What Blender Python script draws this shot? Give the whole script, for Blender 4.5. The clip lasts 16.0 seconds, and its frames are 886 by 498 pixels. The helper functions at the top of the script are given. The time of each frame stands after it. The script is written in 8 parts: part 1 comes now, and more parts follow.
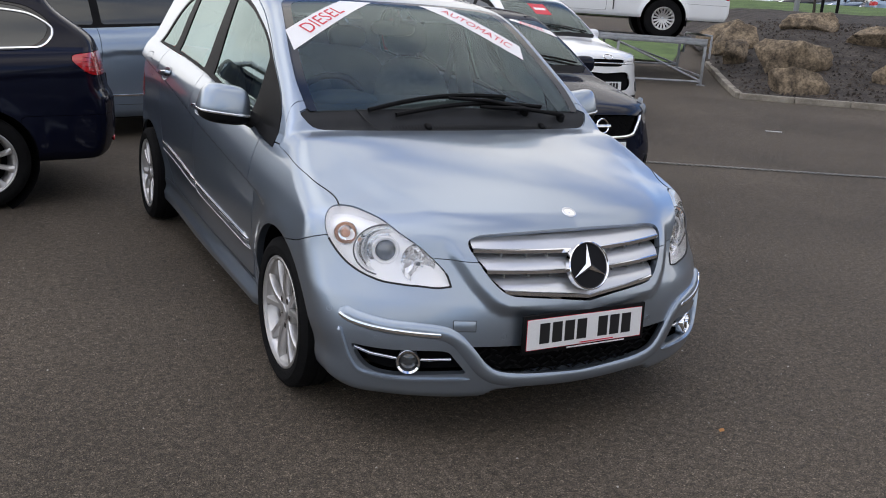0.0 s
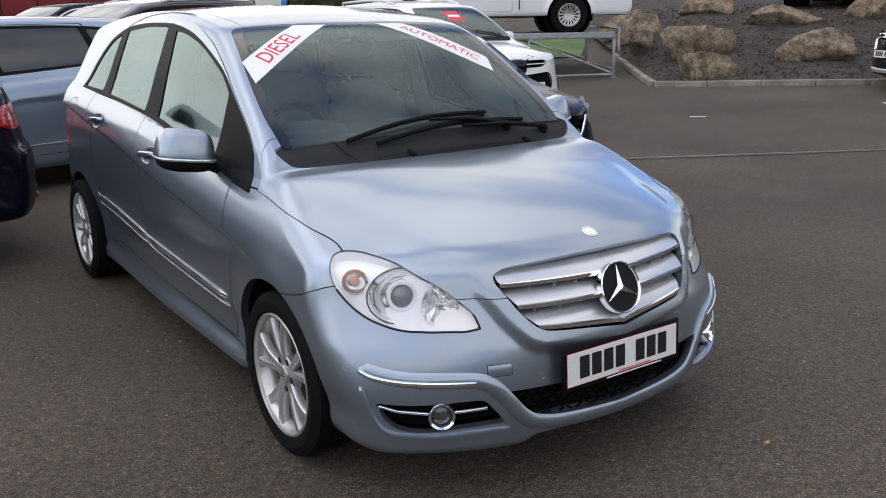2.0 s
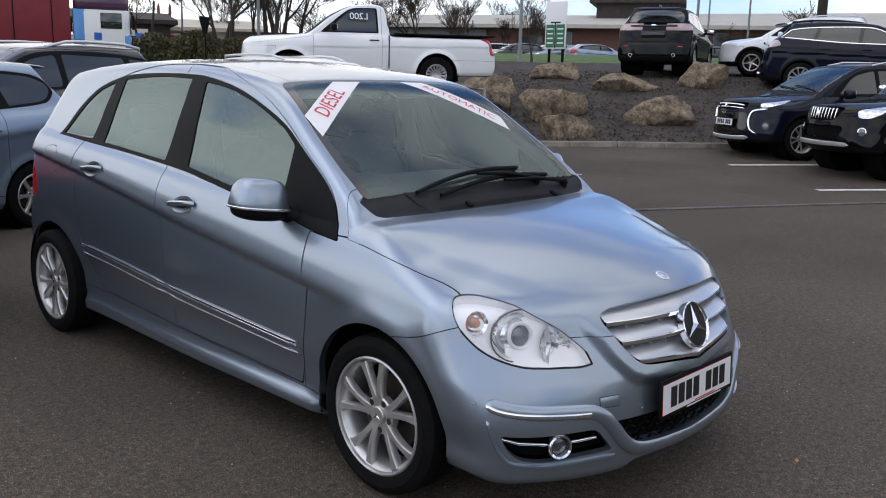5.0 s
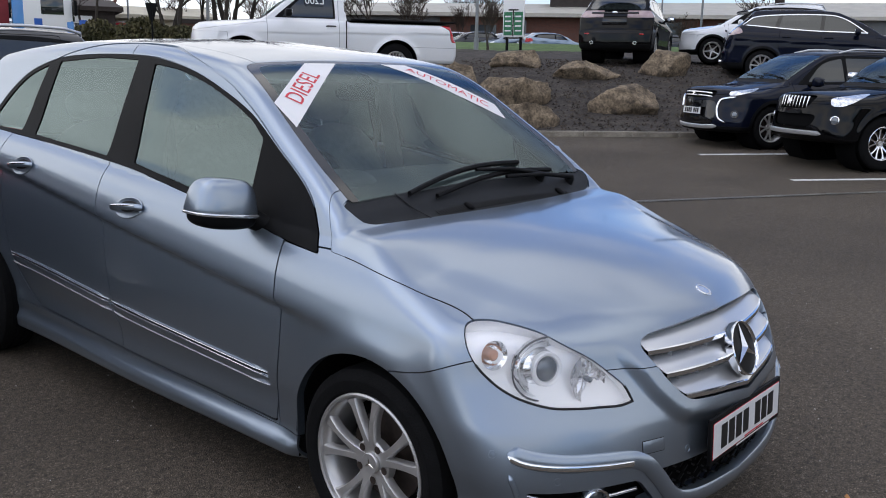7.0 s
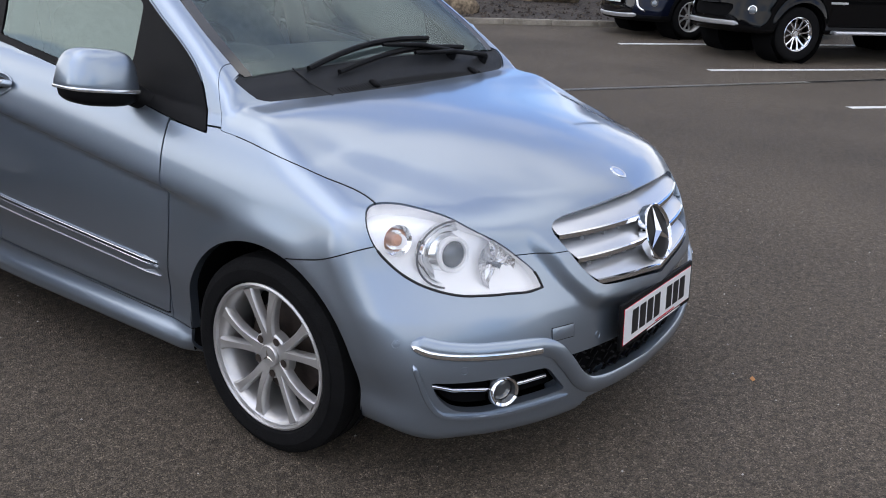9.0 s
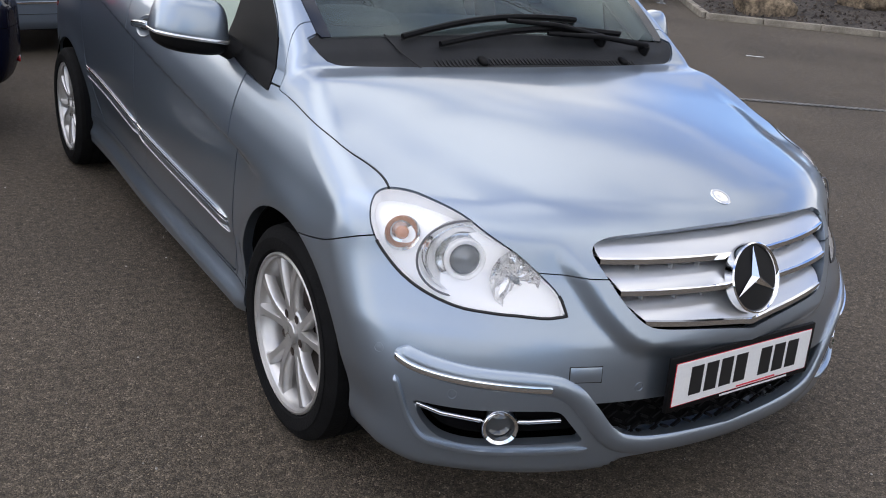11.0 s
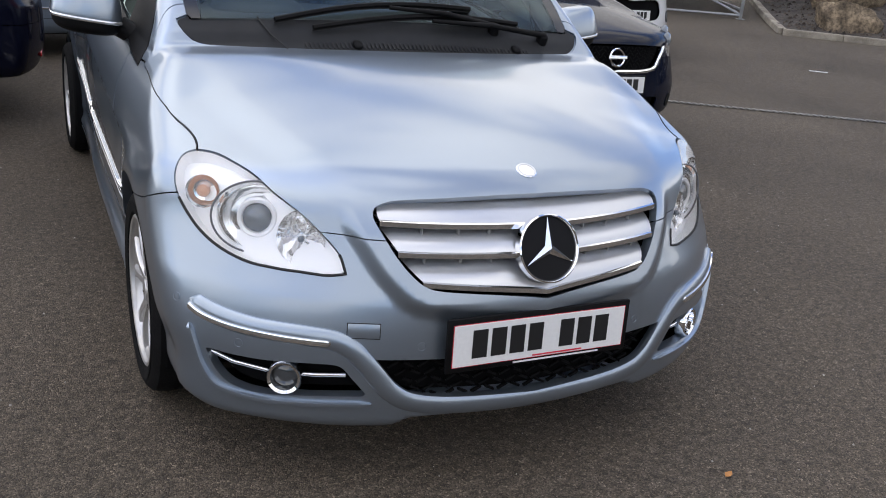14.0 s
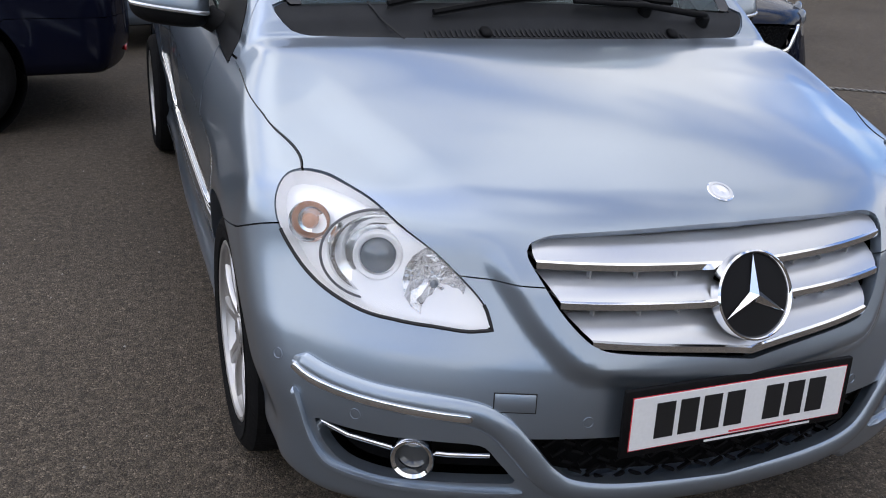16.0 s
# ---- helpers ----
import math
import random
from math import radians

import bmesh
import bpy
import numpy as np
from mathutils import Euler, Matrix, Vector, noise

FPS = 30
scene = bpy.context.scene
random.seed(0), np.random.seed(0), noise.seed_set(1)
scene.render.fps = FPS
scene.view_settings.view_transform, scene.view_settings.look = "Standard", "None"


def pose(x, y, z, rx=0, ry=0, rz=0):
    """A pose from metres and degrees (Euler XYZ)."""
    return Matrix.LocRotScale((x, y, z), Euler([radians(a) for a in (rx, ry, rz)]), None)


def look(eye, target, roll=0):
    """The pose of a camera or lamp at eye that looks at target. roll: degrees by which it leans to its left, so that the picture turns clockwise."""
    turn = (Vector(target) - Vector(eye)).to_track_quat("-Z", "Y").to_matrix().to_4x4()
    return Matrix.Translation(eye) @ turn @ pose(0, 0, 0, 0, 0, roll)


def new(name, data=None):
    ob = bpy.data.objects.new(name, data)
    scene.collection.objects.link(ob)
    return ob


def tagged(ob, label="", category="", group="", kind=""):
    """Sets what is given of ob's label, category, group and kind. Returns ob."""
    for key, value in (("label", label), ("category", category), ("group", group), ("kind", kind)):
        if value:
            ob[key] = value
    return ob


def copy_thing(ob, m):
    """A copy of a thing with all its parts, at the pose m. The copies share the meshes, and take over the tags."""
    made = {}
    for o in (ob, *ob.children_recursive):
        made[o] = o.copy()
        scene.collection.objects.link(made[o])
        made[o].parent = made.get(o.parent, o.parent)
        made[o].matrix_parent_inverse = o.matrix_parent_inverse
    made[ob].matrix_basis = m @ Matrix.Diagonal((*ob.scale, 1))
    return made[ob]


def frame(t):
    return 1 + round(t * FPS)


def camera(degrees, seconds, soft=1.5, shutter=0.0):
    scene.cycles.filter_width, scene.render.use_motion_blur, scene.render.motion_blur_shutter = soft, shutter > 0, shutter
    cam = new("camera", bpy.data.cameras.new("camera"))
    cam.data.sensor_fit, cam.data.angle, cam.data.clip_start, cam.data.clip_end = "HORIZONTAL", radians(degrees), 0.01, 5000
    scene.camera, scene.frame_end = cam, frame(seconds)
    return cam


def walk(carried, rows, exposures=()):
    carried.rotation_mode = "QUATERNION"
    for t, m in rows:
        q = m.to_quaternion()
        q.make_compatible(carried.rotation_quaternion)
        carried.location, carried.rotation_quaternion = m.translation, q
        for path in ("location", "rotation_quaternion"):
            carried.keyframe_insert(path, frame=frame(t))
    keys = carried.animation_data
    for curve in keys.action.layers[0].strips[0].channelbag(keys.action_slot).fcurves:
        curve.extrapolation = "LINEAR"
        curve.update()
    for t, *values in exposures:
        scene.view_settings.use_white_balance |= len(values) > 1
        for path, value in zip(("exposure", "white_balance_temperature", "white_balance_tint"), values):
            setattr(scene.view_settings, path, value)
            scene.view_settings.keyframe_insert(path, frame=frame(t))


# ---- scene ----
cam = camera(53.07, 16.0, soft=1.0)
PATH = [
    (0, (-1.931, -3.199, 1.531), (-1.001, -1.512, 0.995), 3.9),
    (0.5, (-1.892, -3.146, 1.524), (-1.016, -1.443, 0.945), 0.9),
    (1, (-1.830, -3.008, 1.523), (-0.950, -1.312, 0.931), -1.0),
    (1.5, (-1.876, -2.901, 1.530), (-0.925, -1.232, 0.972), -0.2),
    (2, (-2.064, -2.756, 1.535), (-0.969, -1.162, 1.025), -1.0),
    (2.5, (-2.228, -2.674, 1.547), (-1.024, -1.155, 1.054), -1.1),
    (3, (-2.400, -2.656, 1.542), (-1.157, -1.158, 1.083), -0.6),
    (5.3, (-2.961, -2.260, 1.556), (-1.540, -0.907, 1.167), 1.3),
    (5.5, (-2.939, -2.235, 1.554), (-1.534, -0.863, 1.173), 1.2),
    (6, (-2.825, -2.102, 1.538), (-1.425, -0.718, 1.189), 0.8),
    (6.5, (-2.682, -1.932, 1.535), (-1.268, -0.562, 1.179), 0.5),
    (7, (-2.652, -1.806, 1.516), (-1.170, -0.528, 1.105), 1.3),
    (7.5, (-2.654, -1.614, 1.493), (-1.079, -0.480, 1.010), 2.3),
    (8, (-2.681, -1.532, 1.481), (-1.059, -0.476, 0.976), 3.1),
    (8.5, (-2.613, -1.601, 1.461), (-0.984, -0.580, 0.909), 2.6),
    (8.7, (-2.572, -1.667, 1.452), (-0.972, -0.624, 0.859), 2.6),
    (10.8, (-1.847, -1.973, 1.422), (-0.679, -0.513, 0.710), 5.9),
    (11, (-1.789, -2.020, 1.412), (-0.723, -0.479, 0.712), 5.7),
    (11.5, (-1.774, -2.189, 1.401), (-0.867, -0.531, 0.748), 5.1),
    (12, (-1.752, -2.423, 1.429), (-0.821, -0.771, 0.793), 4.2),
    (12.5, (-1.650, -2.583, 1.448), (-0.713, -0.918, 0.856), 4.5),
    (13, (-1.474, -2.714, 1.453), (-0.640, -0.991, 0.875), 5.2),
    (13.5, (-1.354, -2.698, 1.434), (-0.513, -0.992, 0.814), 4.8),
    (14, (-1.198, -2.526, 1.392), (-0.336, -0.856, 0.710), 5.4),
    (14.5, (-1.057, -2.373, 1.357), (-0.206, -0.718, 0.625), 5.5),
    (15, (-0.949, -2.217, 1.352), (-0.201, -0.526, 0.589), 3.5),
    (15.5, (-0.965, -2.117, 1.355), (-0.321, -0.371, 0.623), 2.3),
    (16, (-1.142, -2.009, 1.325), (-0.447, -0.281, 0.597), 3.5),
]
walk(cam, [(t, look(eye, target, roll)) for t, eye, target, roll in PATH],
     exposures=[(0, 0.54, 6850, 13), (1.5, 0.65, 6900, 13), (3, 0.42, 6750, 13), (5.3, 0.36, 6600, 13), (7.4, 0.30, 6500, 13), (8.0, 0.58, 6550, 13), (8.7, 0.72, 6550, 13), (10.8, 0.80, 6800, 13), (13.5, 0.79, 6850, 13), (15.5, 0.70, 6650, 13), (16, 0.68, 6650, 13)])


# ---- light ----
SUN_TURN, SUN_HIGH = -70.0, 58.0
world = bpy.data.worlds.new("sky")
scene.world = world
world.use_nodes = True
wn, wl = world.node_tree.nodes, world.node_tree.links
wn.clear()
w_out, w_bg, w_sky = wn.new("ShaderNodeOutputWorld"), wn.new("ShaderNodeBackground"), wn.new("ShaderNodeTexSky")
w_sky.sky_type, w_sky.sun_disc = "NISHITA", False
w_sky.sun_elevation, w_sky.sun_rotation = radians(SUN_HIGH), radians(SUN_TURN)
# broken cloud: bright edges, grey bellies, blue between
w_co, w_map = wn.new("ShaderNodeTexCoord"), wn.new("ShaderNodeMapping")
w_map.inputs["Scale"].default_value = (1.0, 1.0, 2.6)
w_noise, w_noise2 = wn.new("ShaderNodeTexNoise"), wn.new("ShaderNodeTexNoise")
w_noise.inputs["Scale"].default_value, w_noise.inputs["Detail"].default_value, w_noise.inputs["Roughness"].default_value = 1.7, 7, 0.5
w_noise2.inputs["Scale"].default_value, w_noise2.inputs["Detail"].default_value = 3.4, 6
w_noise2.inputs["Roughness"].default_value = 0.6
w_cover, w_tone = wn.new("ShaderNodeValToRGB"), wn.new("ShaderNodeValToRGB")
w_cover.color_ramp.elements[0].position, w_cover.color_ramp.elements[1].position = 0.375, 0.55
w_tone.color_ramp.elements[0].position, w_tone.color_ramp.elements[1].position = 0.33, 0.63
w_tone.color_ramp.elements[0].color, w_tone.color_ramp.elements[1].color = (1.9, 2.1, 2.35, 1), (14.0, 14.2, 14.3, 1)
# cloud base darkest some way above the horizon, thin and bright overhead and far off
w_up, w_rise, w_blend = wn.new("ShaderNodeSeparateXYZ"), wn.new("ShaderNodeValToRGB"), wn.new("ShaderNodeMix")
w_rise.color_ramp.elements[0].position, w_rise.color_ramp.elements[1].position = 0.0, 0.85
w_rise.color_ramp.elements[0].color, w_rise.color_ramp.elements[1].color = (0.55, 0.55, 0.55, 1), (0.53, 0.53, 0.53, 1)
for w_pos, w_val in ((0.10, 0.51), (0.22, 0.475), (0.36, 0.445), (0.60, 0.46)):
    w_rise.color_ramp.elements.new(w_pos).color = (w_val, w_val, w_val, 1)
w_blend.inputs["Factor"].default_value = 0.80
wl.new(w_co.outputs["Generated"], w_up.inputs["Vector"])
wl.new(w_up.outputs["Z"], w_rise.inputs["Fac"])
wl.new(w_noise2.outputs["Fac"], w_blend.inputs[2])
wl.new(w_rise.outputs["Color"], w_blend.inputs[3])
w_mix = wn.new("ShaderNodeMix")
w_mix.data_type = "RGBA"
wl.new(w_co.outputs["Generated"], w_map.inputs["Vector"])
wl.new(w_map.outputs["Vector"], w_noise.inputs["Vector"])
wl.new(w_map.outputs["Vector"], w_noise2.inputs["Vector"])
wl.new(w_noise.outputs["Fac"], w_cover.inputs["Fac"])
# the veiled sun brightens the cloud on its side of the sky
w_side, w_glow = wn.new("ShaderNodeVectorMath"), wn.new("ShaderNodeMath")
w_side.operation, w_glow.operation = "DOT_PRODUCT", "MULTIPLY_ADD"
w_side.inputs[1].default_value = (math.sin(radians(SUN_TURN)), math.cos(radians(SUN_TURN)), 0.0)
w_glow.inputs[1].default_value = 0.05
wl.new(w_co.outputs["Generated"], w_side.inputs[0])
wl.new(w_side.outputs["Value"], w_glow.inputs[0])
wl.new(w_blend.outputs[0], w_glow.inputs[2])
wl.new(w_glow.outputs["Value"], w_tone.inputs["Fac"])
wl.new(w_cover.outputs["Color"], w_mix.inputs["Factor"])
w_blue = wn.new("ShaderNodeVectorMath")
w_blue.operation = "MULTIPLY"
w_blue.inputs[1].default_value = (0.86, 1.05, 1.38)
wl.new(w_sky.outputs["Color"], w_blue.inputs[0])
wl.new(w_blue.outputs["Vector"], w_mix.inputs[6])
wl.new(w_tone.outputs["Color"], w_mix.inputs[7])
wl.new(w_mix.outputs[2], w_bg.inputs["Color"])
w_bg.inputs["Strength"].default_value = 0.122
wl.new(w_bg.outputs["Background"], w_out.inputs["Surface"])
sun = new("sun", bpy.data.lights.new("sun", "SUN"))
sun.data.energy, sun.data.angle, sun.data.color = 0.12, radians(60), (1.0, 0.985, 0.96)
sun.matrix_world = look((0, 0, 30), (-30 * math.sin(radians(SUN_TURN)) / math.tan(radians(SUN_HIGH)), -30 * math.cos(radians(SUN_TURN)) / math.tan(radians(SUN_HIGH)), 0))


# ---- materials ----
def material(name, colour, rough=0.5, metal=0.0, coat=0.0, vary=0.0, scale=8.0, bump=0.0, bump_scale=60.0, second=None, flake=0.0, emit=None, strength=1.0,
             trans=0.0, ior=1.45, rough_vary=0.0, spec=0.5, alpha=1.0, island=0.0, fine=0.0, fine_scale=120.0, coat_rough=0.03):
    m = bpy.data.materials.new(name)
    m.use_nodes = True
    nodes, links = m.node_tree.nodes, m.node_tree.links
    b = nodes["Principled BSDF"]
    b.inputs["Base Color"].default_value = (*colour, 1)
    b.inputs["Roughness"].default_value, b.inputs["Metallic"].default_value = rough, metal
    b.inputs["Coat Weight"].default_value, b.inputs["Coat Roughness"].default_value = coat, coat_rough
    b.inputs["Transmission Weight"].default_value, b.inputs["IOR"].default_value = trans, ior
    b.inputs["Specular IOR Level"].default_value, b.inputs["Alpha"].default_value = spec, alpha
    co = nodes.new("ShaderNodeTexCoord")
    last = None
    if vary or second:
        n = nodes.new("ShaderNodeTexNoise")
        n.inputs["Scale"].default_value, n.inputs["Detail"].default_value, n.inputs["Roughness"].default_value = scale, 7, 0.6
        links.new(co.outputs["Object"], n.inputs["Vector"])
        r = nodes.new("ShaderNodeValToRGB")
        r.color_ramp.elements[0].position, r.color_ramp.elements[1].position = 0.32, 0.68
        a = [c * (1 - vary) for c in colour]
        z = second or [min(1, c * (1 + vary)) for c in colour]
        r.color_ramp.elements[0].color, r.color_ramp.elements[1].color = (*a, 1), (*z, 1)
        links.new(n.outputs["Fac"], r.inputs["Fac"])
        last = r.outputs["Color"]
        if rough_vary:
            mr = nodes.new("ShaderNodeMapRange")
            mr.inputs["To Min"].default_value, mr.inputs["To Max"].default_value = rough - rough_vary, rough + rough_vary
            links.new(n.outputs["Fac"], mr.inputs["Value"])
            links.new(mr.outputs["Result"], b.inputs["Roughness"])
    if fine:
        n = nodes.new("ShaderNodeTexNoise")
        n.inputs["Scale"].default_value, n.inputs["Detail"].default_value = fine_scale, 4
        links.new(co.outputs["Object"], n.inputs["Vector"])
        mr = nodes.new("ShaderNodeMapRange")
        mr.inputs["From Min"].default_value, mr.inputs["From Max"].default_value = 0.3, 0.7
        mr.inputs["To Min"].default_value, mr.inputs["To Max"].default_value = 1 - fine, 1 + fine
        links.new(n.outputs["Fac"], mr.inputs["Value"])
        mx = nodes.new("ShaderNodeVectorMath")
        mx.operation = "SCALE"
        if last:
            links.new(last, mx.inputs[0])
        else:
            mx.inputs[0].default_value = colour
        links.new(mr.outputs["Result"], mx.inputs["Scale"])
        last = mx.outputs["Vector"]
    if island:
        g, mr, mx = nodes.new("ShaderNodeNewGeometry"), nodes.new("ShaderNodeMapRange"), nodes.new("ShaderNodeVectorMath")
        mr.inputs["To Min"].default_value, mr.inputs["To Max"].default_value = 1 - island, 1 + island
        links.new(g.outputs["Random Per Island"], mr.inputs["Value"])
        mx.operation = "SCALE"
        if last:
            links.new(last, mx.inputs[0])
        else:
            mx.inputs[0].default_value = colour
        links.new(mr.outputs["Result"], mx.inputs["Scale"])
        last = mx.outputs["Vector"]
    if last:
        links.new(last, b.inputs["Base Color"])
    if bump:
        n = nodes.new("ShaderNodeTexNoise")
        n.inputs["Scale"].default_value, n.inputs["Detail"].default_value = bump_scale, 5
        links.new(co.outputs["Object"], n.inputs["Vector"])
        bp = nodes.new("ShaderNodeBump")
        bp.inputs["Strength"].default_value, bp.inputs["Distance"].default_value = bump, 0.01
        links.new(n.outputs["Fac"], bp.inputs["Height"])
        links.new(bp.outputs["Normal"], b.inputs["Normal"])
    if emit:
        b.inputs["Emission Color"].default_value, b.inputs["Emission Strength"].default_value = (*emit, 1), strength
    return m


def car_paint(name, colour, metal=0.6, rough=0.32, spec=0.5):
    return material(name, colour, rough=rough, metal=metal, coat=1.0 if spec > 0.15 else 0.45, spec=spec, fine=0.06, fine_scale=900.0, vary=0.02, scale=1.5, coat_rough=0.07)


PAINT = car_paint("pale_blue_metallic_paint", (0.292, 0.346, 0.412), metal=0.88, rough=0.33)
NAVY = car_paint("dark_navy_paint", (0.004, 0.005, 0.014), metal=0.0, rough=0.6, spec=0.03)
SILVER_BLUE = car_paint("silver_blue_paint", (0.25, 0.32, 0.41), metal=0.7)
GREY_DARK = car_paint("dark_grey_paint", (0.03, 0.031, 0.036), metal=0.4, spec=0.2)
BLACK_PAINT = car_paint("black_paint", (0.003, 0.003, 0.0035), metal=0.0, rough=0.6, spec=0.0)
BLUE_BLACK = car_paint("blue_black_paint", (0.004, 0.006, 0.015), metal=0.0, rough=0.6, spec=0.02)
WHITE_PAINT = car_paint("white_paint", (0.75, 0.76, 0.77), metal=0.0, rough=0.3)
SKY_PAINT = car_paint("light_blue_paint", (0.18, 0.42, 0.62), metal=0.2)
BLACK_PLASTIC = material("black_plastic", (0.004, 0.004, 0.0045), rough=0.55, spec=0.14, vary=0.2, scale=30, bump=0.15, bump_scale=400)
COWL_PLASTIC = material("grey_black_plastic", (0.014, 0.015, 0.017), rough=0.55, spec=0.28, vary=0.15, scale=20, bump=0.2, bump_scale=500)
EMBLEM_BLACK = material("matt_black_enamel", (0.005, 0.005, 0.006), rough=0.35, spec=0.15)
GLOSS_BLACK = material("gloss_black", (0.006, 0.006, 0.007), rough=0.08, coat=0.5)
# near-black in place of deep shade in openings; also on wheel wells
DARK_VOID = material("void_shade_black", (0.004, 0.004, 0.0045), rough=0.95, spec=0.1, vary=0.2)
RUBBER = material("tyre_rubber", (0.006, 0.006, 0.0063), rough=0.85, spec=0.14, vary=0.25, scale=14, bump=0.25, bump_scale=120)
SEAL = material("rubber_seal", (0.008, 0.008, 0.009), rough=0.6)
CHROME = material("chrome", (0.82, 0.83, 0.85), rough=0.07, metal=1.0)
SILVER = material("silver_painted_plastic", (0.62, 0.63, 0.65), rough=0.3, metal=0.75, fine=0.03, fine_scale=500)
ALLOY = material("alloy_wheel_silver", (0.54, 0.53, 0.52), rough=0.34, metal=0.75, vary=0.08, scale=12)
DISC = material("rusty_brake_disc", (0.035, 0.026, 0.022), rough=0.6, metal=0.4, vary=0.35, scale=20, second=(0.065, 0.048, 0.04))
GLASS_DARK = material("tinted_car_glass", (0.02, 0.025, 0.025), rough=0.02, spec=0.8, coat=0.6)


def clear_glass(name, tint, fres=0.1, rough=0.01, sheen=(1.0, 1.0, 1.0)):
    """Thin glass: a clear film with a mirror share that grows at grazing angles."""
    m = bpy.data.materials.new(name)
    m.use_nodes = True
    nodes, links = m.node_tree.nodes, m.node_tree.links
    nodes.clear()
    out, mix, tr, gl, fr = (nodes.new(k) for k in ("ShaderNodeOutputMaterial", "ShaderNodeMixShader", "ShaderNodeBsdfTransparent", "ShaderNodeBsdfGlossy", "ShaderNodeFresnel"))
    tr.inputs["Color"].default_value = (*tint, 1)
    gl.inputs["Color"].default_value = (*sheen, 1)
    gl.inputs["Roughness"].default_value = rough
    fr.inputs["IOR"].default_value = 1.52 + fres
    links.new(fr.outputs["Fac"], mix.inputs["Fac"])
    links.new(tr.outputs["BSDF"], mix.inputs[1])
    links.new(gl.outputs["BSDF"], mix.inputs[2])
    links.new(mix.outputs["Shader"], out.inputs["Surface"])
    return m


SCREEN_GLASS = clear_glass("windscreen_glass", (0.84, 0.95, 0.94), 0.06, sheen=(0.82, 0.97, 1.0))
SIDE_GLASS = clear_glass("green_tinted_side_glass", (0.50, 0.64, 0.60), 0.60, sheen=(0.80, 0.98, 0.96))
LAMP_GLASS = clear_glass("clear_lamp_cover", (0.99, 0.99, 1.0), -0.12)
LAMP_INNER = material("lamp_reflector", (0.86, 0.87, 0.88), rough=0.16, metal=1.0, bump=0.1, bump_scale=25)
LAMP_WHITE = material("lamp_bezel_silver", (0.98, 0.98, 0.98), rough=0.3, metal=0.12, coat=0.5)
LAMP_FACE = material("bright_headlamp_unit", (0.80, 0.82, 0.85), rough=0.22, metal=0.75, coat=1.0, vary=0.35, scale=14, bump=0.5, bump_scale=18)
LENS = material("lens_glass", (0.16, 0.18, 0.20), rough=0.12, metal=0.2, coat=1.0)
LAMP_FACET = material("faceted_lamp_reflector", (0.80, 0.80, 0.81), rough=0.12, metal=1.0, bump=0.3, bump_scale=90)
BEZEL_GREY = material("grey_bezel_line", (0.12, 0.12, 0.13), rough=0.4)
AMBER = material("amber_bulb", (0.66, 0.36, 0.24), rough=0.2, coat=0.8)
RED_LENS = material("red_tail_lens", (0.45, 0.012, 0.015), rough=0.1, coat=1.0)
PLATE_WHITE = material("plate_white", (0.72, 0.72, 0.72), rough=0.35, fine=0.03)
INK = material("black_ink", (0.01, 0.01, 0.011), rough=0.45)
RED_INK = material("red_ink", (0.6, 0.03, 0.05), rough=0.5)
TAPE = material("white_window_sticker", (0.78, 0.77, 0.77), rough=0.5, vary=0.03)
GREY_CLOTH = material("dark_grey_cloth", (0.15, 0.16, 0.165), rough=0.9, vary=0.25, scale=40, bump=0.2, bump_scale=300)
DASH = material("dashboard_plastic", (0.07, 0.075, 0.078), rough=0.6, vary=0.1, bump=0.15, bump_scale=300)


# ---- smooth implicit bodies ----
def curve(xs, ys):
    """A smooth monotone curve through knots, for arrays."""
    xs, ys = np.asarray(xs, float), np.asarray(ys, float)
    h, d = np.diff(xs), np.diff(ys) / np.diff(xs)
    m = np.zeros(len(xs))
    m[0], m[-1] = d[0], d[-1]
    for i in range(1, len(xs) - 1):
        if d[i - 1] * d[i] > 0:
            w1, w2 = 2 * h[i] + h[i - 1], h[i] + 2 * h[i - 1]
            m[i] = (w1 + w2) / (w1 / d[i - 1] + w2 / d[i])

    def at(x):
        x = np.asarray(x, float)
        c = np.clip(x, xs[0], xs[-1])
        i = np.clip(np.searchsorted(xs, c, side="right") - 1, 0, len(xs) - 2)
        t = (c - xs[i]) / h[i]
        a, b = ys[i], ys[i + 1]
        out = a * (1 + 2 * t) * (1 - t) ** 2 + m[i] * h[i] * t * (1 - t) ** 2 + b * t * t * (3 - 2 * t) + m[i + 1] * h[i] * t * t * (t - 1)
        return out + np.where(x < xs[0], (x - xs[0]) * m[0], 0) + np.where(x > xs[-1], (x - xs[-1]) * m[-1], 0)
    return at


def smax(a, b, k):
    h = np.maximum(k - np.abs(a - b), 0) / k
    return np.maximum(a, b) + h * h * k / 4


def step01(x, a, b):
    t = np.clip((x - a) / (b - a), 0, 1)
    return t * t * (3 - 2 * t)


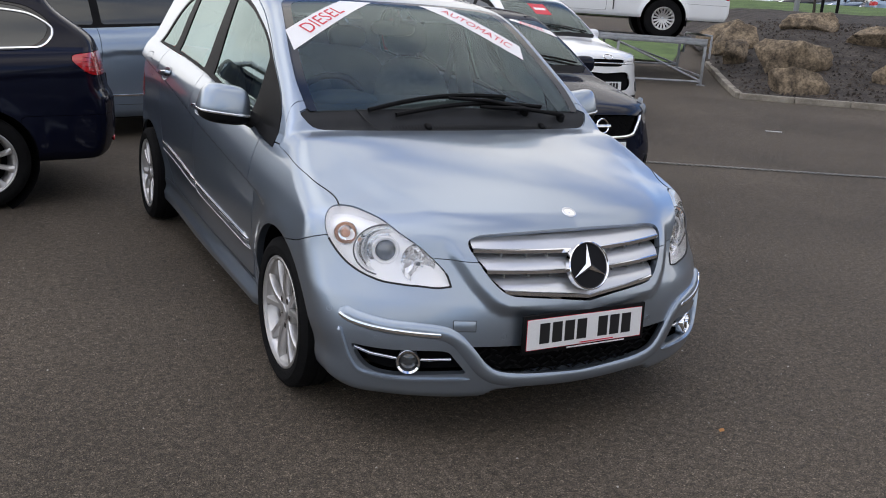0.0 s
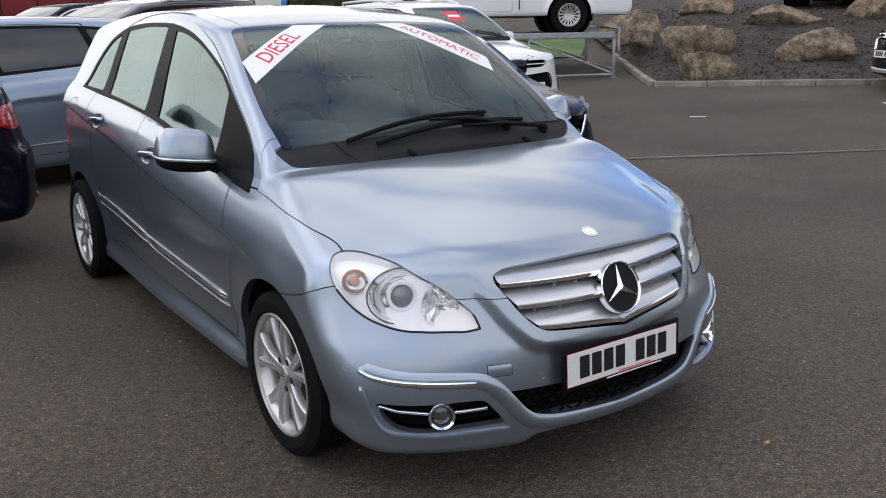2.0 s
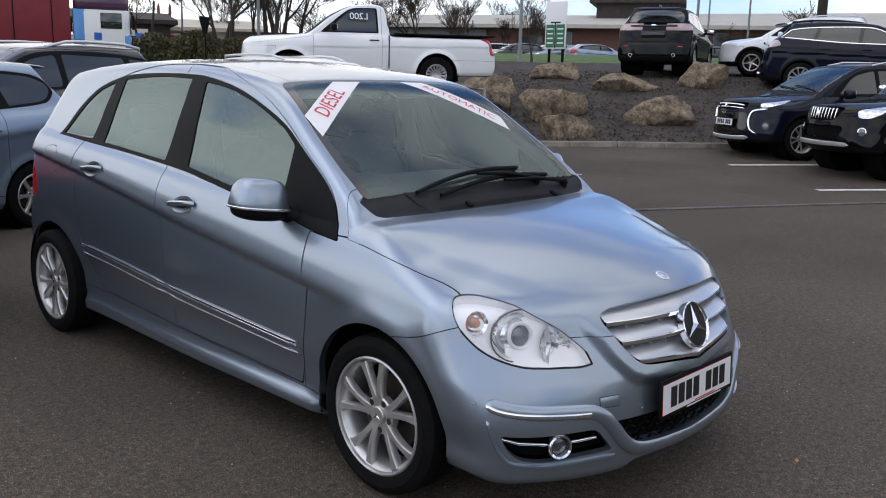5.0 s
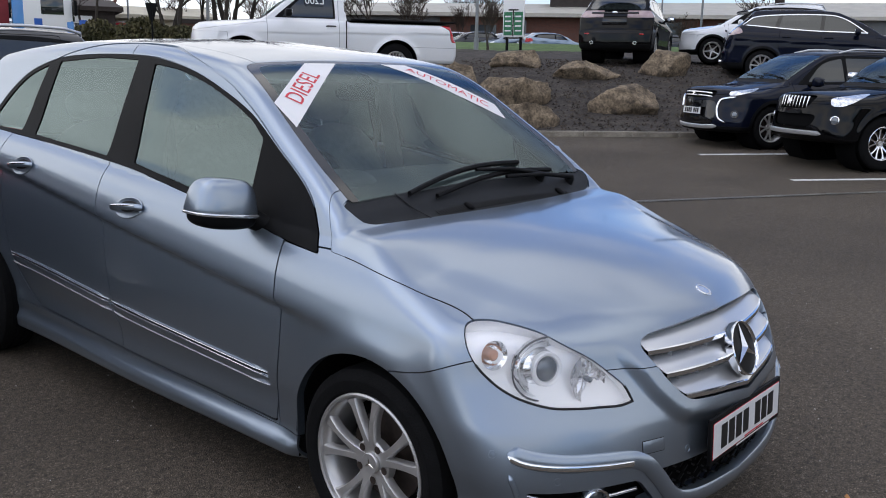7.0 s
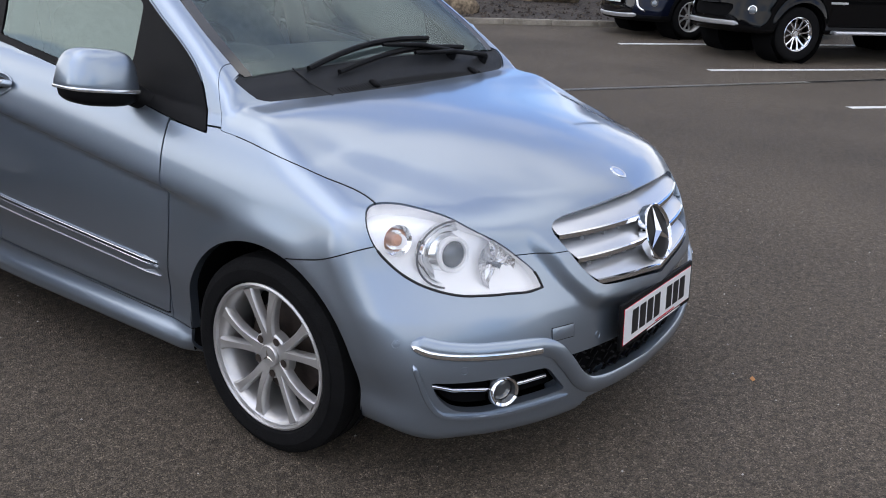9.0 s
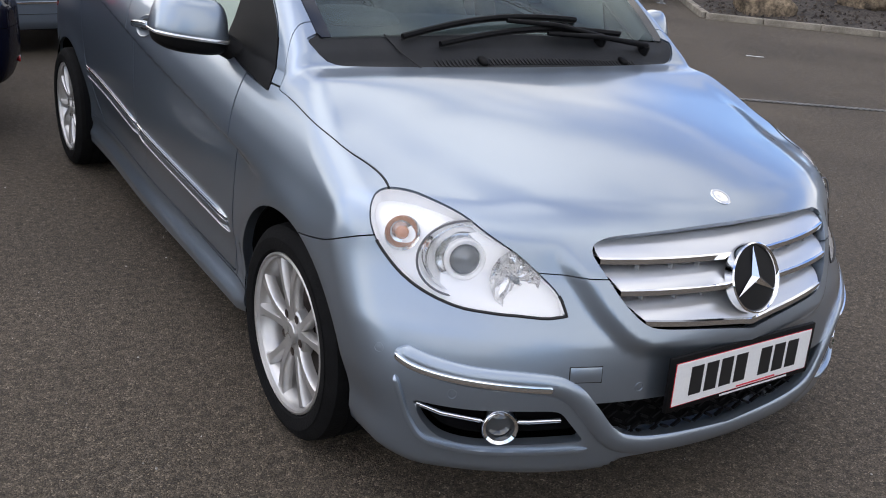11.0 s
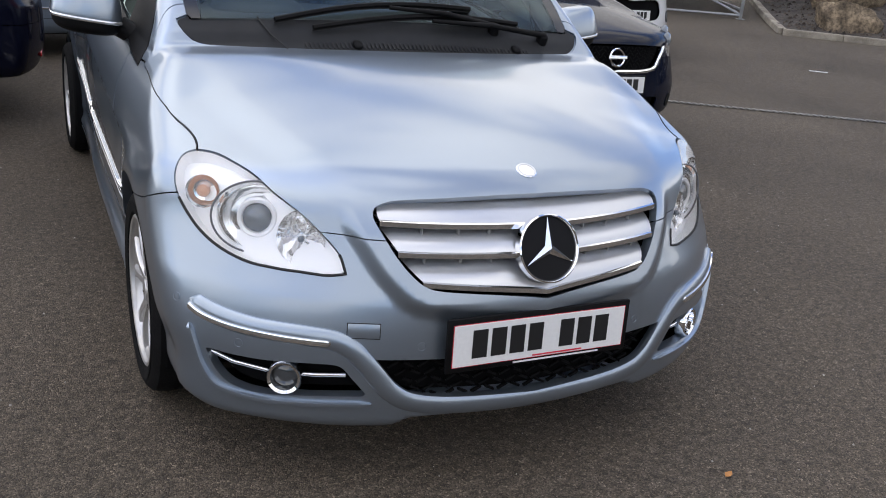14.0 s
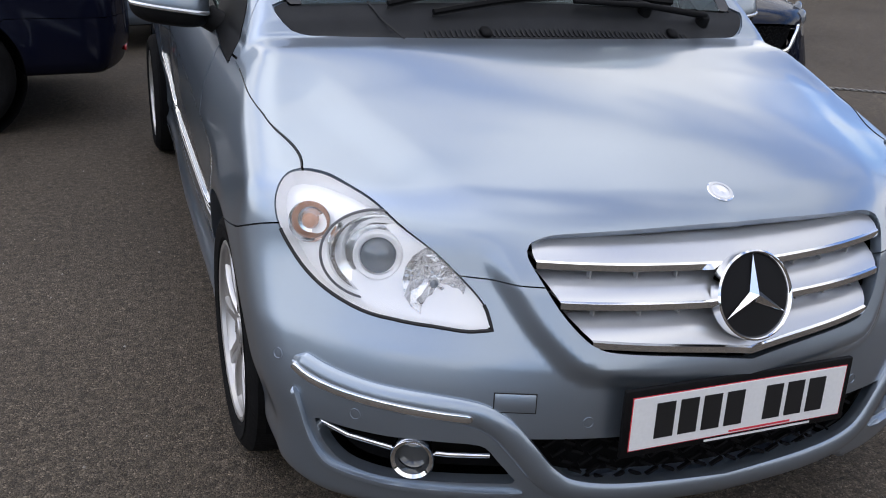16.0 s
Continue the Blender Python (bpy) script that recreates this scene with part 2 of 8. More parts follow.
def closed(points, n=8):
    """A closed Catmull-Rom outline; a point given with a third value 1 is a sharp corner."""
    pts = [(p[0], p[1]) for p in points]
    sharp = [len(p) > 2 and p[2] for p in points]
    out, m = [], len(pts)
    for i in range(m):
        p1, p2 = np.array(pts[i]), np.array(pts[(i + 1) % m])
        p0 = p1 - (p2 - p1) if sharp[i] else np.array(pts[i - 1])
        p3 = p2 + (p2 - p1) if sharp[(i + 1) % m] else np.array(pts[(i + 2) % m])
        t1 = (p2 - p0) / 2 * min(1.0, 2 * np.linalg.norm(p2 - p1) / max(1e-9, np.linalg.norm(p2 - p0)))
        t2 = (p3 - p1) / 2 * min(1.0, 2 * np.linalg.norm(p2 - p1) / max(1e-9, np.linalg.norm(p3 - p1)))
        for t in np.arange(n) / n:
            out.append(p1 * (1 + 2 * t) * (1 - t) ** 2 + t1 * t * (1 - t) ** 2 + p2 * t * t * (3 - 2 * t) + t2 * t * t * (t - 1))
    return np.array(out)


def outline_distance(poly, a, b):
    """Signed distance to a closed outline, negative inside."""
    a, b = np.asarray(a, float), np.asarray(b, float)
    lo, hi = poly.min(0) - 0.25, poly.max(0) + 0.25
    out = np.full(a.shape, 0.25)
    near = (a > lo[0]) & (a < hi[0]) & (b > lo[1]) & (b < hi[1])
    p = np.stack([a[near], b[near]], -1)
    if not len(p):
        return out
    best, inside = np.full(len(p), 1e9), np.zeros(len(p), bool)
    for s, e in zip(poly, np.roll(poly, -1, 0)):
        d, w = e - s, p - s
        t = np.clip((w @ d) / max(1e-12, d @ d), 0, 1)
        best = np.minimum(best, ((w - t[:, None] * d) ** 2).sum(1))
        cross = ((s[1] > p[:, 1]) != (e[1] > p[:, 1])) & (p[:, 0] < d[0] * (p[:, 1] - s[1]) / (d[1] if abs(d[1]) > 1e-12 else 1e-12) + s[0])
        inside ^= cross
    out[near] = np.sqrt(best) * np.where(inside, -1, 1)
    return out


class Body:
    """A car body: nose towards -y, front axle at y 0, ground at z 0. Knots as (place, value) pairs."""

    def __init__(self, top, nose, tail, side, crease, belt, plan_front=(0.43, 2.6), plan_rear=(0.36, 2.8), half=0.9, floor=0.185,
                 crown=((-1, 0.14), (-0.5, 0.19), (-0.3, 0.18), (-0.1, 0.12), (0.15, 0.02), (0.8, 0.03), (1.2, 0.07), (2.0, 0.09), (4.5, 0.09)), bow=0.0, crease_depth=0.014, crease_from=0.3, waist=0.03,
                 axles=(0.0, 2.778), arch=0.345, flare=0.012, soft=0.07, screen=(0.2, 1.0), roof_z=1.6, hub=0.305, chest=None, wave=None, ridge=None, lift=0.12, sweep=0.0, taper=0.0):
        self.top, self.nose, self.tail = curve(*zip(*top)), curve(*zip(*nose)), curve(*zip(*tail))
        self.side, self.crown = curve(*zip(*side)), curve(*zip(*crown))
        self.crease, self.belt = crease, belt
        self.v = dict(pf=plan_front, pr=plan_rear, half=half, floor=floor, bow=bow, cd=crease_depth, cf=crease_from, waist=waist, axles=axles,
                      arch=arch, flare=flare, soft=soft, screen=screen, roof_z=roof_z, hub=hub, lift=lift, sweep=sweep, taper=taper)
        self.chest, self.wave, self.ridge = chest, wave, ridge or (lambda x, y: 0.0)

    def __call__(self, p):
        v = self.v
        x, y, z = np.abs(p[..., 0]), p[..., 1], p[..., 2]
        zc, zb = self.crease[0] + self.crease[1] * y, self.belt[0] + self.belt[1] * y
        lo = v["floor"]
        q = np.where(z < zc, (z - lo) / (zc - lo), np.where(z < zb, 1 + (z - zc) / (zb - zc), 2 + (z - zb) / (v["roof_z"] - zb)))
        w = self.side(q)
        w = w - v["taper"] * step01(y, 1.2, 2.4)
        w = w - v["waist"] * step01(y, 1.1, 0.1) * step01(q, 1.0, 2.0)
        under = step01(zc - z, -0.006, 0.032) * np.exp(-np.maximum(zc - z, 0) / 0.16)
        w = w - v["cd"] * under * step01(y, v["cf"], v["cf"] + 0.35)
        for ya in v["axles"]:
            r = np.hypot(y - ya, z - v["hub"])
            w = w + v["flare"] * np.exp(-(np.maximum(r - v["arch"], 0) / 0.06) ** 2) * step01(z, 0.2, 0.3)
        if self.wave:
            w = w + self.wave(y, z)
        shift = v["bow"] * (x / 0.6) ** 2 * step01(y, v["screen"][0] - 0.5, v["screen"][0]) * step01(y, v["screen"][1] + 0.3, v["screen"][1])
        t = self.ridge(x, y) + self.top(y - shift) - self.crown(y) * x * x
        rise = step01(z, 0.38, 0.70)
        f = self.nose(z) + (v["pf"][0] + v["lift"] * rise) * (x / v["half"]) ** (v["pf"][1] - v["sweep"] * rise)
        if self.chest:
            f = f + self.chest(x, z)
        r = self.tail(z) - v["pr"][0] * (x / v["half"]) ** v["pr"][1]
        g = smax(x - w, z - t, v["soft"])
        g = smax(g, f - y, 0.05)
        g = smax(g, y - r, 0.05)
        return smax(g, lo - z, 0.03)

    def normal(self, p, e=2e-3):
        g = np.stack([self(p + e * d) - self(p - e * d) for d in np.eye(3)], -1)
        return g / np.maximum(np.linalg.norm(g, axis=-1, keepdims=True), 1e-9)

    def cast(self, eye, way, far=6.0, n=300):
        """First meeting of rays with the body, for arrays."""
        s = np.linspace(0, far, n)
        pts = eye[:, None] + way[:, None] * s[None, :, None]
        inside = self(pts) < 0
        hit = inside.any(1)
        i = np.maximum(inside.argmax(1), 1)
        a, b = s[i - 1], s[i]
        for _ in range(25):
            m = (a + b) / 2
            deep = self(eye + way * m[:, None]) < 0
            a, b = np.where(deep, a, m), np.where(deep, m, b)
        out = eye + way * a[:, None]
        out[~hit] = np.nan
        return out


HERO_AXLES = (0.012, 2.86)
RIDGE_X = curve([-0.68, -0.62, -0.45, -0.28, -0.13, 0.1], [0.43, 0.475, 0.55, 0.61, 0.655, 0.69])


def hero_ridge(x, y):
    """The bonnet's raised middle, with a hollow beside it."""
    return -0.009 * step01(x - RIDGE_X(y), -0.05, 0.07) * step01(y, -0.72, -0.6) * step01(y, 0.15, -0.1)


HERO = Body(
    top=[(-0.88, 0.66), (-0.78, 0.735), (-0.70, 0.787), (-0.638, 0.816), (-0.44, 0.890), (-0.2, 0.947), (0.1, 0.987), (0.215, 1.000), (0.262, 1.045),
         (0.575, 1.268), (0.94, 1.488), (1.04, 1.522), (1.3, 1.566), (1.7, 1.6), (2.15, 1.604), (2.68, 1.575), (3.09, 1.52), (3.39, 1.45), (3.69, 1.3)],
    nose=[(0.1, -0.70), (0.17, -0.765), (0.22, -0.785), (0.3, -0.788), (0.42, -0.785), (0.52, -0.778), (0.57, -0.765), (0.65, -0.742), (0.74, -0.712), (0.82, -0.66), (0.95, -0.53)],
    tail=[(0.15, 3.42), (0.25, 3.51), (0.45, 3.53), (0.6, 3.52), (0.75, 3.47), (1.0, 3.42), (1.2, 3.33), (1.45, 3.15), (1.6, 3.04)],
    side=[(-0.1, 0.782), (0.02, 0.812), (0.1, 0.848), (0.16, 0.852), (0.25, 0.85), (0.5, 0.876), (0.8, 0.89), (1.0, 0.894), (1.3, 0.884), (1.7, 0.852), (2.0, 0.806),
          (2.1, 0.782), (2.5, 0.708), (3.0, 0.603), (3.4, 0.475)],
    crease=(0.690, 0.120), belt=(0.945, 0.08), crease_depth=0.036, crease_from=0.12, waist=0.01, soft=0.055, ridge=hero_ridge, plan_front=(0.382, 2.93), lift=0.075, sweep=0.52, half=0.910, taper=0.028, axles=HERO_AXLES, arch=0.352)


# ---- shells cut into panels ----
def body_shell(body, y0, y1, z1, nx=46, ny=200, nz=58, spine=0.62):
    """Half (x >= 0) of a body's skin, as points and triangles."""
    def spread(n, a, b):
        return np.linspace(a, b, n + 1)
    ys, zs, xs = spread(ny, y0, y1), spread(nz, 0.02, z1), spread(nx, 0.0, 1.15)
    starts, ends, tris, base = [], [], [], 0

    def patch(grid, flip):
        nonlocal base
        n, m = grid.shape[:2]
        starts.append(np.stack([0 * grid[..., 0], np.clip(grid[..., 1], y0 + 1.0, y1 - 0.8), 0 * grid[..., 0] + spine], -1).reshape(-1, 3))
        ends.append(grid.reshape(-1, 3))
        i = (np.arange(n - 1)[:, None] * m + np.arange(m - 1)).ravel() + base
        a, b, c, d = i, i + 1, i + m + 1, i + m
        quads = [(a, b, c), (a, c, d)] if not flip else [(a, c, b), (a, d, c)]
        tris.extend(np.stack(q, -1) for q in quads)
        base += n * m
    Y, Z = np.meshgrid(ys, zs, indexing="ij")
    patch(np.stack([0 * Y + 1.15, Y, Z], -1), False)
    X, Y = np.meshgrid(xs, ys, indexing="ij")
    patch(np.stack([X, Y, 0 * X + z1], -1), False)
    patch(np.stack([X, Y, 0 * X + 0.02], -1), True)
    X, Z = np.meshgrid(xs, zs, indexing="ij")
    patch(np.stack([X, 0 * X + y0, Z], -1), False)
    patch(np.stack([X, 0 * X + y1, Z], -1), True)
    s, e, t = np.concatenate(starts), np.concatenate(ends), np.concatenate(tris)
    a, b = np.zeros(len(s)), np.ones(len(s))
    for _ in range(34):
        m = (a + b) / 2
        deep = body(s + (e - s) * m[:, None]) < 0
        a, b = np.where(deep, m, a), np.where(deep, b, m)
    v = s + (e - s) * a[:, None]
    v, t = weld(v, t)
    out = np.cross(v[t[:, 1]] - v[t[:, 0]], v[t[:, 2]] - v[t[:, 0]])
    wrong = (out * body.normal(v[t].mean(1))).sum(1) < 0
    t[wrong] = t[wrong][:, ::-1]
    return v, t


def weld(v, t, grain=1e-5):
    if not len(t):
        return np.zeros((0, 3)), np.zeros((0, 3), int)
    _, first, back = np.unique(np.round(v / grain).astype(np.int64), axis=0, return_index=True, return_inverse=True)
    back = back.ravel()
    t = back[t]
    t = t[(t[:, 0] != t[:, 1]) & (t[:, 1] != t[:, 2]) & (t[:, 0] != t[:, 2])]
    used, again = np.unique(t, return_inverse=True)
    return v[first][used], again.reshape(-1, 3)


def slice_by(v, t, f):
    """The part of a triangle mesh in which f < 0 at its points (cut edges placed by proportion)."""
    if not len(t):
        return v, t
    inn = f < 0
    n = inn[t].sum(1)
    keep = [t[n == 3]]
    new_v, cuts = [], {}

    def cut(a, b):
        key = (a, b) if a < b else (b, a)
        if key not in cuts:
            cuts[key] = len(v) + len(new_v)
            k = np.clip(f[key[0]] / (f[key[0]] - f[key[1]]), 0.002, 0.998)
            new_v.append(v[key[0]] + (v[key[1]] - v[key[0]]) * k)
        return cuts[key]
    extra = []
    for tri in t[(n == 1) | (n == 2)]:
        tri = [int(i) for i in tri]
        ins = [bool(inn[i]) for i in tri]
        if sum(ins) == 1:
            i = ins.index(True)
            a, b, c = tri[i], tri[(i + 1) % 3], tri[(i + 2) % 3]
            extra.append((a, cut(a, b), cut(a, c)))
        else:
            i = ins.index(False)
            a, b, c = tri[i], tri[(i + 1) % 3], tri[(i + 2) % 3]
            ab, ac = cut(a, b), cut(a, c)
            extra += [(ab, b, c), (ab, c, ac)]
    if extra:
        keep.append(np.array(extra))
    allv = np.concatenate([v, np.array(new_v)]) if new_v else v
    return weld(allv, np.concatenate(keep))


class Skin:
    """What is left of a shell while panels are taken from it."""

    def __init__(self, body, v, t):
        self.body, self.v, self.t = body, v, t

    def take(self, f, gap=0.002):
        """Cut out the region f(points) < 0, leaving a gap on both sides."""
        d = f(self.v)
        piece = slice_by(self.v, self.t, d + gap)
        self.v, self.t = slice_by(self.v, self.t, gap - d)
        return piece


def sideways(points, lo=0.45, n=8):
    poly = closed(points, n)
    return lambda p: np.maximum(outline_distance(poly, p[:, 1], p[:, 2]), lo - np.abs(p[:, 0]))


def topways(points, lo=0.9, n=8):
    poly = closed(points, n)
    return lambda p: np.maximum(outline_distance(poly, np.abs(p[:, 0]), p[:, 1]), lo - p[:, 2])


def frontways(points, hi=-0.3, n=8):
    poly = closed(points, n)
    return lambda p: np.maximum(outline_distance(poly, np.abs(p[:, 0]), p[:, 2]), p[:, 1] - hi)


def slantways(points, hi=0.1, n=8, turn=(0.77, 0.64)):
    poly = closed(points, n)
    return lambda p: np.maximum(outline_distance(poly, np.abs(p[:, 0]) * turn[0] + p[:, 1] * turn[1], p[:, 2]), p[:, 1] - hi)


def rearways(points, lo=2.0, n=8):
    poly = closed(points, n)
    return lambda p: np.maximum(outline_distance(poly, np.abs(p[:, 0]), p[:, 2]), lo - p[:, 1])


def both(f, g):
    return lambda p: np.maximum(f(p), g(p))


def mirrored(v, t):
    return v * (-1, 1, 1), t[:, ::-1]


def whole(v, t):
    if not len(t):
        return v, t
    mv, mt = mirrored(v, t)
    return weld(np.concatenate([v, mv]), np.concatenate([t, mt + len(v)]))


def panel_mesh(name, body, v, t, material, lip=0.012, push=0.0):
    """A mesh of a panel with the body's own normals and its rim folded inwards."""
    n = body.normal(v) if len(v) else v
    if push:
        v = v + n * push
    faces, normals, verts = t, n, v
    if lip and len(t):
        e = np.sort(np.concatenate([t[:, [0, 1]], t[:, [1, 2]], t[:, [2, 0]]]), 1)
        d = np.concatenate([t[:, [0, 1]], t[:, [1, 2]], t[:, [2, 0]]])
        _, first, count = np.unique(e, axis=0, return_index=True, return_counts=True)
        rim = d[first[count == 1]]
        ids, again = np.unique(rim, return_inverse=True)
        again = again.reshape(-1, 2)
        a, b = again[:, 0] + len(v), again[:, 1] + len(v)
        c, g = b + len(ids), a + len(ids)
        verts = np.concatenate([v, v[ids], v[ids] - n[ids] * lip])
        faces = np.concatenate([t, np.stack([b, a, g], -1), np.stack([b, g, c], -1)])
    me = bpy.data.meshes.new(name)
    me.from_pydata(verts.tolist(), [], faces.tolist())
    me.materials.append(material)
    me.polygons.foreach_set("use_smooth", [True] * len(me.polygons))
    me.update()
    own = np.zeros((len(me.vertices), 3))
    me.vertices.foreach_get("normal", ravel := own.ravel())
    own = ravel.reshape(-1, 3)
    own[:len(n)] = n
    me.normals_split_custom_set_from_vertices(own.tolist())
    return me


def part(name, mesh, material, parent, label="", m=None):
    """Links a bmesh or a mesh as one mesh object under a thing or a part."""
    if isinstance(mesh, bmesh.types.BMesh):
        me = bpy.data.meshes.new(name)
        mesh.to_mesh(me)
        mesh.free()
    else:
        me = mesh
    if material and not me.materials:
        me.materials.append(material)
    ob = new(name, me)
    if parent:
        ob.parent = parent
    if m is not None:
        ob.matrix_basis = m
    if label:
        ob["label"] = label
    return ob


def smooth(bm, angle=35):
    for f in bm.faces:
        f.smooth = True
    lim = radians(angle)
    for e in bm.edges:
        if len(e.link_faces) == 2 and e.calc_face_angle(0) > lim:
            e.smooth = False
    return bm


def bm_box(bm, centre, size, turn=None, bevel=0.0, seg=2):
    m = Matrix.Translation(centre) @ (turn.to_4x4() if turn is not None else Matrix()) @ Matrix.Diagonal((*size, 1))
    got = bmesh.ops.create_cube(bm, size=1.0, matrix=m)
    if bevel:
        edges = list({e for v in got["verts"] for e in v.link_edges})
        bmesh.ops.bevel(bm, geom=edges, offset=bevel, segments=seg, profile=0.5, affect="EDGES")
    return got["verts"]


def box(size, centre=(0, 0, 0), turn=None, bevel=0.0, seg=2):
    bm = bmesh.new()
    bm_box(bm, centre, size, turn, bevel, seg)
    return smooth(bm)


def lathe(profile, n=48, axis="x"):
    """A turned form: profile as (along, radius)."""
    bm = bmesh.new()
    rings = []
    for a, r in profile:
        ring = []
        for i in range(n):
            c, s = math.cos(2 * math.pi * i / n), math.sin(2 * math.pi * i / n)
            p = {"x": (a, r * c, r * s), "y": (r * c, a, r * s), "z": (r * c, r * s, a)}[axis]
            ring.append(bm.verts.new(p))
        rings.append(ring)
    for r1, r2 in zip(rings, rings[1:]):
        for i in range(n):
            bm.faces.new((r1[i], r1[(i + 1) % n], r2[(i + 1) % n], r2[i]))
    bmesh.ops.recalc_face_normals(bm, faces=bm.faces)
    return smooth(bm)


def tube(points, radius, n=8, closed_end=True):
    """A round bar along points; radius may be a list."""
    bm = bmesh.new()
    pts = [Vector(p) for p in points]
    rad = radius if isinstance(radius, (list, tuple)) else [radius] * len(pts)
    rings, up = [], None
    for i, p in enumerate(pts):
        d = (pts[min(i + 1, len(pts) - 1)] - pts[max(i - 1, 0)]).normalized()
        up = (up - d * up.dot(d)).normalized() if up is not None else d.orthogonal().normalized()
        side = d.cross(up)
        rings.append([bm.verts.new(p + (up * math.cos(2 * math.pi * k / n) + side * math.sin(2 * math.pi * k / n)) * rad[i]) for k in range(n)])
    for r1, r2 in zip(rings, rings[1:]):
        for k in range(n):
            bm.faces.new((r1[k], r1[(k + 1) % n], r2[(k + 1) % n], r2[k]))
    if closed_end:
        bm.faces.new(rings[0][::-1])
        bm.faces.new(rings[-1])
    bmesh.ops.recalc_face_normals(bm, faces=bm.faces)
    return smooth(bm, 50)


def strip_on(body, points, width, height, lo_side=1, n=10, ends=0.6):
    """A raised moulding that follows a body's skin: points are 3D places near it, pulled onto the skin; width across, height proud."""
    pts = np.asarray(points, float)
    t = np.linspace(0, len(pts) - 1, (len(pts) - 1) * n + 1)
    path = np.stack([curve(np.arange(len(pts)), pts[:, k])(t) for k in range(3)], -1)
    for _ in range(6):
        path = path - body.normal(path) * body(path)[:, None]
    nor = body.normal(path)
    along = np.gradient(path, axis=0)
    along /= np.linalg.norm(along, axis=1, keepdims=True)
    across = np.cross(nor, along)
    bm, rings = bmesh.new(), []
    k = len(path)
    for i in range(k):
        edge = min(1.0, (min(i, k - 1 - i) + ends) / 3)
        prof = [(-0.5, -0.004), (-0.5, 0.4), (-0.36, 0.9), (0, 1.0), (0.36, 0.9), (0.5, 0.4), (0.5, -0.004)]
        rings.append([bm.verts.new(path[i] + across[i] * a * width * edge + nor[i] * (b * height * min(1, edge + 0.2) if b > 0 else -0.006)) for a, b in prof])
    for r1, r2 in zip(rings, rings[1:]):
        for a in range(len(r1) - 1):
            bm.faces.new((r1[a], r1[a + 1], r2[a + 1], r2[a]))
    bm.faces.new(rings[0])
    bm.faces.new(rings[-1][::-1])
    bmesh.ops.recalc_face_normals(bm, faces=bm.faces)
    return smooth(bm, 40)


def onto(body, p, steps=8):
    p = np.array(p, float)
    for _ in range(steps):
        p = p - body.normal(p[None])[0] * body(p[None])[0]
    return p


def facing(place, normal, spin=0.0):
    """A pose at a place with local z along the normal and local y near up."""
    q = Vector(normal).to_track_quat("Z", "Y")
    return Matrix.Translation(place) @ q.to_matrix().to_4x4() @ pose(0, 0, 0, 0, 0, spin)


# ---- wheels and plates ----
def arc_ring(r1, r2, x1, x2, n=64):
    return lathe([(x1, r1), (x1, r2), (x2, r2), (x2, r1), (x1, r1)], n)


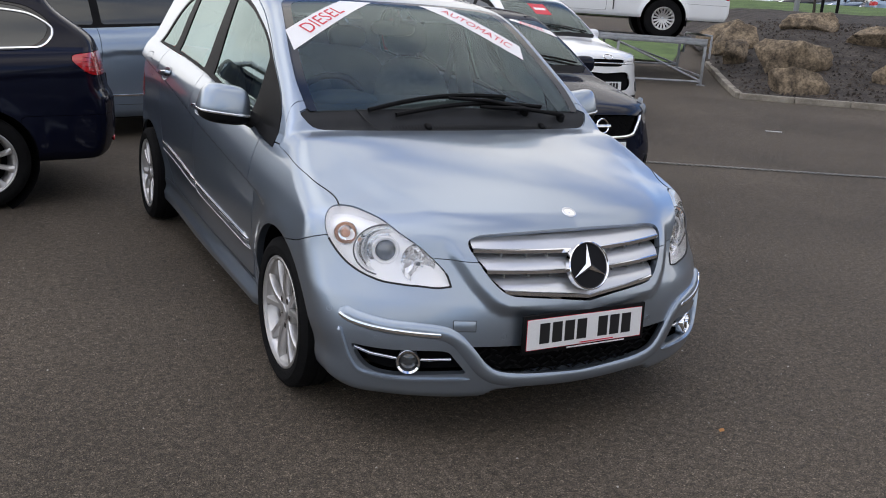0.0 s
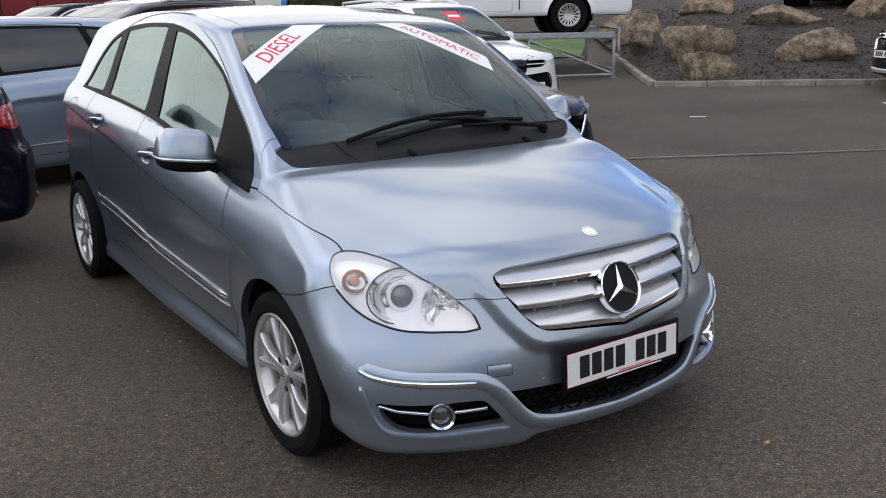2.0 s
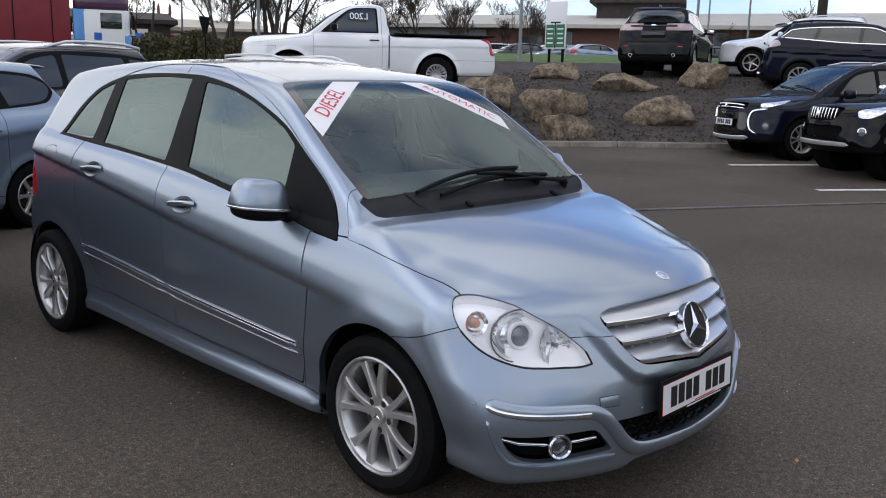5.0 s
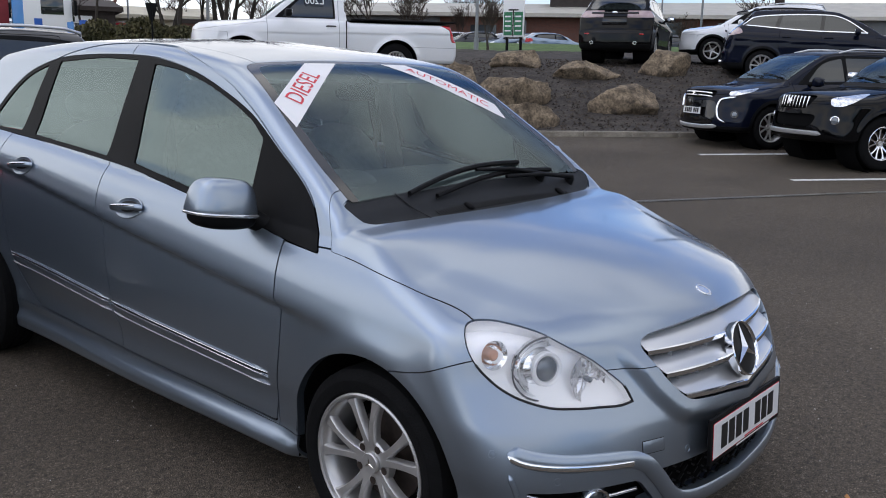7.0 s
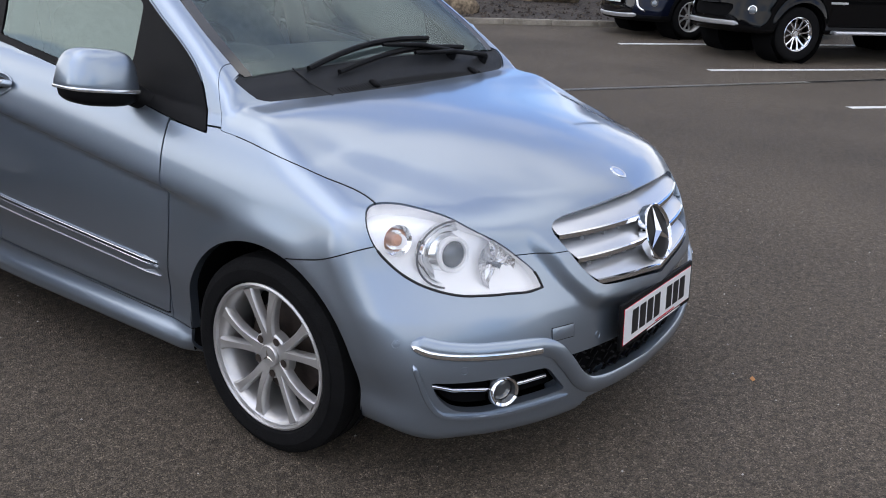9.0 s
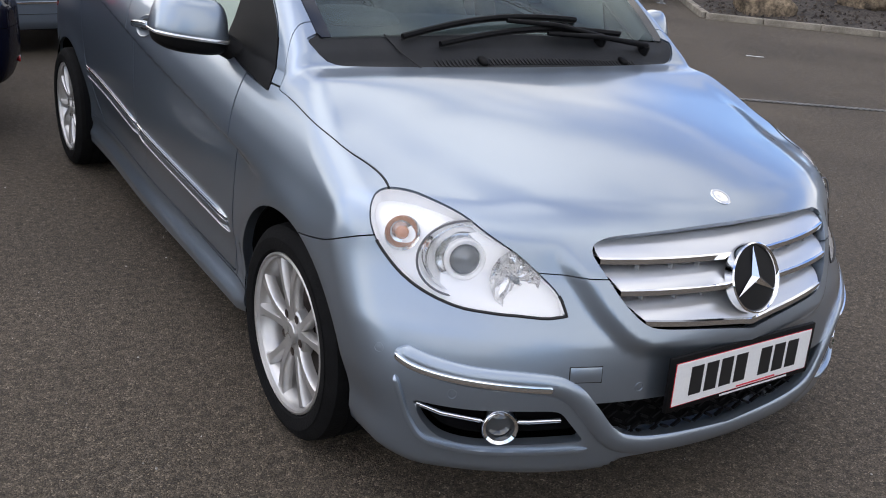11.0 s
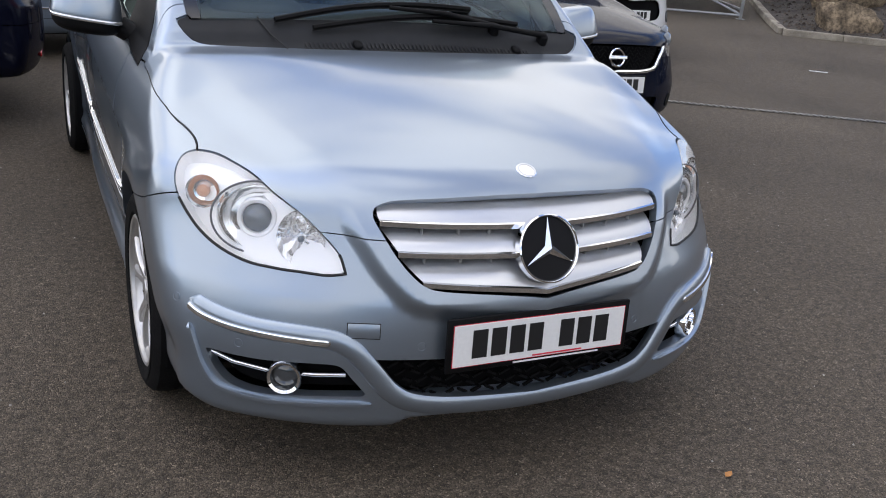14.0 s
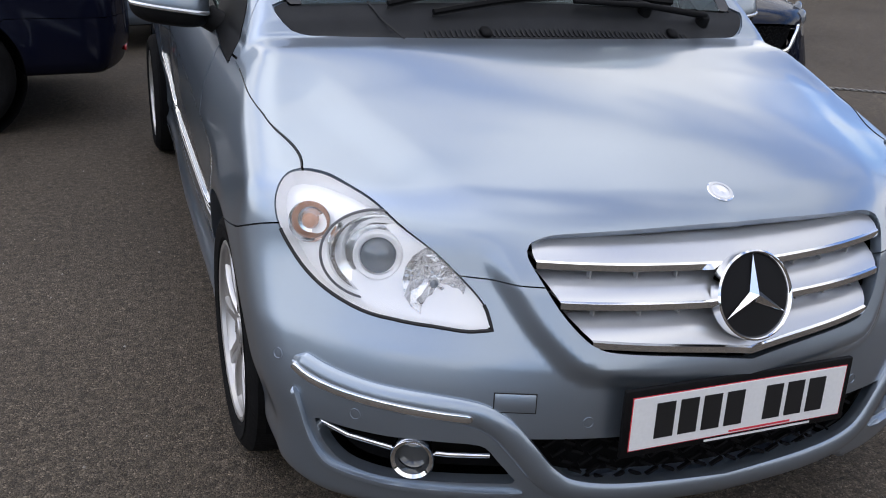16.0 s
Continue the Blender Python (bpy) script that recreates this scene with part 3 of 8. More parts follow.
def wheel(tyre_r=0.307, rim_r=0.214, width=0.2, style="twin", spokes=5, rim_mat=None, detail=64, proud=0.5):
    """A wheel on the x axis with its outer face towards +x: wheel > tyre, rim, spokes, hub cap, bolts, disc."""
    rim_mat = rim_mat or ALLOY
    root = new("wheel")
    h = width / 2
    s = rim_r + 0.004
    tyre = lathe([(-h * 0.8, s), (-h * 0.98, s + 0.02), (-h, (s + tyre_r) / 2), (-h * 0.93, tyre_r - 0.022), (-h * 0.78, tyre_r - 0.005), (-h * 0.45, tyre_r), (-0.028, tyre_r), (-0.026, tyre_r - 0.007),
                  (-0.018, tyre_r - 0.007), (-0.016, tyre_r), (0.016, tyre_r), (0.018, tyre_r - 0.007), (0.026, tyre_r - 0.007), (0.028, tyre_r),
                  (h * 0.45, tyre_r), (h * 0.78, tyre_r - 0.005), (h * 0.93, tyre_r - 0.022), (h * 0.985, tyre_r - 0.04), (h, (s + tyre_r) / 2 + 0.004), (h * 0.99, s + 0.03), (h * 0.95, s + 0.012), (h * 0.8, s)], detail)
    part("tyre", tyre, RUBBER, root)
    rim = lathe([(-h * 0.8, rim_r), (-h * 0.2, rim_r - 0.03), (h * 0.35, rim_r - 0.028), (h * 0.72, rim_r - 0.016), (h * 0.8, rim_r - 0.006), (h * 0.9, rim_r - 0.004), (h * 0.93, rim_r + 0.002), (h * 0.9, rim_r + 0.008), (h * 0.8, rim_r + 0.008)], detail)
    rim_ob = part("rim", rim, rim_mat, root)
    face, hubx = h * 0.80, h * proud
    part("brake_disc", lathe([(h * 0.02, 0.03), (h * 0.02, rim_r * 0.66), (-h * 0.15, rim_r * 0.66), (-h * 0.15, 0.03)], detail), DISC, root)
    # near-black disc added behind the spokes for the dark inside the wheel
    part("dark_backing", lathe([(-h * 0.5, 0.0), (-h * 0.5, rim_r - 0.02)], detail), DARK_VOID, root)

    def spoke(angle_in, angle_out, w_in, w_out):
        bm, rings = bmesh.new(), []
        k = 9
        for i in range(k):
            u = i / (k - 1)
            r = 0.036 + (rim_r - 0.012 - 0.036) * u
            a = angle_in + (angle_out - angle_in) * u
            w = (w_in + (w_out - w_in) * u) * (1 - 0.25 * math.sin(math.pi * u)) + (0.012 * max(0, u - 0.85) / 0.15)
            x = hubx + (face - hubx) * (u ** 1.7) + 0.008 * math.sin(math.pi * u)
            c, sn = math.cos(a), math.sin(a)
            ring = []
            for du, dx in ((-0.5, -0.03), (-0.5, -0.006), (-0.36, 0.0), (0.36, 0.0), (0.5, -0.006), (0.5, -0.03)):
                ring.append(bm.verts.new((x + dx, r * c - du * w * sn, r * sn + du * w * c)))
            rings.append(ring)
        for r1, r2 in zip(rings, rings[1:]):
            for j in range(5):
                bm.faces.new((r1[j], r1[j + 1], r2[j + 1], r2[j]))
        bmesh.ops.recalc_face_normals(bm, faces=bm.faces)
        return smooth(bm, 45)
    step = 2 * math.pi / spokes
    for i in range(spokes):
        a = math.pi / 2 + i * step
        if style == "twin":
            for sgn in (-1, 1):
                part("spoke", spoke(a + sgn * 0.13, a + sgn * 0.27, 0.034, 0.031), rim_mat, rim_ob)
        else:
            part("spoke", spoke(a, a, 0.045, 0.04), rim_mat, rim_ob)
    part("hub", lathe([(hubx - 0.03, 0.075), (hubx - 0.004, 0.072), (hubx + 0.001, 0.066), (hubx - 0.001, 0.04), (hubx - 0.004, 0.0)], 40), rim_mat, rim_ob)
    part("hub_cap", lathe([(hubx - 0.006, 0.034), (hubx + 0.008, 0.034), (hubx + 0.011, 0.031), (hubx + 0.0105, 0.028), (hubx + 0.012, 0.0)], 32), ALLOY, rim_ob)
    bm = bmesh.new()
    for i in range(3):
        a = math.pi / 2 + i * 2 * math.pi / 3
        tip = bm.verts.new((hubx + 0.0135, 0.024 * math.cos(a), 0.024 * math.sin(a)))
        for sg in (-1, 1):
            b = a + sg * 0.9
            bm.faces.new((tip, bm.verts.new((hubx + 0.0135, 0.005 * math.cos(b), 0.005 * math.sin(b))), bm.verts.new((hubx + 0.015, 0, 0))))
    part("cap_emblem", bm, CHROME, rim_ob)
    for i in range(5):
        a = math.pi / 2 + (i + 0.5) * 2 * math.pi / 5
        m = Matrix.Translation((hubx - 0.006, 0.056 * math.cos(a), 0.056 * math.sin(a)))
        part("bolt_hole", lathe([(0.008, 0.0), (0.009, 0.009), (0.0085, 0.0125)], 14), DISC, rim_ob, m=m)
    return root


def number_plate(parent, m, w=0.52, h=0.111, surround=0.012, yellow=False, groups=(4, 3), name="number_plate", gap=0.04):
    """A plate facing local +z: backing surround, white sheet, bars in place of the characters."""
    root = part(name, box((w + 2 * surround, h + 2 * surround, 0.012), (0, 0, 0), bevel=0.004), BLACK_PLASTIC, parent, m=m)
    part("plate_sheet", box((w, h, 0.003), (0, 0, 0.007), bevel=0.001, seg=1), PLATE_YELLOW if yellow else PLATE_WHITE, root)
    if surround > 0.016:
        part("red_border", box((w + 0.003, h + 0.003, 0.002), (0, 0, 0.0062)), RED_INK, root)
    pitch = 0.055 * w / 0.52
    total = sum(groups) * pitch + gap
    x = -total / 2
    for g in groups:
        for _ in range(g):
            part("bar", box((pitch * 0.78, h * 0.68, 0.0012), (x + pitch / 2, 0.002, 0.0092)), INK, root)
            x += pitch
        x += gap
    return root


PLATE_YELLOW = material("plate_yellow", (0.75, 0.55, 0.05), rough=0.35)


# ---- the pale blue hatchback ----
GRILLE = [(0.0, 0.773), (0.2, 0.768), (0.37, 0.757), (0.415, 0.743), (0.424, 0.725), (0.411, 0.694), (0.381, 0.640), (0.348, 0.599), (0.315, 0.574), (0.27, 0.565), (0.14, 0.553), (0.0, 0.537, 1), (-0.14, 0.549), (-0.2, 0.65)]
GRILLE_POLY = closed(GRILLE[:-2] + [(-0.2, 0.56), (-0.2, 0.75)])


class Table:
    """A function of two numbers, worked out on a grid once and read from it."""

    def __init__(self, f, a0, a1, b0, b1, na, nb):
        self.lo, self.hi, self.n = np.array([a0, b0]), np.array([a1, b1]), np.array([na, nb])
        A, B = np.meshgrid(np.linspace(a0, a1, na), np.linspace(b0, b1, nb), indexing="ij")
        self.g = f(A.ravel(), B.ravel()).reshape(na, nb)

    def __call__(self, a, b):
        u = np.clip((np.asarray(a, float) - self.lo[0]) / (self.hi[0] - self.lo[0]), 0, 1) * (self.n[0] - 1)
        w = np.clip((np.asarray(b, float) - self.lo[1]) / (self.hi[1] - self.lo[1]), 0, 1) * (self.n[1] - 1)
        i, j = np.minimum(u.astype(int), self.n[0] - 2), np.minimum(w.astype(int), self.n[1] - 2)
        u, w, g = u - i, w - j, self.g
        return (g[i, j] * (1 - u) + g[i + 1, j] * u) * (1 - w) + (g[i, j + 1] * (1 - u) + g[i + 1, j + 1] * u) * w


GRILLE_FAR = Table(lambda a, b: outline_distance(GRILLE_POLY, a, b), 0.0, 0.7, 0.4, 0.9, 141, 101)


def hero_chest(x, z):
    """The raised frame round the grille and the fold on the centre line."""
    d = GRILLE_FAR(x, z)
    band = step01(d, 0.085, 0.035) * step01(z, 0.76, 0.66)
    return -0.022 * band - 0.012 * np.exp(-x / 0.12) * step01(z, 0.2, 0.3) + 0.13 * step01(z + 0.035 * step01(x, 0.33, 0.40), 0.225, 0.175)


def hero_wave(y, z):
    """A hollow along the doors, and the sill that stands out below them."""
    along = step01(y, 0.30, 0.42) * step01(y, 2.62, 2.50)
    sill = 0.052 * np.exp(-((z - 0.205) / 0.028) ** 2) + 0.020 * np.exp(-((z - 0.245) / 0.022) ** 2) - 0.006 * np.exp(-((z - 0.30) / 0.02) ** 2)
    return sill * along -0.006 * np.exp(-((z - 0.40) / 0.06) ** 2) * step01(y, 0.3, 0.5) * step01(y, 2.4, 2.2)


HERO.chest, HERO.wave = hero_chest, hero_wave


def front_place(x, z):
    """The place on the hero car's front at x, z, for arrays."""
    x, z = np.atleast_1d(np.asarray(x, float)), np.atleast_1d(np.asarray(z, float))
    return np.stack([x, FRONT_Y(np.abs(x), z), z], -1)


def front_depth(x, z):
    eye = np.stack([x, 0 * x - 1.3, z], -1)
    return np.nan_to_num(HERO.cast(eye, np.tile([0.0, 1.0, 0.0], (len(x), 1)), far=1.3, n=140)[:, 1], nan=-0.3)


FRONT_Y = Table(front_depth, 0.0, 0.86, 0.2, 0.8, 130, 91)


def text_mesh(words, size, m_flat, push, material_, name, body):
    """Lettering in the built-in font, laid on a body's skin. m_flat: flat layout (x along the words, y up) to the world."""
    cu = bpy.data.curves.new(name, "FONT")
    cu.body, cu.size, cu.align_x, cu.align_y = words, size, "CENTER", "CENTER"
    cu.resolution_u = 3
    tmp = new("lettering_draft", cu)
    bpy.context.view_layer.update()
    me = bpy.data.meshes.new_from_object(tmp.evaluated_get(bpy.context.evaluated_depsgraph_get()))
    bpy.data.objects.remove(tmp)
    v = np.array([m_flat @ p.co for p in me.vertices])
    for _ in range(5):
        v = v - body.normal(v) * body(v)[:, None]
    v = v + body.normal(v) * push
    me.vertices.foreach_set("co", v.ravel())
    me.materials.clear()
    me.materials.append(material_)
    me.update()
    return me


def skin_sheet(body, corners, n=14, push=0.0015):
    """A thin sheet laid on the skin between four corners."""
    a, b, c, d = (np.array(p, float) for p in corners)
    bm, rows = bmesh.new(), []
    for i in range(n + 1):
        u = i / n
        line = np.array([(1 - v) * ((1 - u) * a + u * b) + v * ((1 - u) * d + u * c) for v in np.linspace(0, 1, 7)])
        for _ in range(5):
            line = line - body.normal(line) * body(line)[:, None]
        line = line + body.normal(line) * push
        rows.append([bm.verts.new(p) for p in line])
    for r1, r2 in zip(rows, rows[1:]):
        for j in range(6):
            bm.faces.new((r1[j], r1[j + 1], r2[j + 1], r2[j]))
    bmesh.ops.recalc_face_normals(bm, faces=bm.faces)
    return smooth(bm)


def build_hero():
    body = HERO
    car = tagged(new("hatchback_car"), "pale blue metallic five-door hatchback with white sale stickers, parked on asphalt", "car")
    v, t = body_shell(body, -1.0, 3.85, 1.85, nx=84, ny=330, nz=104)
    skin = Skin(body, v, t)

    def panel(name, piece, mat, split=False, label="", lip=0.012, push=0.0, parent=None):
        obs = []
        for side, (pv, pt) in (((1, piece), (-1, mirrored(*piece))) if split else ((0, whole(*piece)),)):
            if len(pt):
                obs.append(part(name, panel_mesh(name, body, pv, pt, mat, lip, push), None, parent or car, label))
        return obs
    arch = lambda p: np.minimum(np.hypot(p[:, 1] - HERO_AXLES[0], p[:, 2] - 0.305), np.hypot(p[:, 1] - HERO_AXLES[1], p[:, 2] - 0.305)) - 0.352
    wells = both(arch, lambda p: 0.45 - np.abs(p[:, 0]))
    skin.take(wells, 0)
    under = skin.take(lambda p: np.maximum(p[:, 2] - 0.186, np.abs(p[:, 0]) * 0 - 1), 0)
    panel("underbody", under, BLACK_PLASTIC, lip=0)
    # windscreen, its black border, and the cowl
    screen_zone = topways([(-0.3, 0.3), (0.0, 0.303), (0.45, 0.296), (0.685, 0.292, 1), (0.685, 0.45), (0.645, 0.70), (0.592, 0.945), (0.56, 0.987), (0.5, 1.003), (0.25, 1.005), (0.0, 0.998), (-0.3, 0.998)])
    screen = skin.take(screen_zone, 0.0012)
    sk = Skin(body, *screen)
    glass = sk.take(topways([(-0.3, 0.26), (0.0, 0.26), (0.5, 0.26), (0.645, 0.27, 1), (0.643, 0.45), (0.604, 0.70), (0.552, 0.925), (0.5, 0.97), (0.25, 0.976), (0.0, 0.97), (-0.3, 0.97)]), 0)
    pane = panel("windscreen", glass, SCREEN_GLASS, lip=0, label="clear tinted windscreen glass")[0]
    pane.visible_shadow = False
    panel("windscreen_border", (sk.v, sk.t), GLOSS_BLACK, lip=0.004)
    cowl = skin.take(topways([(-0.3, 0.176), (0.0, 0.178), (0.25, 0.188), (0.47, 0.205), (0.60, 0.218), (0.665, 0.228), (0.70, 0.25), (0.722, 0.29, 1), (0.6, 0.33), (0.0, 0.33), (-0.3, 0.33)]), 0.002)
    cowl_ob = panel("cowl", cowl, COWL_PLASTIC, lip=0.02, label="grey-black plastic scuttle panel with air grille", push=-0.004)[0]
    # side glass in its black band
    band_zone = sideways([(0.285, 0.915, 1), (0.408, 1.081), (0.614, 1.220), (0.80, 1.330), (1.08, 1.432), (1.30, 1.486), (1.55, 1.516), (1.95, 1.520), (2.26, 1.506), (2.43, 1.478), (2.60, 1.418), (2.74, 1.305), (2.84, 1.165, 1), (2.45, 1.138), (1.52, 1.080), (1.01, 1.018), (0.64, 0.970), (0.44, 0.935)])
    band = skin.take(band_zone, 0.0015)
    sk = Skin(body, *band)
    for name, pts in (("front_door_window", [(1.445, 1.098, 1), (1.012, 1.040), (0.70, 0.998, 1), (0.695, 1.245, 1), (0.80, 1.312), (1.06, 1.410), (1.30, 1.466), (1.485, 1.486, 1)]),
                      ("rear_door_window", [(2.335, 1.150, 1), (1.661, 1.108, 1), (1.622, 1.500, 1), (1.95, 1.504), (2.315, 1.482, 1)]),
                      ("quarter_window", [(2.80, 1.172, 1), (2.465, 1.160, 1), (2.415, 1.465, 1), (2.58, 1.405), (2.71, 1.295)])):
        for ob in panel(name, sk.take(sideways(pts), 0.001), SIDE_GLASS, True, lip=0, push=-0.004, label="green-tinted side window glass"):
            ob.visible_shadow = False
    panel("window_band", (sk.v, sk.t), BLACK_PLASTIC, True, lip=0.01)
    # lamps
    lamp_line = [(0.424, 0.800), (0.390, 0.809), (0.324, 0.806), (0.226, 0.784), (0.150, 0.748), (0.079, 0.711), (0.020, 0.668), (-0.024, 0.630), (-0.048, 0.588, 1), (-0.005, 0.582),
                 (0.045, 0.583), (0.122, 0.584), (0.205, 0.590), (0.289, 0.614), (0.350, 0.648), (0.400, 0.695), (0.424, 0.735), (0.432, 0.772)]
    lamp = skin.take(slantways(lamp_line), 0.0016)
    tail = skin.take(sideways([(3.07, 0.80), (3.19, 1.10), (3.39, 1.08), (3.59, 0.80)], 0.3), 0.002)
    panel("tail_lamp", tail, RED_LENS, True, label="red tail lamp lens")
    # front openings
    grille = skin.take(frontways(GRILLE[:-2] + [(-0.2, 0.56), (-0.2, 0.768)]), 0.003)
    intake = skin.take(frontways([(0.0, 0.378), (0.2, 0.381), (0.38, 0.385), (0.459, 0.386, 1), (0.425, 0.344), (0.385, 0.302), (0.355, 0.286), (0.29, 0.276), (0.2, 0.268), (0.0, 0.252), (-0.2, 0.256), (-0.2, 0.378)]), 0.001)
    fog = skin.take(frontways([(0.797, 0.366, 1), (0.75, 0.362), (0.68, 0.362), (0.58, 0.368), (0.517, 0.366), (0.49, 0.338), (0.449, 0.287, 1), (0.495, 0.286), (0.602, 0.279), (0.685, 0.271), (0.747, 0.283), (0.781, 0.32)]), 0.001)
    # near-black sheets set back in the openings, coloured as their deep shade
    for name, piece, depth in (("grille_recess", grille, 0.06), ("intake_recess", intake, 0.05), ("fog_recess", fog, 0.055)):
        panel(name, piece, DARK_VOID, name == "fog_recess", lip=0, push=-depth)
    # roof-side door zone
    doors = skin.take(sideways([(0.492, 0.296, 1), (0.432, 0.62), (0.452, 0.935, 1), (0.285, 0.917, 1), (0.408, 1.089), (0.614, 1.228), (0.79, 1.342), (1.0, 1.445), (1.35, 1.540), (1.62, 1.566), (1.97, 1.562), (2.24, 1.523), (2.44, 1.470, 1), (2.52, 1.16, 1), (2.555, 0.94), (2.545, 0.72), (2.49, 0.54), (2.40, 0.42), (2.28, 0.345, 1)], 0.535), 0.003)
    sk = Skin(body, *doors)
    front_door = sk.take(lambda p: p[:, 1] - 1.45 - 0.155 * p[:, 2], 0.0025)
    fd = panel("front_door", front_door, PAINT, True, lip=0.03)
    rd = panel("rear_door", (sk.v, sk.t), PAINT, True, lip=0.03)
    sills = skin.take(lambda p: np.maximum(np.maximum(p[:, 2] - 0.274 - 0.028 * p[:, 1], np.abs(p[:, 1] - 1.436) - 1.16), 0.4 - np.abs(p[:, 0])), 0.0015)
    panel("side_skirt", sills, PAINT, True)
    flap = skin.take(sideways([(2.745, 1.06), (2.76, 1.095), (2.82, 1.103), (2.88, 1.086), (2.90, 1.04), (2.895, 0.99), (2.86, 0.955), (2.79, 0.96), (2.755, 1.005)]), 0.0015)
    panel("fuel_flap", flap, PAINT, True)
    zs = curve(*zip((-0.75, 0.675), (-0.6, 0.677), (-0.45, 0.72), (-0.34, 0.795), (-0.307, 0.808), (-0.18, 0.848), (-0.07, 0.877), (0.03, 0.899), (0.12, 0.915), (0.19, 0.924), (0.30, 0.933)))
    bonnet = skin.take(lambda p: np.maximum(np.maximum(zs(p[:, 1]) - p[:, 2], p[:, 1] - 0.225 - np.maximum(p[:, 2] - 0.912, 0) * 0.62), -2), 0.0008)
    bonnet_ob = panel("bonnet", bonnet, PAINT, lip=0.025)[0]
    seam = curve(*zip((-0.75, 0.675), (-0.6, 0.677), (-0.42, 0.73), (-0.35, 0.713), (-0.214, 0.662), (-0.1, 0.64)))
    bumper = skin.take(lambda p: np.maximum(p[:, 2] - seam(p[:, 1]), p[:, 1] + 0.1), 0.0018)
    bumper_ob = panel("front_bumper", bumper, PAINT, lip=0.03)[0]
    wing = skin.take(lambda p: np.maximum(np.maximum(p[:, 1] - 0.475, p[:, 2] - 0.935), -p[:, 1] - 0.6), 0.0025)
    panel("front_wing", wing, PAINT, True, lip=0.03)
    hatch = skin.take(lambda p: np.maximum(3.07 - p[:, 1] + 0.25 * (1.5 - p[:, 2]), np.abs(p[:, 0]) - 0.62), 0.003)
    hs = Skin(body, *hatch)
    panel("rear_window", hs.take(rearways([(-0.2, 1.08), (0.5, 1.08), (0.56, 1.12), (0.5, 1.42), (0.0, 1.45), (-0.2, 1.45)]), 0.001), GLASS_DARK)
    panel("tailgate", (hs.v, hs.t), PAINT)
    roof = skin.take(lambda p: np.maximum(1.40 - p[:, 2], np.abs(p[:, 0]) - 0.515 - 0.0 * p[:, 1]), 0.0015)
    panel("roof", roof, PAINT)
    panel("body_side", (skin.v, skin.t), PAINT, True)
    # inner frame of the roof and pillars, under the outer panels
    frame_skin = Skin(body, v, t)
    for cut in (screen_zone, band_zone, lambda p: p[:, 2] - 0.98 - 0.06 * p[:, 1], lambda p: 2.99 - p[:, 1]):
        frame_skin.take(cut, 0)
    panel("body_frame", (frame_skin.v, frame_skin.t), PAINT, lip=0, push=-0.009)
    # dark shell added behind the joints, blocking light and keeping the gaps dark
    lv, lt = slice_by(v, t, np.maximum(-wells(v), np.maximum(v[:, 2] - 0.90 - 0.03 * v[:, 1], -0.25 - v[:, 1])))
    part("dark_backing", panel_mesh("dark_backing", body, *whole(lv, lt), DARK_VOID, 0, -0.036), None, car)
    # wheel wells
    for ya in HERO_AXLES:
        for sg in (-1, 1):
            well = lathe([(0.40, 0.0), (0.40, 0.356), (0.86, 0.356)], 48)
            bmesh.ops.delete(well, geom=[q for q in well.verts if q.co.z < -0.10], context="VERTS")
            part("wheel_well", well, DARK_VOID, car, m=Matrix.Translation((0, ya, 0.305)) @ Matrix.Diagonal((sg, 1, 1, 1)))
    # grille slats with chrome lower edges
    half_at = curve(*zip((0.53, 0.10), (0.553, 0.18), (0.566, 0.28), (0.577, 0.318), (0.599, 0.346), (0.64, 0.378), (0.694, 0.408), (0.727, 0.421), (0.743, 0.414), (0.768, 0.36)))
    # near-black backing box, painting in the dark behind the slats
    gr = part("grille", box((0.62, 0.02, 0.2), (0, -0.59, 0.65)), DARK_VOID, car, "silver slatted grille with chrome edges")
    nrm = Vector((0, -0.93, 0.36)).normalized()
    em = facing((0, -0.776, 0.656), nrm)
    for z_top, z_bot in ((0.762, 0.718), (0.690, 0.653), (0.622, 0.586)):
        xs = np.linspace(-1, 1, 61)
        rings, chrome_rings = [], []
        bm, bc = bmesh.new(), bmesh.new()
        for s in xs:
            dip = -0.028 * (1 - abs(s)) if z_bot < 0.60 else -0.004 * (1 - abs(s))
            ring, cring = [], []
            for k, (u, back) in enumerate(((1.0, 0.066), (0.8, 0.038), (0.5, 0.019), (0.2, 0.008), (0.0, 0.004), (0.0, 0.05))):
                z = z_bot + (z_top - z_bot) * u + dip * (1 - u)
                x = s * float(half_at(min(z, 0.76))) * (0.985 if u > 0 else 0.985)
                y = float(front_place(x, max(z, 0.54))[0, 1]) + back
                ring.append(bm.verts.new((x, y, z)))
            z0 = z_bot + dip
            for dz, back in ((0.0, 0.004), (-0.002, -0.002), (-0.014, -0.003), (-0.0175, 0.003), (-0.0175, 0.04)):
                x = s * float(half_at(z0)) * 0.985
                y = float(front_place(x, max(z0, 0.54))[0, 1]) + back
                cring.append(bc.verts.new((x, y, z0 + dz)))
            rings.append(ring)
            chrome_rings.append(cring)
        for b_, rr in ((bm, rings), (bc, chrome_rings)):
            for r1, r2 in zip(rr, rr[1:]):
                for j in range(len(r1) - 1):
                    b_.faces.new((r1[j], r1[j + 1], r2[j + 1], r2[j]))
            bmesh.ops.recalc_face_normals(b_, faces=b_.faces)
        slat = part("slat", smooth(bm), SILVER, gr)
        part("chrome_edge", smooth(bc), CHROME, slat)
    for x in (-0.31, -0.22, -0.14, 0.14, 0.22, 0.31):
        for z in (0.694, 0.629):
            y = float(front_place(x, z)[0, 1])
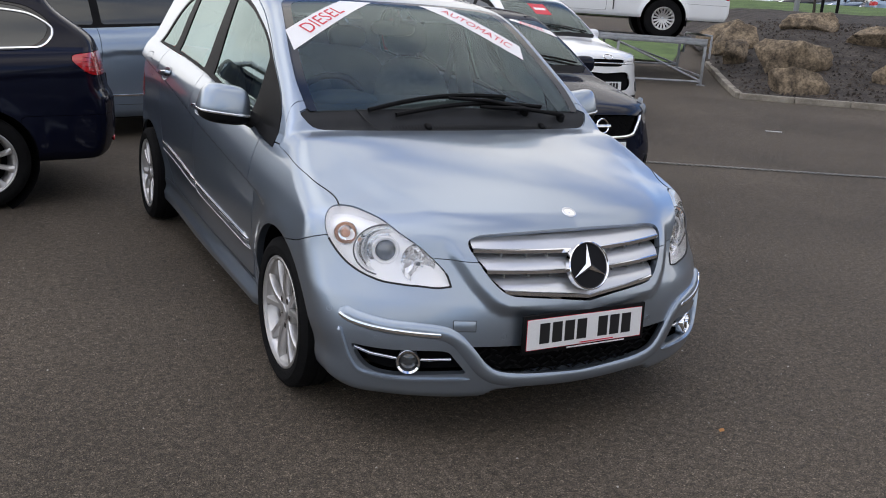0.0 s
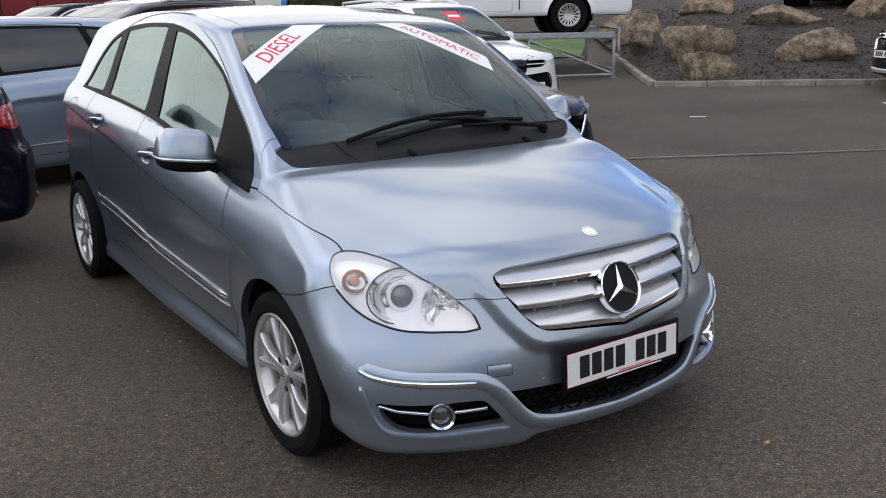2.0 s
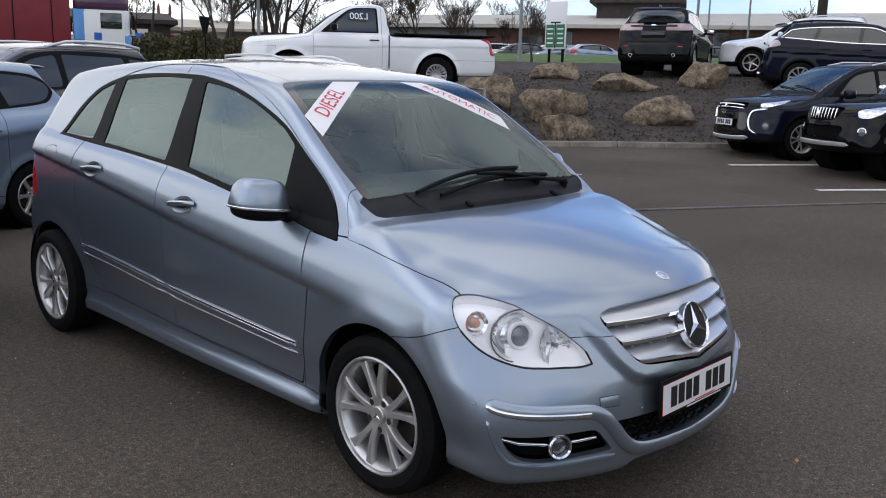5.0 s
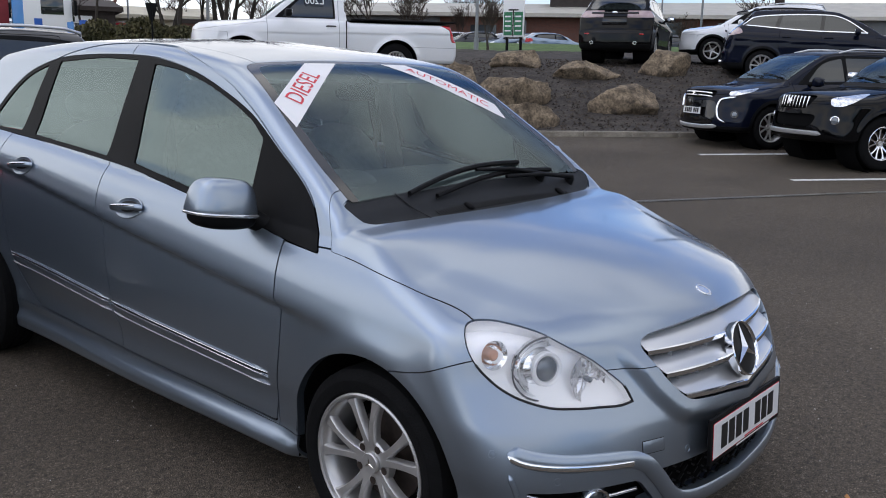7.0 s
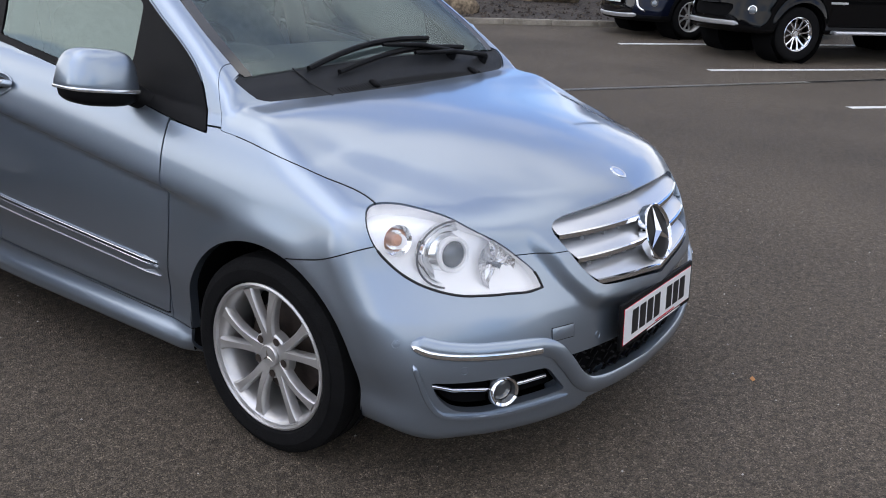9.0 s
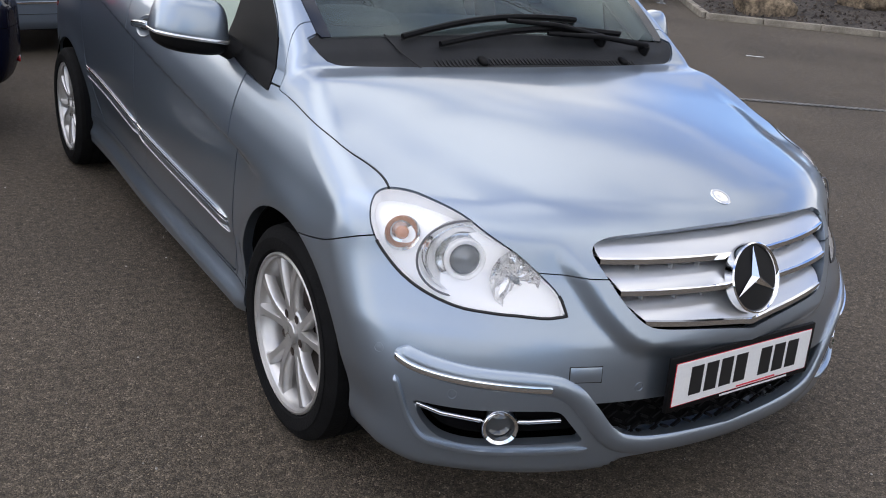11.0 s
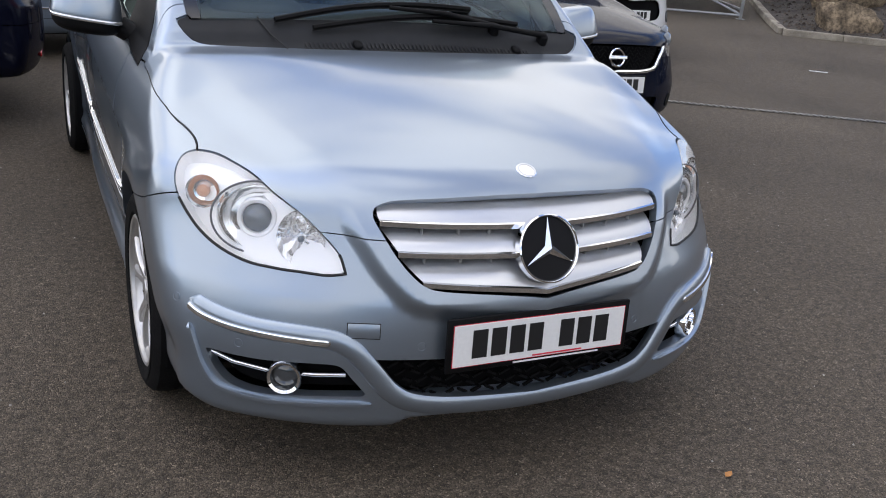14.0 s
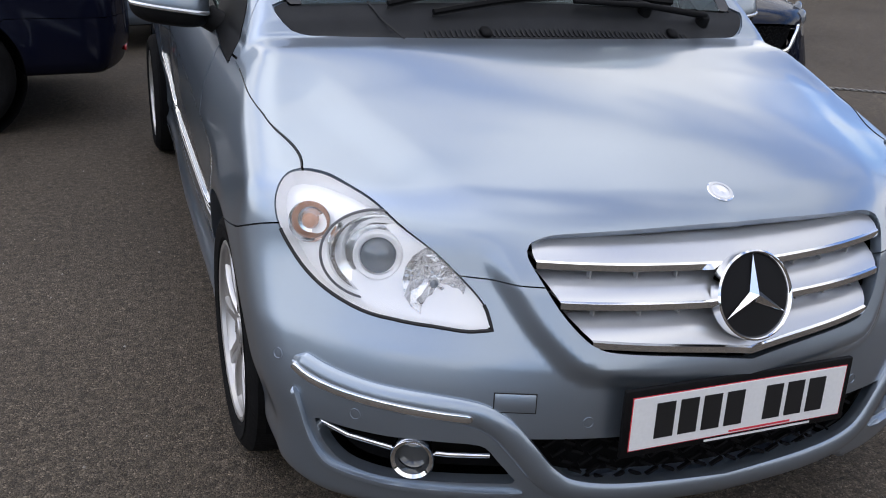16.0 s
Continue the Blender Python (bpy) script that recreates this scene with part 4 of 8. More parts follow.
            part("rib", box((0.003, 0.012, 0.022), (x, y + 0.03, z)), SILVER, gr)
    # star on its black disc
    star = part("emblem", lathe([(0.004, 0.079), (0.010, 0.081), (0.013, 0.084), (0.010, 0.0875), (-0.014, 0.0865)], 64, "z"), CHROME, car, "chrome-ringed black disc with three-pointed star", m=em)
    part("disc", lathe([(0.006, 0.0), (0.004, 0.082)], 64, "z"), EMBLEM_BLACK, star)
    bm = bmesh.new()
    top = bm.verts.new((0, 0, 0.020))
    for i in range(3):
        a = math.pi / 2 + i * 2 * math.pi / 3
        tip = bm.verts.new((0.079 * math.cos(a), 0.079 * math.sin(a), 0.009))
        lf, rt = (bm.verts.new((0.0135 * math.cos(a + d), 0.0135 * math.sin(a + d), 0.007)) for d in (math.pi / 3, -math.pi / 3))
        bm.faces.new((top, lf, tip))
        bm.faces.new((top, tip, rt))
    bmesh.ops.recalc_face_normals(bm, faces=bm.faces)
    part("star", bm, CHROME, star)
    p = onto(body, (0, -0.632, 0.820))
    badge = part("bonnet_badge", lathe([(-0.004, 0.028), (0.001, 0.028), (0.0025, 0.026), (0.002, 0.019), (0.003, 0.0)], 40, "z"), CHROME, car, "round silver badge", m=facing(p, body.normal(p[None])[0]))
    part("badge_ring", lathe([(0.0026, 0.026), (0.0032, 0.0225), (0.0026, 0.0195)], 40, "z"), SILVER, badge)
    # dark joint between bonnet and wing
    ys = np.linspace(-0.30, 0.17, 14)
    side = body.cast(np.stack([0 * ys + 1.2, ys, zs(ys)], -1), np.tile([-1.0, 0.0, 0.0], (14, 1)), far=1.0, n=200)
    for sg in (-1, 1):
        part("bonnet_joint", tube([(sg * p[0], p[1], p[2]) for p in side if not np.isnan(p[0])], 0.0018, 6), SEAL, car)
    # number plate and its carrier
    plate = number_plate(car, facing((-0.010, -0.812, 0.434), (0, -0.999, 0.05)), w=0.506, h=0.110, surround=0.0165)
    part("dealer_line", box((0.15, 0.004, 0.001), (0.05, -0.0495, 0.0090)), RED_INK, plate)
    part("dealer_line", box((0.26, 0.0045, 0.001), (0.05, -0.063, 0.0066)), PLATE_WHITE, plate)
    # lower intake mesh: honeycomb bars
    bm = bmesh.new()
    for r in range(6):
        z = 0.272 + r * 0.022
        for k in range(-11, 12):
            x = (k + 0.5 * (r % 2)) * 0.038
            if abs(x) < 0.33 + (z - 0.28) * 1.0:
                y = float(front_place(x, z)[0, 1]) + 0.03
                bm_box(bm, (x, y, z), (0.030, 0.008, 0.006), Euler((0, 0.45 if k % 2 else -0.45, 0)).to_matrix())
    part("intake_mesh", bm, BLACK_PLASTIC, car)
    # headlamps
    for sg, piece in ((1, lamp), (-1, mirrored(*lamp))):
        hl = part("headlamp", panel_mesh("headlamp", body, *piece, LAMP_WHITE, 0, -0.036), None, car, "clear headlamp with round projector and amber bulb")
        wall = panel_mesh("lamp_wall", body, *piece, LAMP_WHITE, 0.036, -0.001)
        bmw = bmesh.new()
        bmw.from_mesh(wall)
        keep = len(piece[0])
        bmw.verts.ensure_lookup_table()
        bmesh.ops.delete(bmw, geom=[bmw.verts[i] for i in range(keep)], context="VERTS")
        part("lamp_wall", smooth(bmw), LAMP_WHITE, hl)
        edge = closed(lamp_line)[56:124:2]
        seal = []
        for u_, z_ in edge:
            xs_ = np.linspace(0.42, 0.86, 441)
            ys_ = (u_ - 0.77 * xs_) / 0.64
            f_ = np.abs(body(np.stack([xs_, ys_, 0 * xs_ + z_], -1)))
            k_ = int(f_.argmin())
            seal.append(onto(body, (xs_[k_], ys_[k_], z_)))
        part("lamp_seal", tube([(sg * p[0], p[1], p[2]) for p in seal], 0.0036, 8), SEAL, hl)
        cover = part("lamp_cover", panel_mesh("lamp_cover", body, *piece, LAMP_GLASS, 0, 0.001), None, hl)
        cover.visible_shadow = False

        def inside(pt, depth, aim=(0.35, -0.9, 0.12)):
            q = onto(body, pt)
            n = body.normal(q[None])[0]
            a = Vector((aim[0] * 1.0, aim[1], aim[2])).normalized()
            m = facing(q - n * depth, a)
            return Matrix.Diagonal((sg, 1, 1, 1)) @ m if sg < 0 else m
        m = inside((0.671, -0.492, 0.684), 0.030)
        part("projector_bezel", lathe([(-0.022, 0.094), (-0.004, 0.088), (0.0, 0.084), (-0.010, 0.078), (-0.016, 0.060), (-0.006, 0.050), (0.0, 0.046), (0.0, 0.040)], 48, "z"), LAMP_INNER, hl, m=m @ Matrix.Diagonal((1.10, 0.95, 1, 1)))
        loop = [(0.100 * math.cos(a) * (1.12 if math.cos(a) > 0 else 1.0), 0.090 * math.sin(a), 0.003) for a in np.linspace(0, 2 * math.pi, 49)]
        part("bezel_line", tube(loop, 0.0028, 6), BEZEL_GREY, hl, m=m)
        part("lens_ring", lathe([(-0.006, 0.050), (0.008, 0.049), (0.011, 0.045), (0.009, 0.038), (0.002, 0.035)], 48, "z"), LAMP_WHITE, hl, m=m)
        part("projector_lens", lathe([(0.0, 0.037), (0.008, 0.033), (0.014, 0.022), (0.016, 0.0)], 40, "z"), LENS, hl, m=m)
        m = inside((0.777, -0.380, 0.723), 0.026)
        part("indicator_bowl", lathe([(0.012, 0.042), (0.008, 0.037), (-0.006, 0.026), (-0.010, 0.0)], 40, "z"), LAMP_INNER, hl, m=m)
        part("indicator_bulb", lathe([(-0.008, 0.017), (0.006, 0.016), (0.012, 0.011), (0.014, 0.0)], 32, "z"), AMBER, hl, m=m)
        m = inside((0.583, -0.578, 0.655), 0.022)
        rnd = random.Random(4)
        bm, rings = bmesh.new(), []
        for r_, d_ in ((0.064, 0.002), (0.050, -0.004), (0.034, -0.007), (0.013, -0.009)):
            rings.append([bm.verts.new((r_ * 0.95 * math.cos(k * math.pi / 8), r_ * 1.1 * math.sin(k * math.pi / 8), d_ + rnd.uniform(-0.004, 0.004))) for k in range(16)])
        for r1, r2 in zip(rings, rings[1:]):
            for k in range(16):
                bm.faces.new((r1[k], r1[(k + 1) % 16], r2[(k + 1) % 16], r2[k]))
        bm.faces.new(rings[-1])
        bmesh.ops.recalc_face_normals(bm, faces=bm.faces)
        part("faceted_reflector", bm, LAMP_FACET, hl, m=m)
        part("main_beam_bulb", lathe([(-0.016, 0.008), (0.012, 0.008), (0.016, 0.004), (0.017, 0.0)], 12, "z"), LENS, hl, m=m)
    half = [(x, float(front_place(x, z)[0, 1]), z) for x, z in ((0.0, 0.240), (0.15, 0.246), (0.28, 0.257), (0.355, 0.275), (0.396, 0.303), (0.448, 0.367), (0.49, 0.413), (0.535, 0.434), (0.60, 0.440), (0.69, 0.443), (0.77, 0.456), (0.825, 0.478))]
    part("bumper_blade", strip_on(body, [(-x, y, z) for x, y, z in half[:0:-1]] + half, 0.050, 0.013), PAINT, car)
    # fog lamps, their chrome bars, the bumper wing and its chrome
    for sg in (1, -1):
        q = front_place(0.632, 0.322)[0] + (0, 0.02, 0)
        m = facing((sg * q[0], q[1] - 0.012, q[2]), (sg * 0.45, -0.88, 0.05))
        fl = part("fog_lamp", lathe([(-0.03, 0.046), (0.006, 0.045), (0.012, 0.041), (0.008, 0.034), (-0.008, 0.031)], 40, "z"), CHROME, car, "chrome-ringed fog lamp", m=m)
        part("lens", lathe([(-0.012, 0.033), (-0.006, 0.024), (-0.004, 0.0)], 32, "z"), FOG_LENS, fl)
        pts = [front_place(x, z)[0] + (0, 0.030, 0) for x, z in ((0.79, 0.352), (0.735, 0.332), (0.65, 0.322), (0.56, 0.326), (0.49, 0.330))]
        part("chrome_bar", tube([(sg * p[0], p[1], p[2]) for p in pts], 0.0065), CHROME, car)
        low = [(sg * x, float(front_place(x, z)[0, 1]), z) for x, z in ((0.83, 0.42), (0.82, 0.376), (0.803, 0.315), (0.769, 0.268), (0.675, 0.256), (0.559, 0.262), (0.437, 0.266))]
        part("lower_lip", strip_on(body, low, 0.016, 0.012), PAINT, car)
        up = [(sg * x, float(front_place(x, z)[0, 1]), z) for x, z in ((0.828, 0.472), (0.80, 0.452), (0.74, 0.438), (0.659, 0.432), (0.578, 0.429), (0.53, 0.428))]
        part("bumper_chrome", strip_on(body, up, 0.020, 0.018), CHROME, car, "chrome bumper moulding")
        for x, z in ((0.731, 0.396), (0.323, 0.419), (0.853, 0.475)):
            p = onto(body, (x, float(np.nan_to_num(front_place(x, z)[0, 1], nan=-0.47)), z))
            n = body.normal(p[None])[0]
            part("parking_sensor", lathe([(-0.002, 0.0115), (0.0012, 0.0115), (0.0012, 0.0098), (0.0002, 0.0094), (0.0008, 0.0)], 24, "z"), PAINT, car, m=facing((sg * p[0], p[1], p[2]), (sg * n[0], n[1], n[2])))
    p = front_place(0.462, 0.460)[0]
    n = body.normal(p[None])[0]
    flap_m = facing((-p[0], p[1], p[2]), (-n[0], n[1], n[2]))
    part("tow_cover_joint", box((0.082, 0.040, 0.0016), (0, 0, 0), bevel=0.0007, seg=1), SEAL, car, m=flap_m)
    part("tow_cover", box((0.078, 0.036, 0.003), (0, 0, 0.0004), bevel=0.0012), PAINT, car, m=flap_m)
    # door mouldings, handles, mirrors
    for sg in (-1, 1):
        for y0, y1, z0, z1 in ((0.505, 1.53, 0.450, 0.503), (1.548, 2.50, 0.504, 0.556)):
            for name, dz, w, mat, h in (("door_moulding", 0.0, 0.056, PAINT, 0.007), ("moulding_line", 0.024, 0.003, CHROME, 0.0085), ("moulding_line", 0.0175, 0.008, SEAL, 0.008), ("moulding_line", 0.0105, 0.003, CHROME, 0.0085), ("moulding_line", -0.027, 0.003, SILVER, 0.009)):
                pts = [(sg * 0.87, y0 + (y1 - y0) * k / 3, z0 + (z1 - z0) * (k / 3) + dz) for k in range(4)]
                part(name, strip_on(body, pts, w, h), mat, car)
        for y, z, door in ((1.345, 0.934, fd), (2.29, 1.018, rd)):
            q = onto(body, (sg * 0.87, y, z))
            n = body.normal(q[None])[0]
            m = facing(q, n)
            door_ob = door[0] if sg > 0 else door[1]
            tilt = pose(0, 0, 0, 0, 0, -6 * sg)
            part("handle_recess", lathe([(-0.001, 0.0), (0.0005, 0.05), (0.0025, 0.056), (0.0005, 0.06)], 40, "z"), PAINT, door_ob, m=m @ tilt @ Matrix.Diagonal((1.6, 0.72, 1, 1)))
            # dark disc that paints in the shade of the hollow behind the grip
            part("handle_shade", lathe([(0.001, 0.0), (0.0025, 0.048), (0.001, 0.05)], 40, "z"), SEAL, door_ob, m=m @ tilt @ pose(0, 0.006, 0) @ Matrix.Diagonal((1.3, 0.45, 1, 1)))
            part("door_handle", tube([(-0.095, 0, 0.002), (-0.085, 0, 0.016), (-0.04, 0.001, 0.024), (0.04, 0.001, 0.024), (0.085, 0, 0.016), (0.095, 0, 0.002)], [0.011, 0.013, 0.0125, 0.0125, 0.013, 0.011], 12), PAINT, door_ob, m=m @ tilt)
            part("handle_chrome", tube([(-0.08, 0.003, 0.0275), (-0.04, 0.004, 0.034), (0.04, 0.004, 0.034), (0.08, 0.003, 0.0275)], 0.0045, 8), CHROME, door_ob, m=m @ tilt)
        mirror(car, sg)
    # wheels
    w0 = wheel(0.304, 0.218, proud=0.68)
    w0.parent = car
    poses = [(-1, HERO_AXLES[0], 8), (-1, HERO_AXLES[1], 40), (1, HERO_AXLES[0], 20), (1, HERO_AXLES[1], 3)]
    for k, (sg, ya, spin) in enumerate(poses):
        m = Matrix.Translation((sg * 0.790, ya, 0.302)) @ pose(0, 0, 0, 0, 0, 0 if sg > 0 else 180) @ pose(0, 0, 0, spin, 0, 0)
        if k:
            c = copy_thing(w0, m)
            c.parent = car
        else:
            w0.matrix_basis = m
    cabin(car)
    wipers(car, cowl_ob)
    # stickers
    tp = np.array([(-0.641, 0.735, 1.362), (-0.640, 0.614, 1.283), (-0.130, 0.974, 1.502), (-0.290, 0.980, 1.502)])
    dz = part("window_sticker", skin_sheet(body, (tp[0], tp[3], tp[2], tp[1])), TAPE, car, "white sticker strip with red lettering")
    a, b = (tp[0] + tp[1]) / 2, (tp[2] + tp[3]) / 2
    lay_words("DIESEL", a + (b - a) * 0.47, (tp[0] + tp[3]) / 2 - (tp[1] + tp[2]) / 2, b - a, 0.098, dz, body, 1.05)
    d2 = part("window_sticker", skin_sheet(body, ((0.130, 0.974, 1.502), (0.545, 0.598, 1.275), (0.575, 0.690, 1.335), (0.280, 0.976, 1.498))), TAPE, car, "white sticker strip with red lettering")
    a, b = np.array((0.205, 0.974, 1.50)), np.array((0.560, 0.644, 1.305))
    lay_words("AUTOMATIC", a + (b - a) * 0.50, np.array((0.14, 0.075, 0.04)), b - a, 0.062, d2, body, 1.12)
    return car


def lay_words(words, centre, up, along, size, parent, body, stretch=1.0):
    along = Vector(along).normalized()
    nrm = along.cross(Vector(up)).normalized()
    up = nrm.cross(along).normalized()
    m = Matrix(((along[0] * stretch, up[0], nrm[0], centre[0]), (along[1] * stretch, up[1], nrm[1], centre[1]), (along[2] * stretch, up[2], nrm[2], centre[2]), (0, 0, 0, 1)))
    part("lettering", text_mesh(words, size, m, 0.0028, RED_INK, "lettering", body), None, parent)


def blob(sx, sy, sz, power=2.6, n=32, m=18, shape=None):
    """A rounded block (superellipsoid) as a bmesh."""
    bm, rows = bmesh.new(), []
    f = lambda c: math.copysign(abs(c) ** (2 / power), c)
    for j in range(m + 1):
        ph = -math.pi / 2 + math.pi * j / m
        row = []
        for i in range(n):
            th = 2 * math.pi * i / n
            p = Vector((sx * f(math.cos(ph)) * f(math.cos(th)), sy * f(math.cos(ph)) * f(math.sin(th)), sz * f(math.sin(ph))))
            row.append(bm.verts.new(shape(p) if shape else p))
        rows.append(row)
    for r1, r2 in zip(rows, rows[1:]):
        for i in range(n):
            bm.faces.new((r1[i], r1[(i + 1) % n], r2[(i + 1) % n], r2[i]))
    bmesh.ops.remove_doubles(bm, verts=bm.verts, dist=1e-5)
    bmesh.ops.recalc_face_normals(bm, faces=bm.faces)
    return smooth(bm, 60)


def mirror(car, sg):
    """A door mirror: painted cap over a black shell, clear repeater strip, black foot."""
    bend = lambda p: 0.03 * (max(0.0, p.x + 0.03) / 0.12) ** 2
    root = part("door_mirror", blob(0.106, 0.062, 0.046, 3.2, shape=lambda p: Vector((p.x * (1 + 0.6 * p.z), p.y + bend(p), p.z + 0.012 * p.x / 0.12))), BLACK_PLASTIC, car, "blue capped door mirror with clear repeater strip",
                m=Matrix.Translation((sg * 0.942, 0.62, 1.008)) @ Matrix.Diagonal((sg, 1, 1, 1)))

    def cap_shape(p):
        u = max(0.0, p.z) / 0.088
        return Vector((p.x * (1 - 0.12 * u) - 0.010 * u, p.y * (1 - 0.22 * u) + bend(p), max(p.z, -0.01) + 0.014 * p.x / 0.12))
    part("mirror_cap", blob(0.107, 0.066, 0.104, 4.2, shape=cap_shape), PAINT, root, m=Matrix.Translation((0.002, 0.0, 0.018)))
    part("repeater", blob(0.1085, 0.068, 0.008, 5.0, shape=lambda p: Vector((p.x, p.y + bend(p), p.z + 0.014 * p.x / 0.12))), REPEATER, root, m=Matrix.Translation((0.002, -0.0005, 0.004)))
    part("foot", tube([(-0.10, 0.0, -0.02), (-0.135, -0.02, -0.04), (-0.17, -0.04, -0.05)], [0.036, 0.034, 0.05], 14), BLACK_PLASTIC, root)
    part("mirror_glass", box((0.165, 0.004, 0.095), (-0.005, 0.064, 0.03), bevel=0.002), CHROME, root)


REPEATER = material("clear_repeater", (0.72, 0.74, 0.76), rough=0.12, metal=0.8, coat=0.5)
FOG_LENS = material("dark_fog_lens", (0.05, 0.055, 0.06), rough=0.03, coat=1.0)


def cabin(car):
    """What shows through the glass: dashboard, wheel, seats, head restraints, mirror."""
    part("dashboard", blob(0.70, 0.34, 0.10, 3.5, shape=lambda p: Vector((p.x, p.y, p.z + 0.10 * p.y))), DASH, car, m=Matrix.Translation((0, 0.60, 0.955)))
    part("cabin_floor", box((1.36, 2.6, 0.05), (0, 1.75, 0.36), bevel=0.02), GREY_CLOTH, car)
    part("instrument_hood", blob(0.17, 0.12, 0.06, 2.5), DASH, car, m=Matrix.Translation((-0.36, 0.72, 1.045)))
    sw = part("steering_wheel", lathe([(0.014 * math.cos(a), 0.185 + 0.016 * math.sin(a)) for a in np.linspace(0, 2 * math.pi, 11)], 40, "z"), BLACK_PLASTIC, car, m=Matrix.Translation((-0.36, 0.93, 0.99)) @ pose(0, 0, 0, -65, 0, 0))
    part("boss", blob(0.09, 0.07, 0.03, 2.5), BLACK_PLASTIC, sw)
    part("wheel_spoke", box((0.36, 0.03, 0.012), (0, 0, 0), bevel=0.004), BLACK_PLASTIC, sw)
    for x in (-0.36, 0.36):
        seat = part("front_seat", blob(0.25, 0.10, 0.34, 3.0, shape=lambda p: Vector((p.x * (1 - 0.18 * max(0, p.z) / 0.34), p.y - 0.03 * (abs(p.x) / 0.25) ** 3, p.z))), GREY_CLOTH, car, m=Matrix.Translation((x, 1.45, 0.88)) @ pose(0, 0, 0, -17, 0, 0))
        part("cushion", blob(0.26, 0.27, 0.10, 3.0), GREY_CLOTH, seat, m=Matrix.Translation((0, -0.28, -0.38)))
        part("head_restraint", blob(0.135, 0.055, 0.10, 2.8), GREY_CLOTH, seat, m=Matrix.Translation((0, 0.0, 0.46)))
        for dx in (-0.06, 0.06):
            part("restraint_post", tube([(dx, 0, 0.30), (dx, 0, 0.42)], 0.006), CHROME, seat)
    rear = part("rear_bench", blob(0.62, 0.10, 0.30, 4.0), GREY_CLOTH, car, m=Matrix.Translation((0, 2.42, 0.92)) @ pose(0, 0, 0, -18, 0, 0))
    part("bench_cushion", blob(0.62, 0.26, 0.10, 4.0), GREY_CLOTH, rear, m=Matrix.Translation((0, -0.28, -0.32)))
    for x in (-0.38, 0.0, 0.38):
        part("head_restraint", blob(0.13, 0.05, 0.075, 2.8), GREY_CLOTH, rear, m=Matrix.Translation((x, 0, 0.36)))
    rv = part("rear_view_mirror", blob(0.12, 0.025, 0.038, 3.0), BLACK_PLASTIC, car, m=Matrix.Translation((0.0, 0.98, 1.385)) @ pose(0, 0, 0, 10, 0, 0))
    part("mirror_stem", tube([(0, -0.02, 0.02), (0, -0.04, 0.075)], 0.02), BLACK_PLASTIC, rv)
    for sg in (-1, 1):
        part("pillar_lining", tube([(sg * 0.665, 0.36, 1.06), (sg * 0.625, 0.74, 1.30), (sg * 0.58, 1.0, 1.45)], [0.035, 0.03, 0.03], 10), DASH, car)
        part("centre_pillar_lining", tube([(sg * 0.74, 1.46, 0.95), (sg * 0.66, 1.46, 1.25), (sg * 0.57, 1.44, 1.5)], [0.05, 0.045, 0.045], 10), DASH, car)
        part("sun_visor", box((0.36, 0.16, 0.018), (sg * 0.33, 1.08, 1.455), Euler((0.35, 0, 0)).to_matrix(), bevel=0.008), LINING, car)
        part("seat_belt", box((0.045, 0.004, 0.52), (sg * 0.60, 1.47, 1.15), Euler((0.1, sg * 0.12, 0)).to_matrix()), INK, car)
    part("headlining", box((1.02, 1.7, 0.02), (0, 1.95, 1.50), bevel=0.008), LINING, car)


LINING = material("pale_grey_headlining", (0.50, 0.51, 0.50), rough=0.9, vary=0.05)


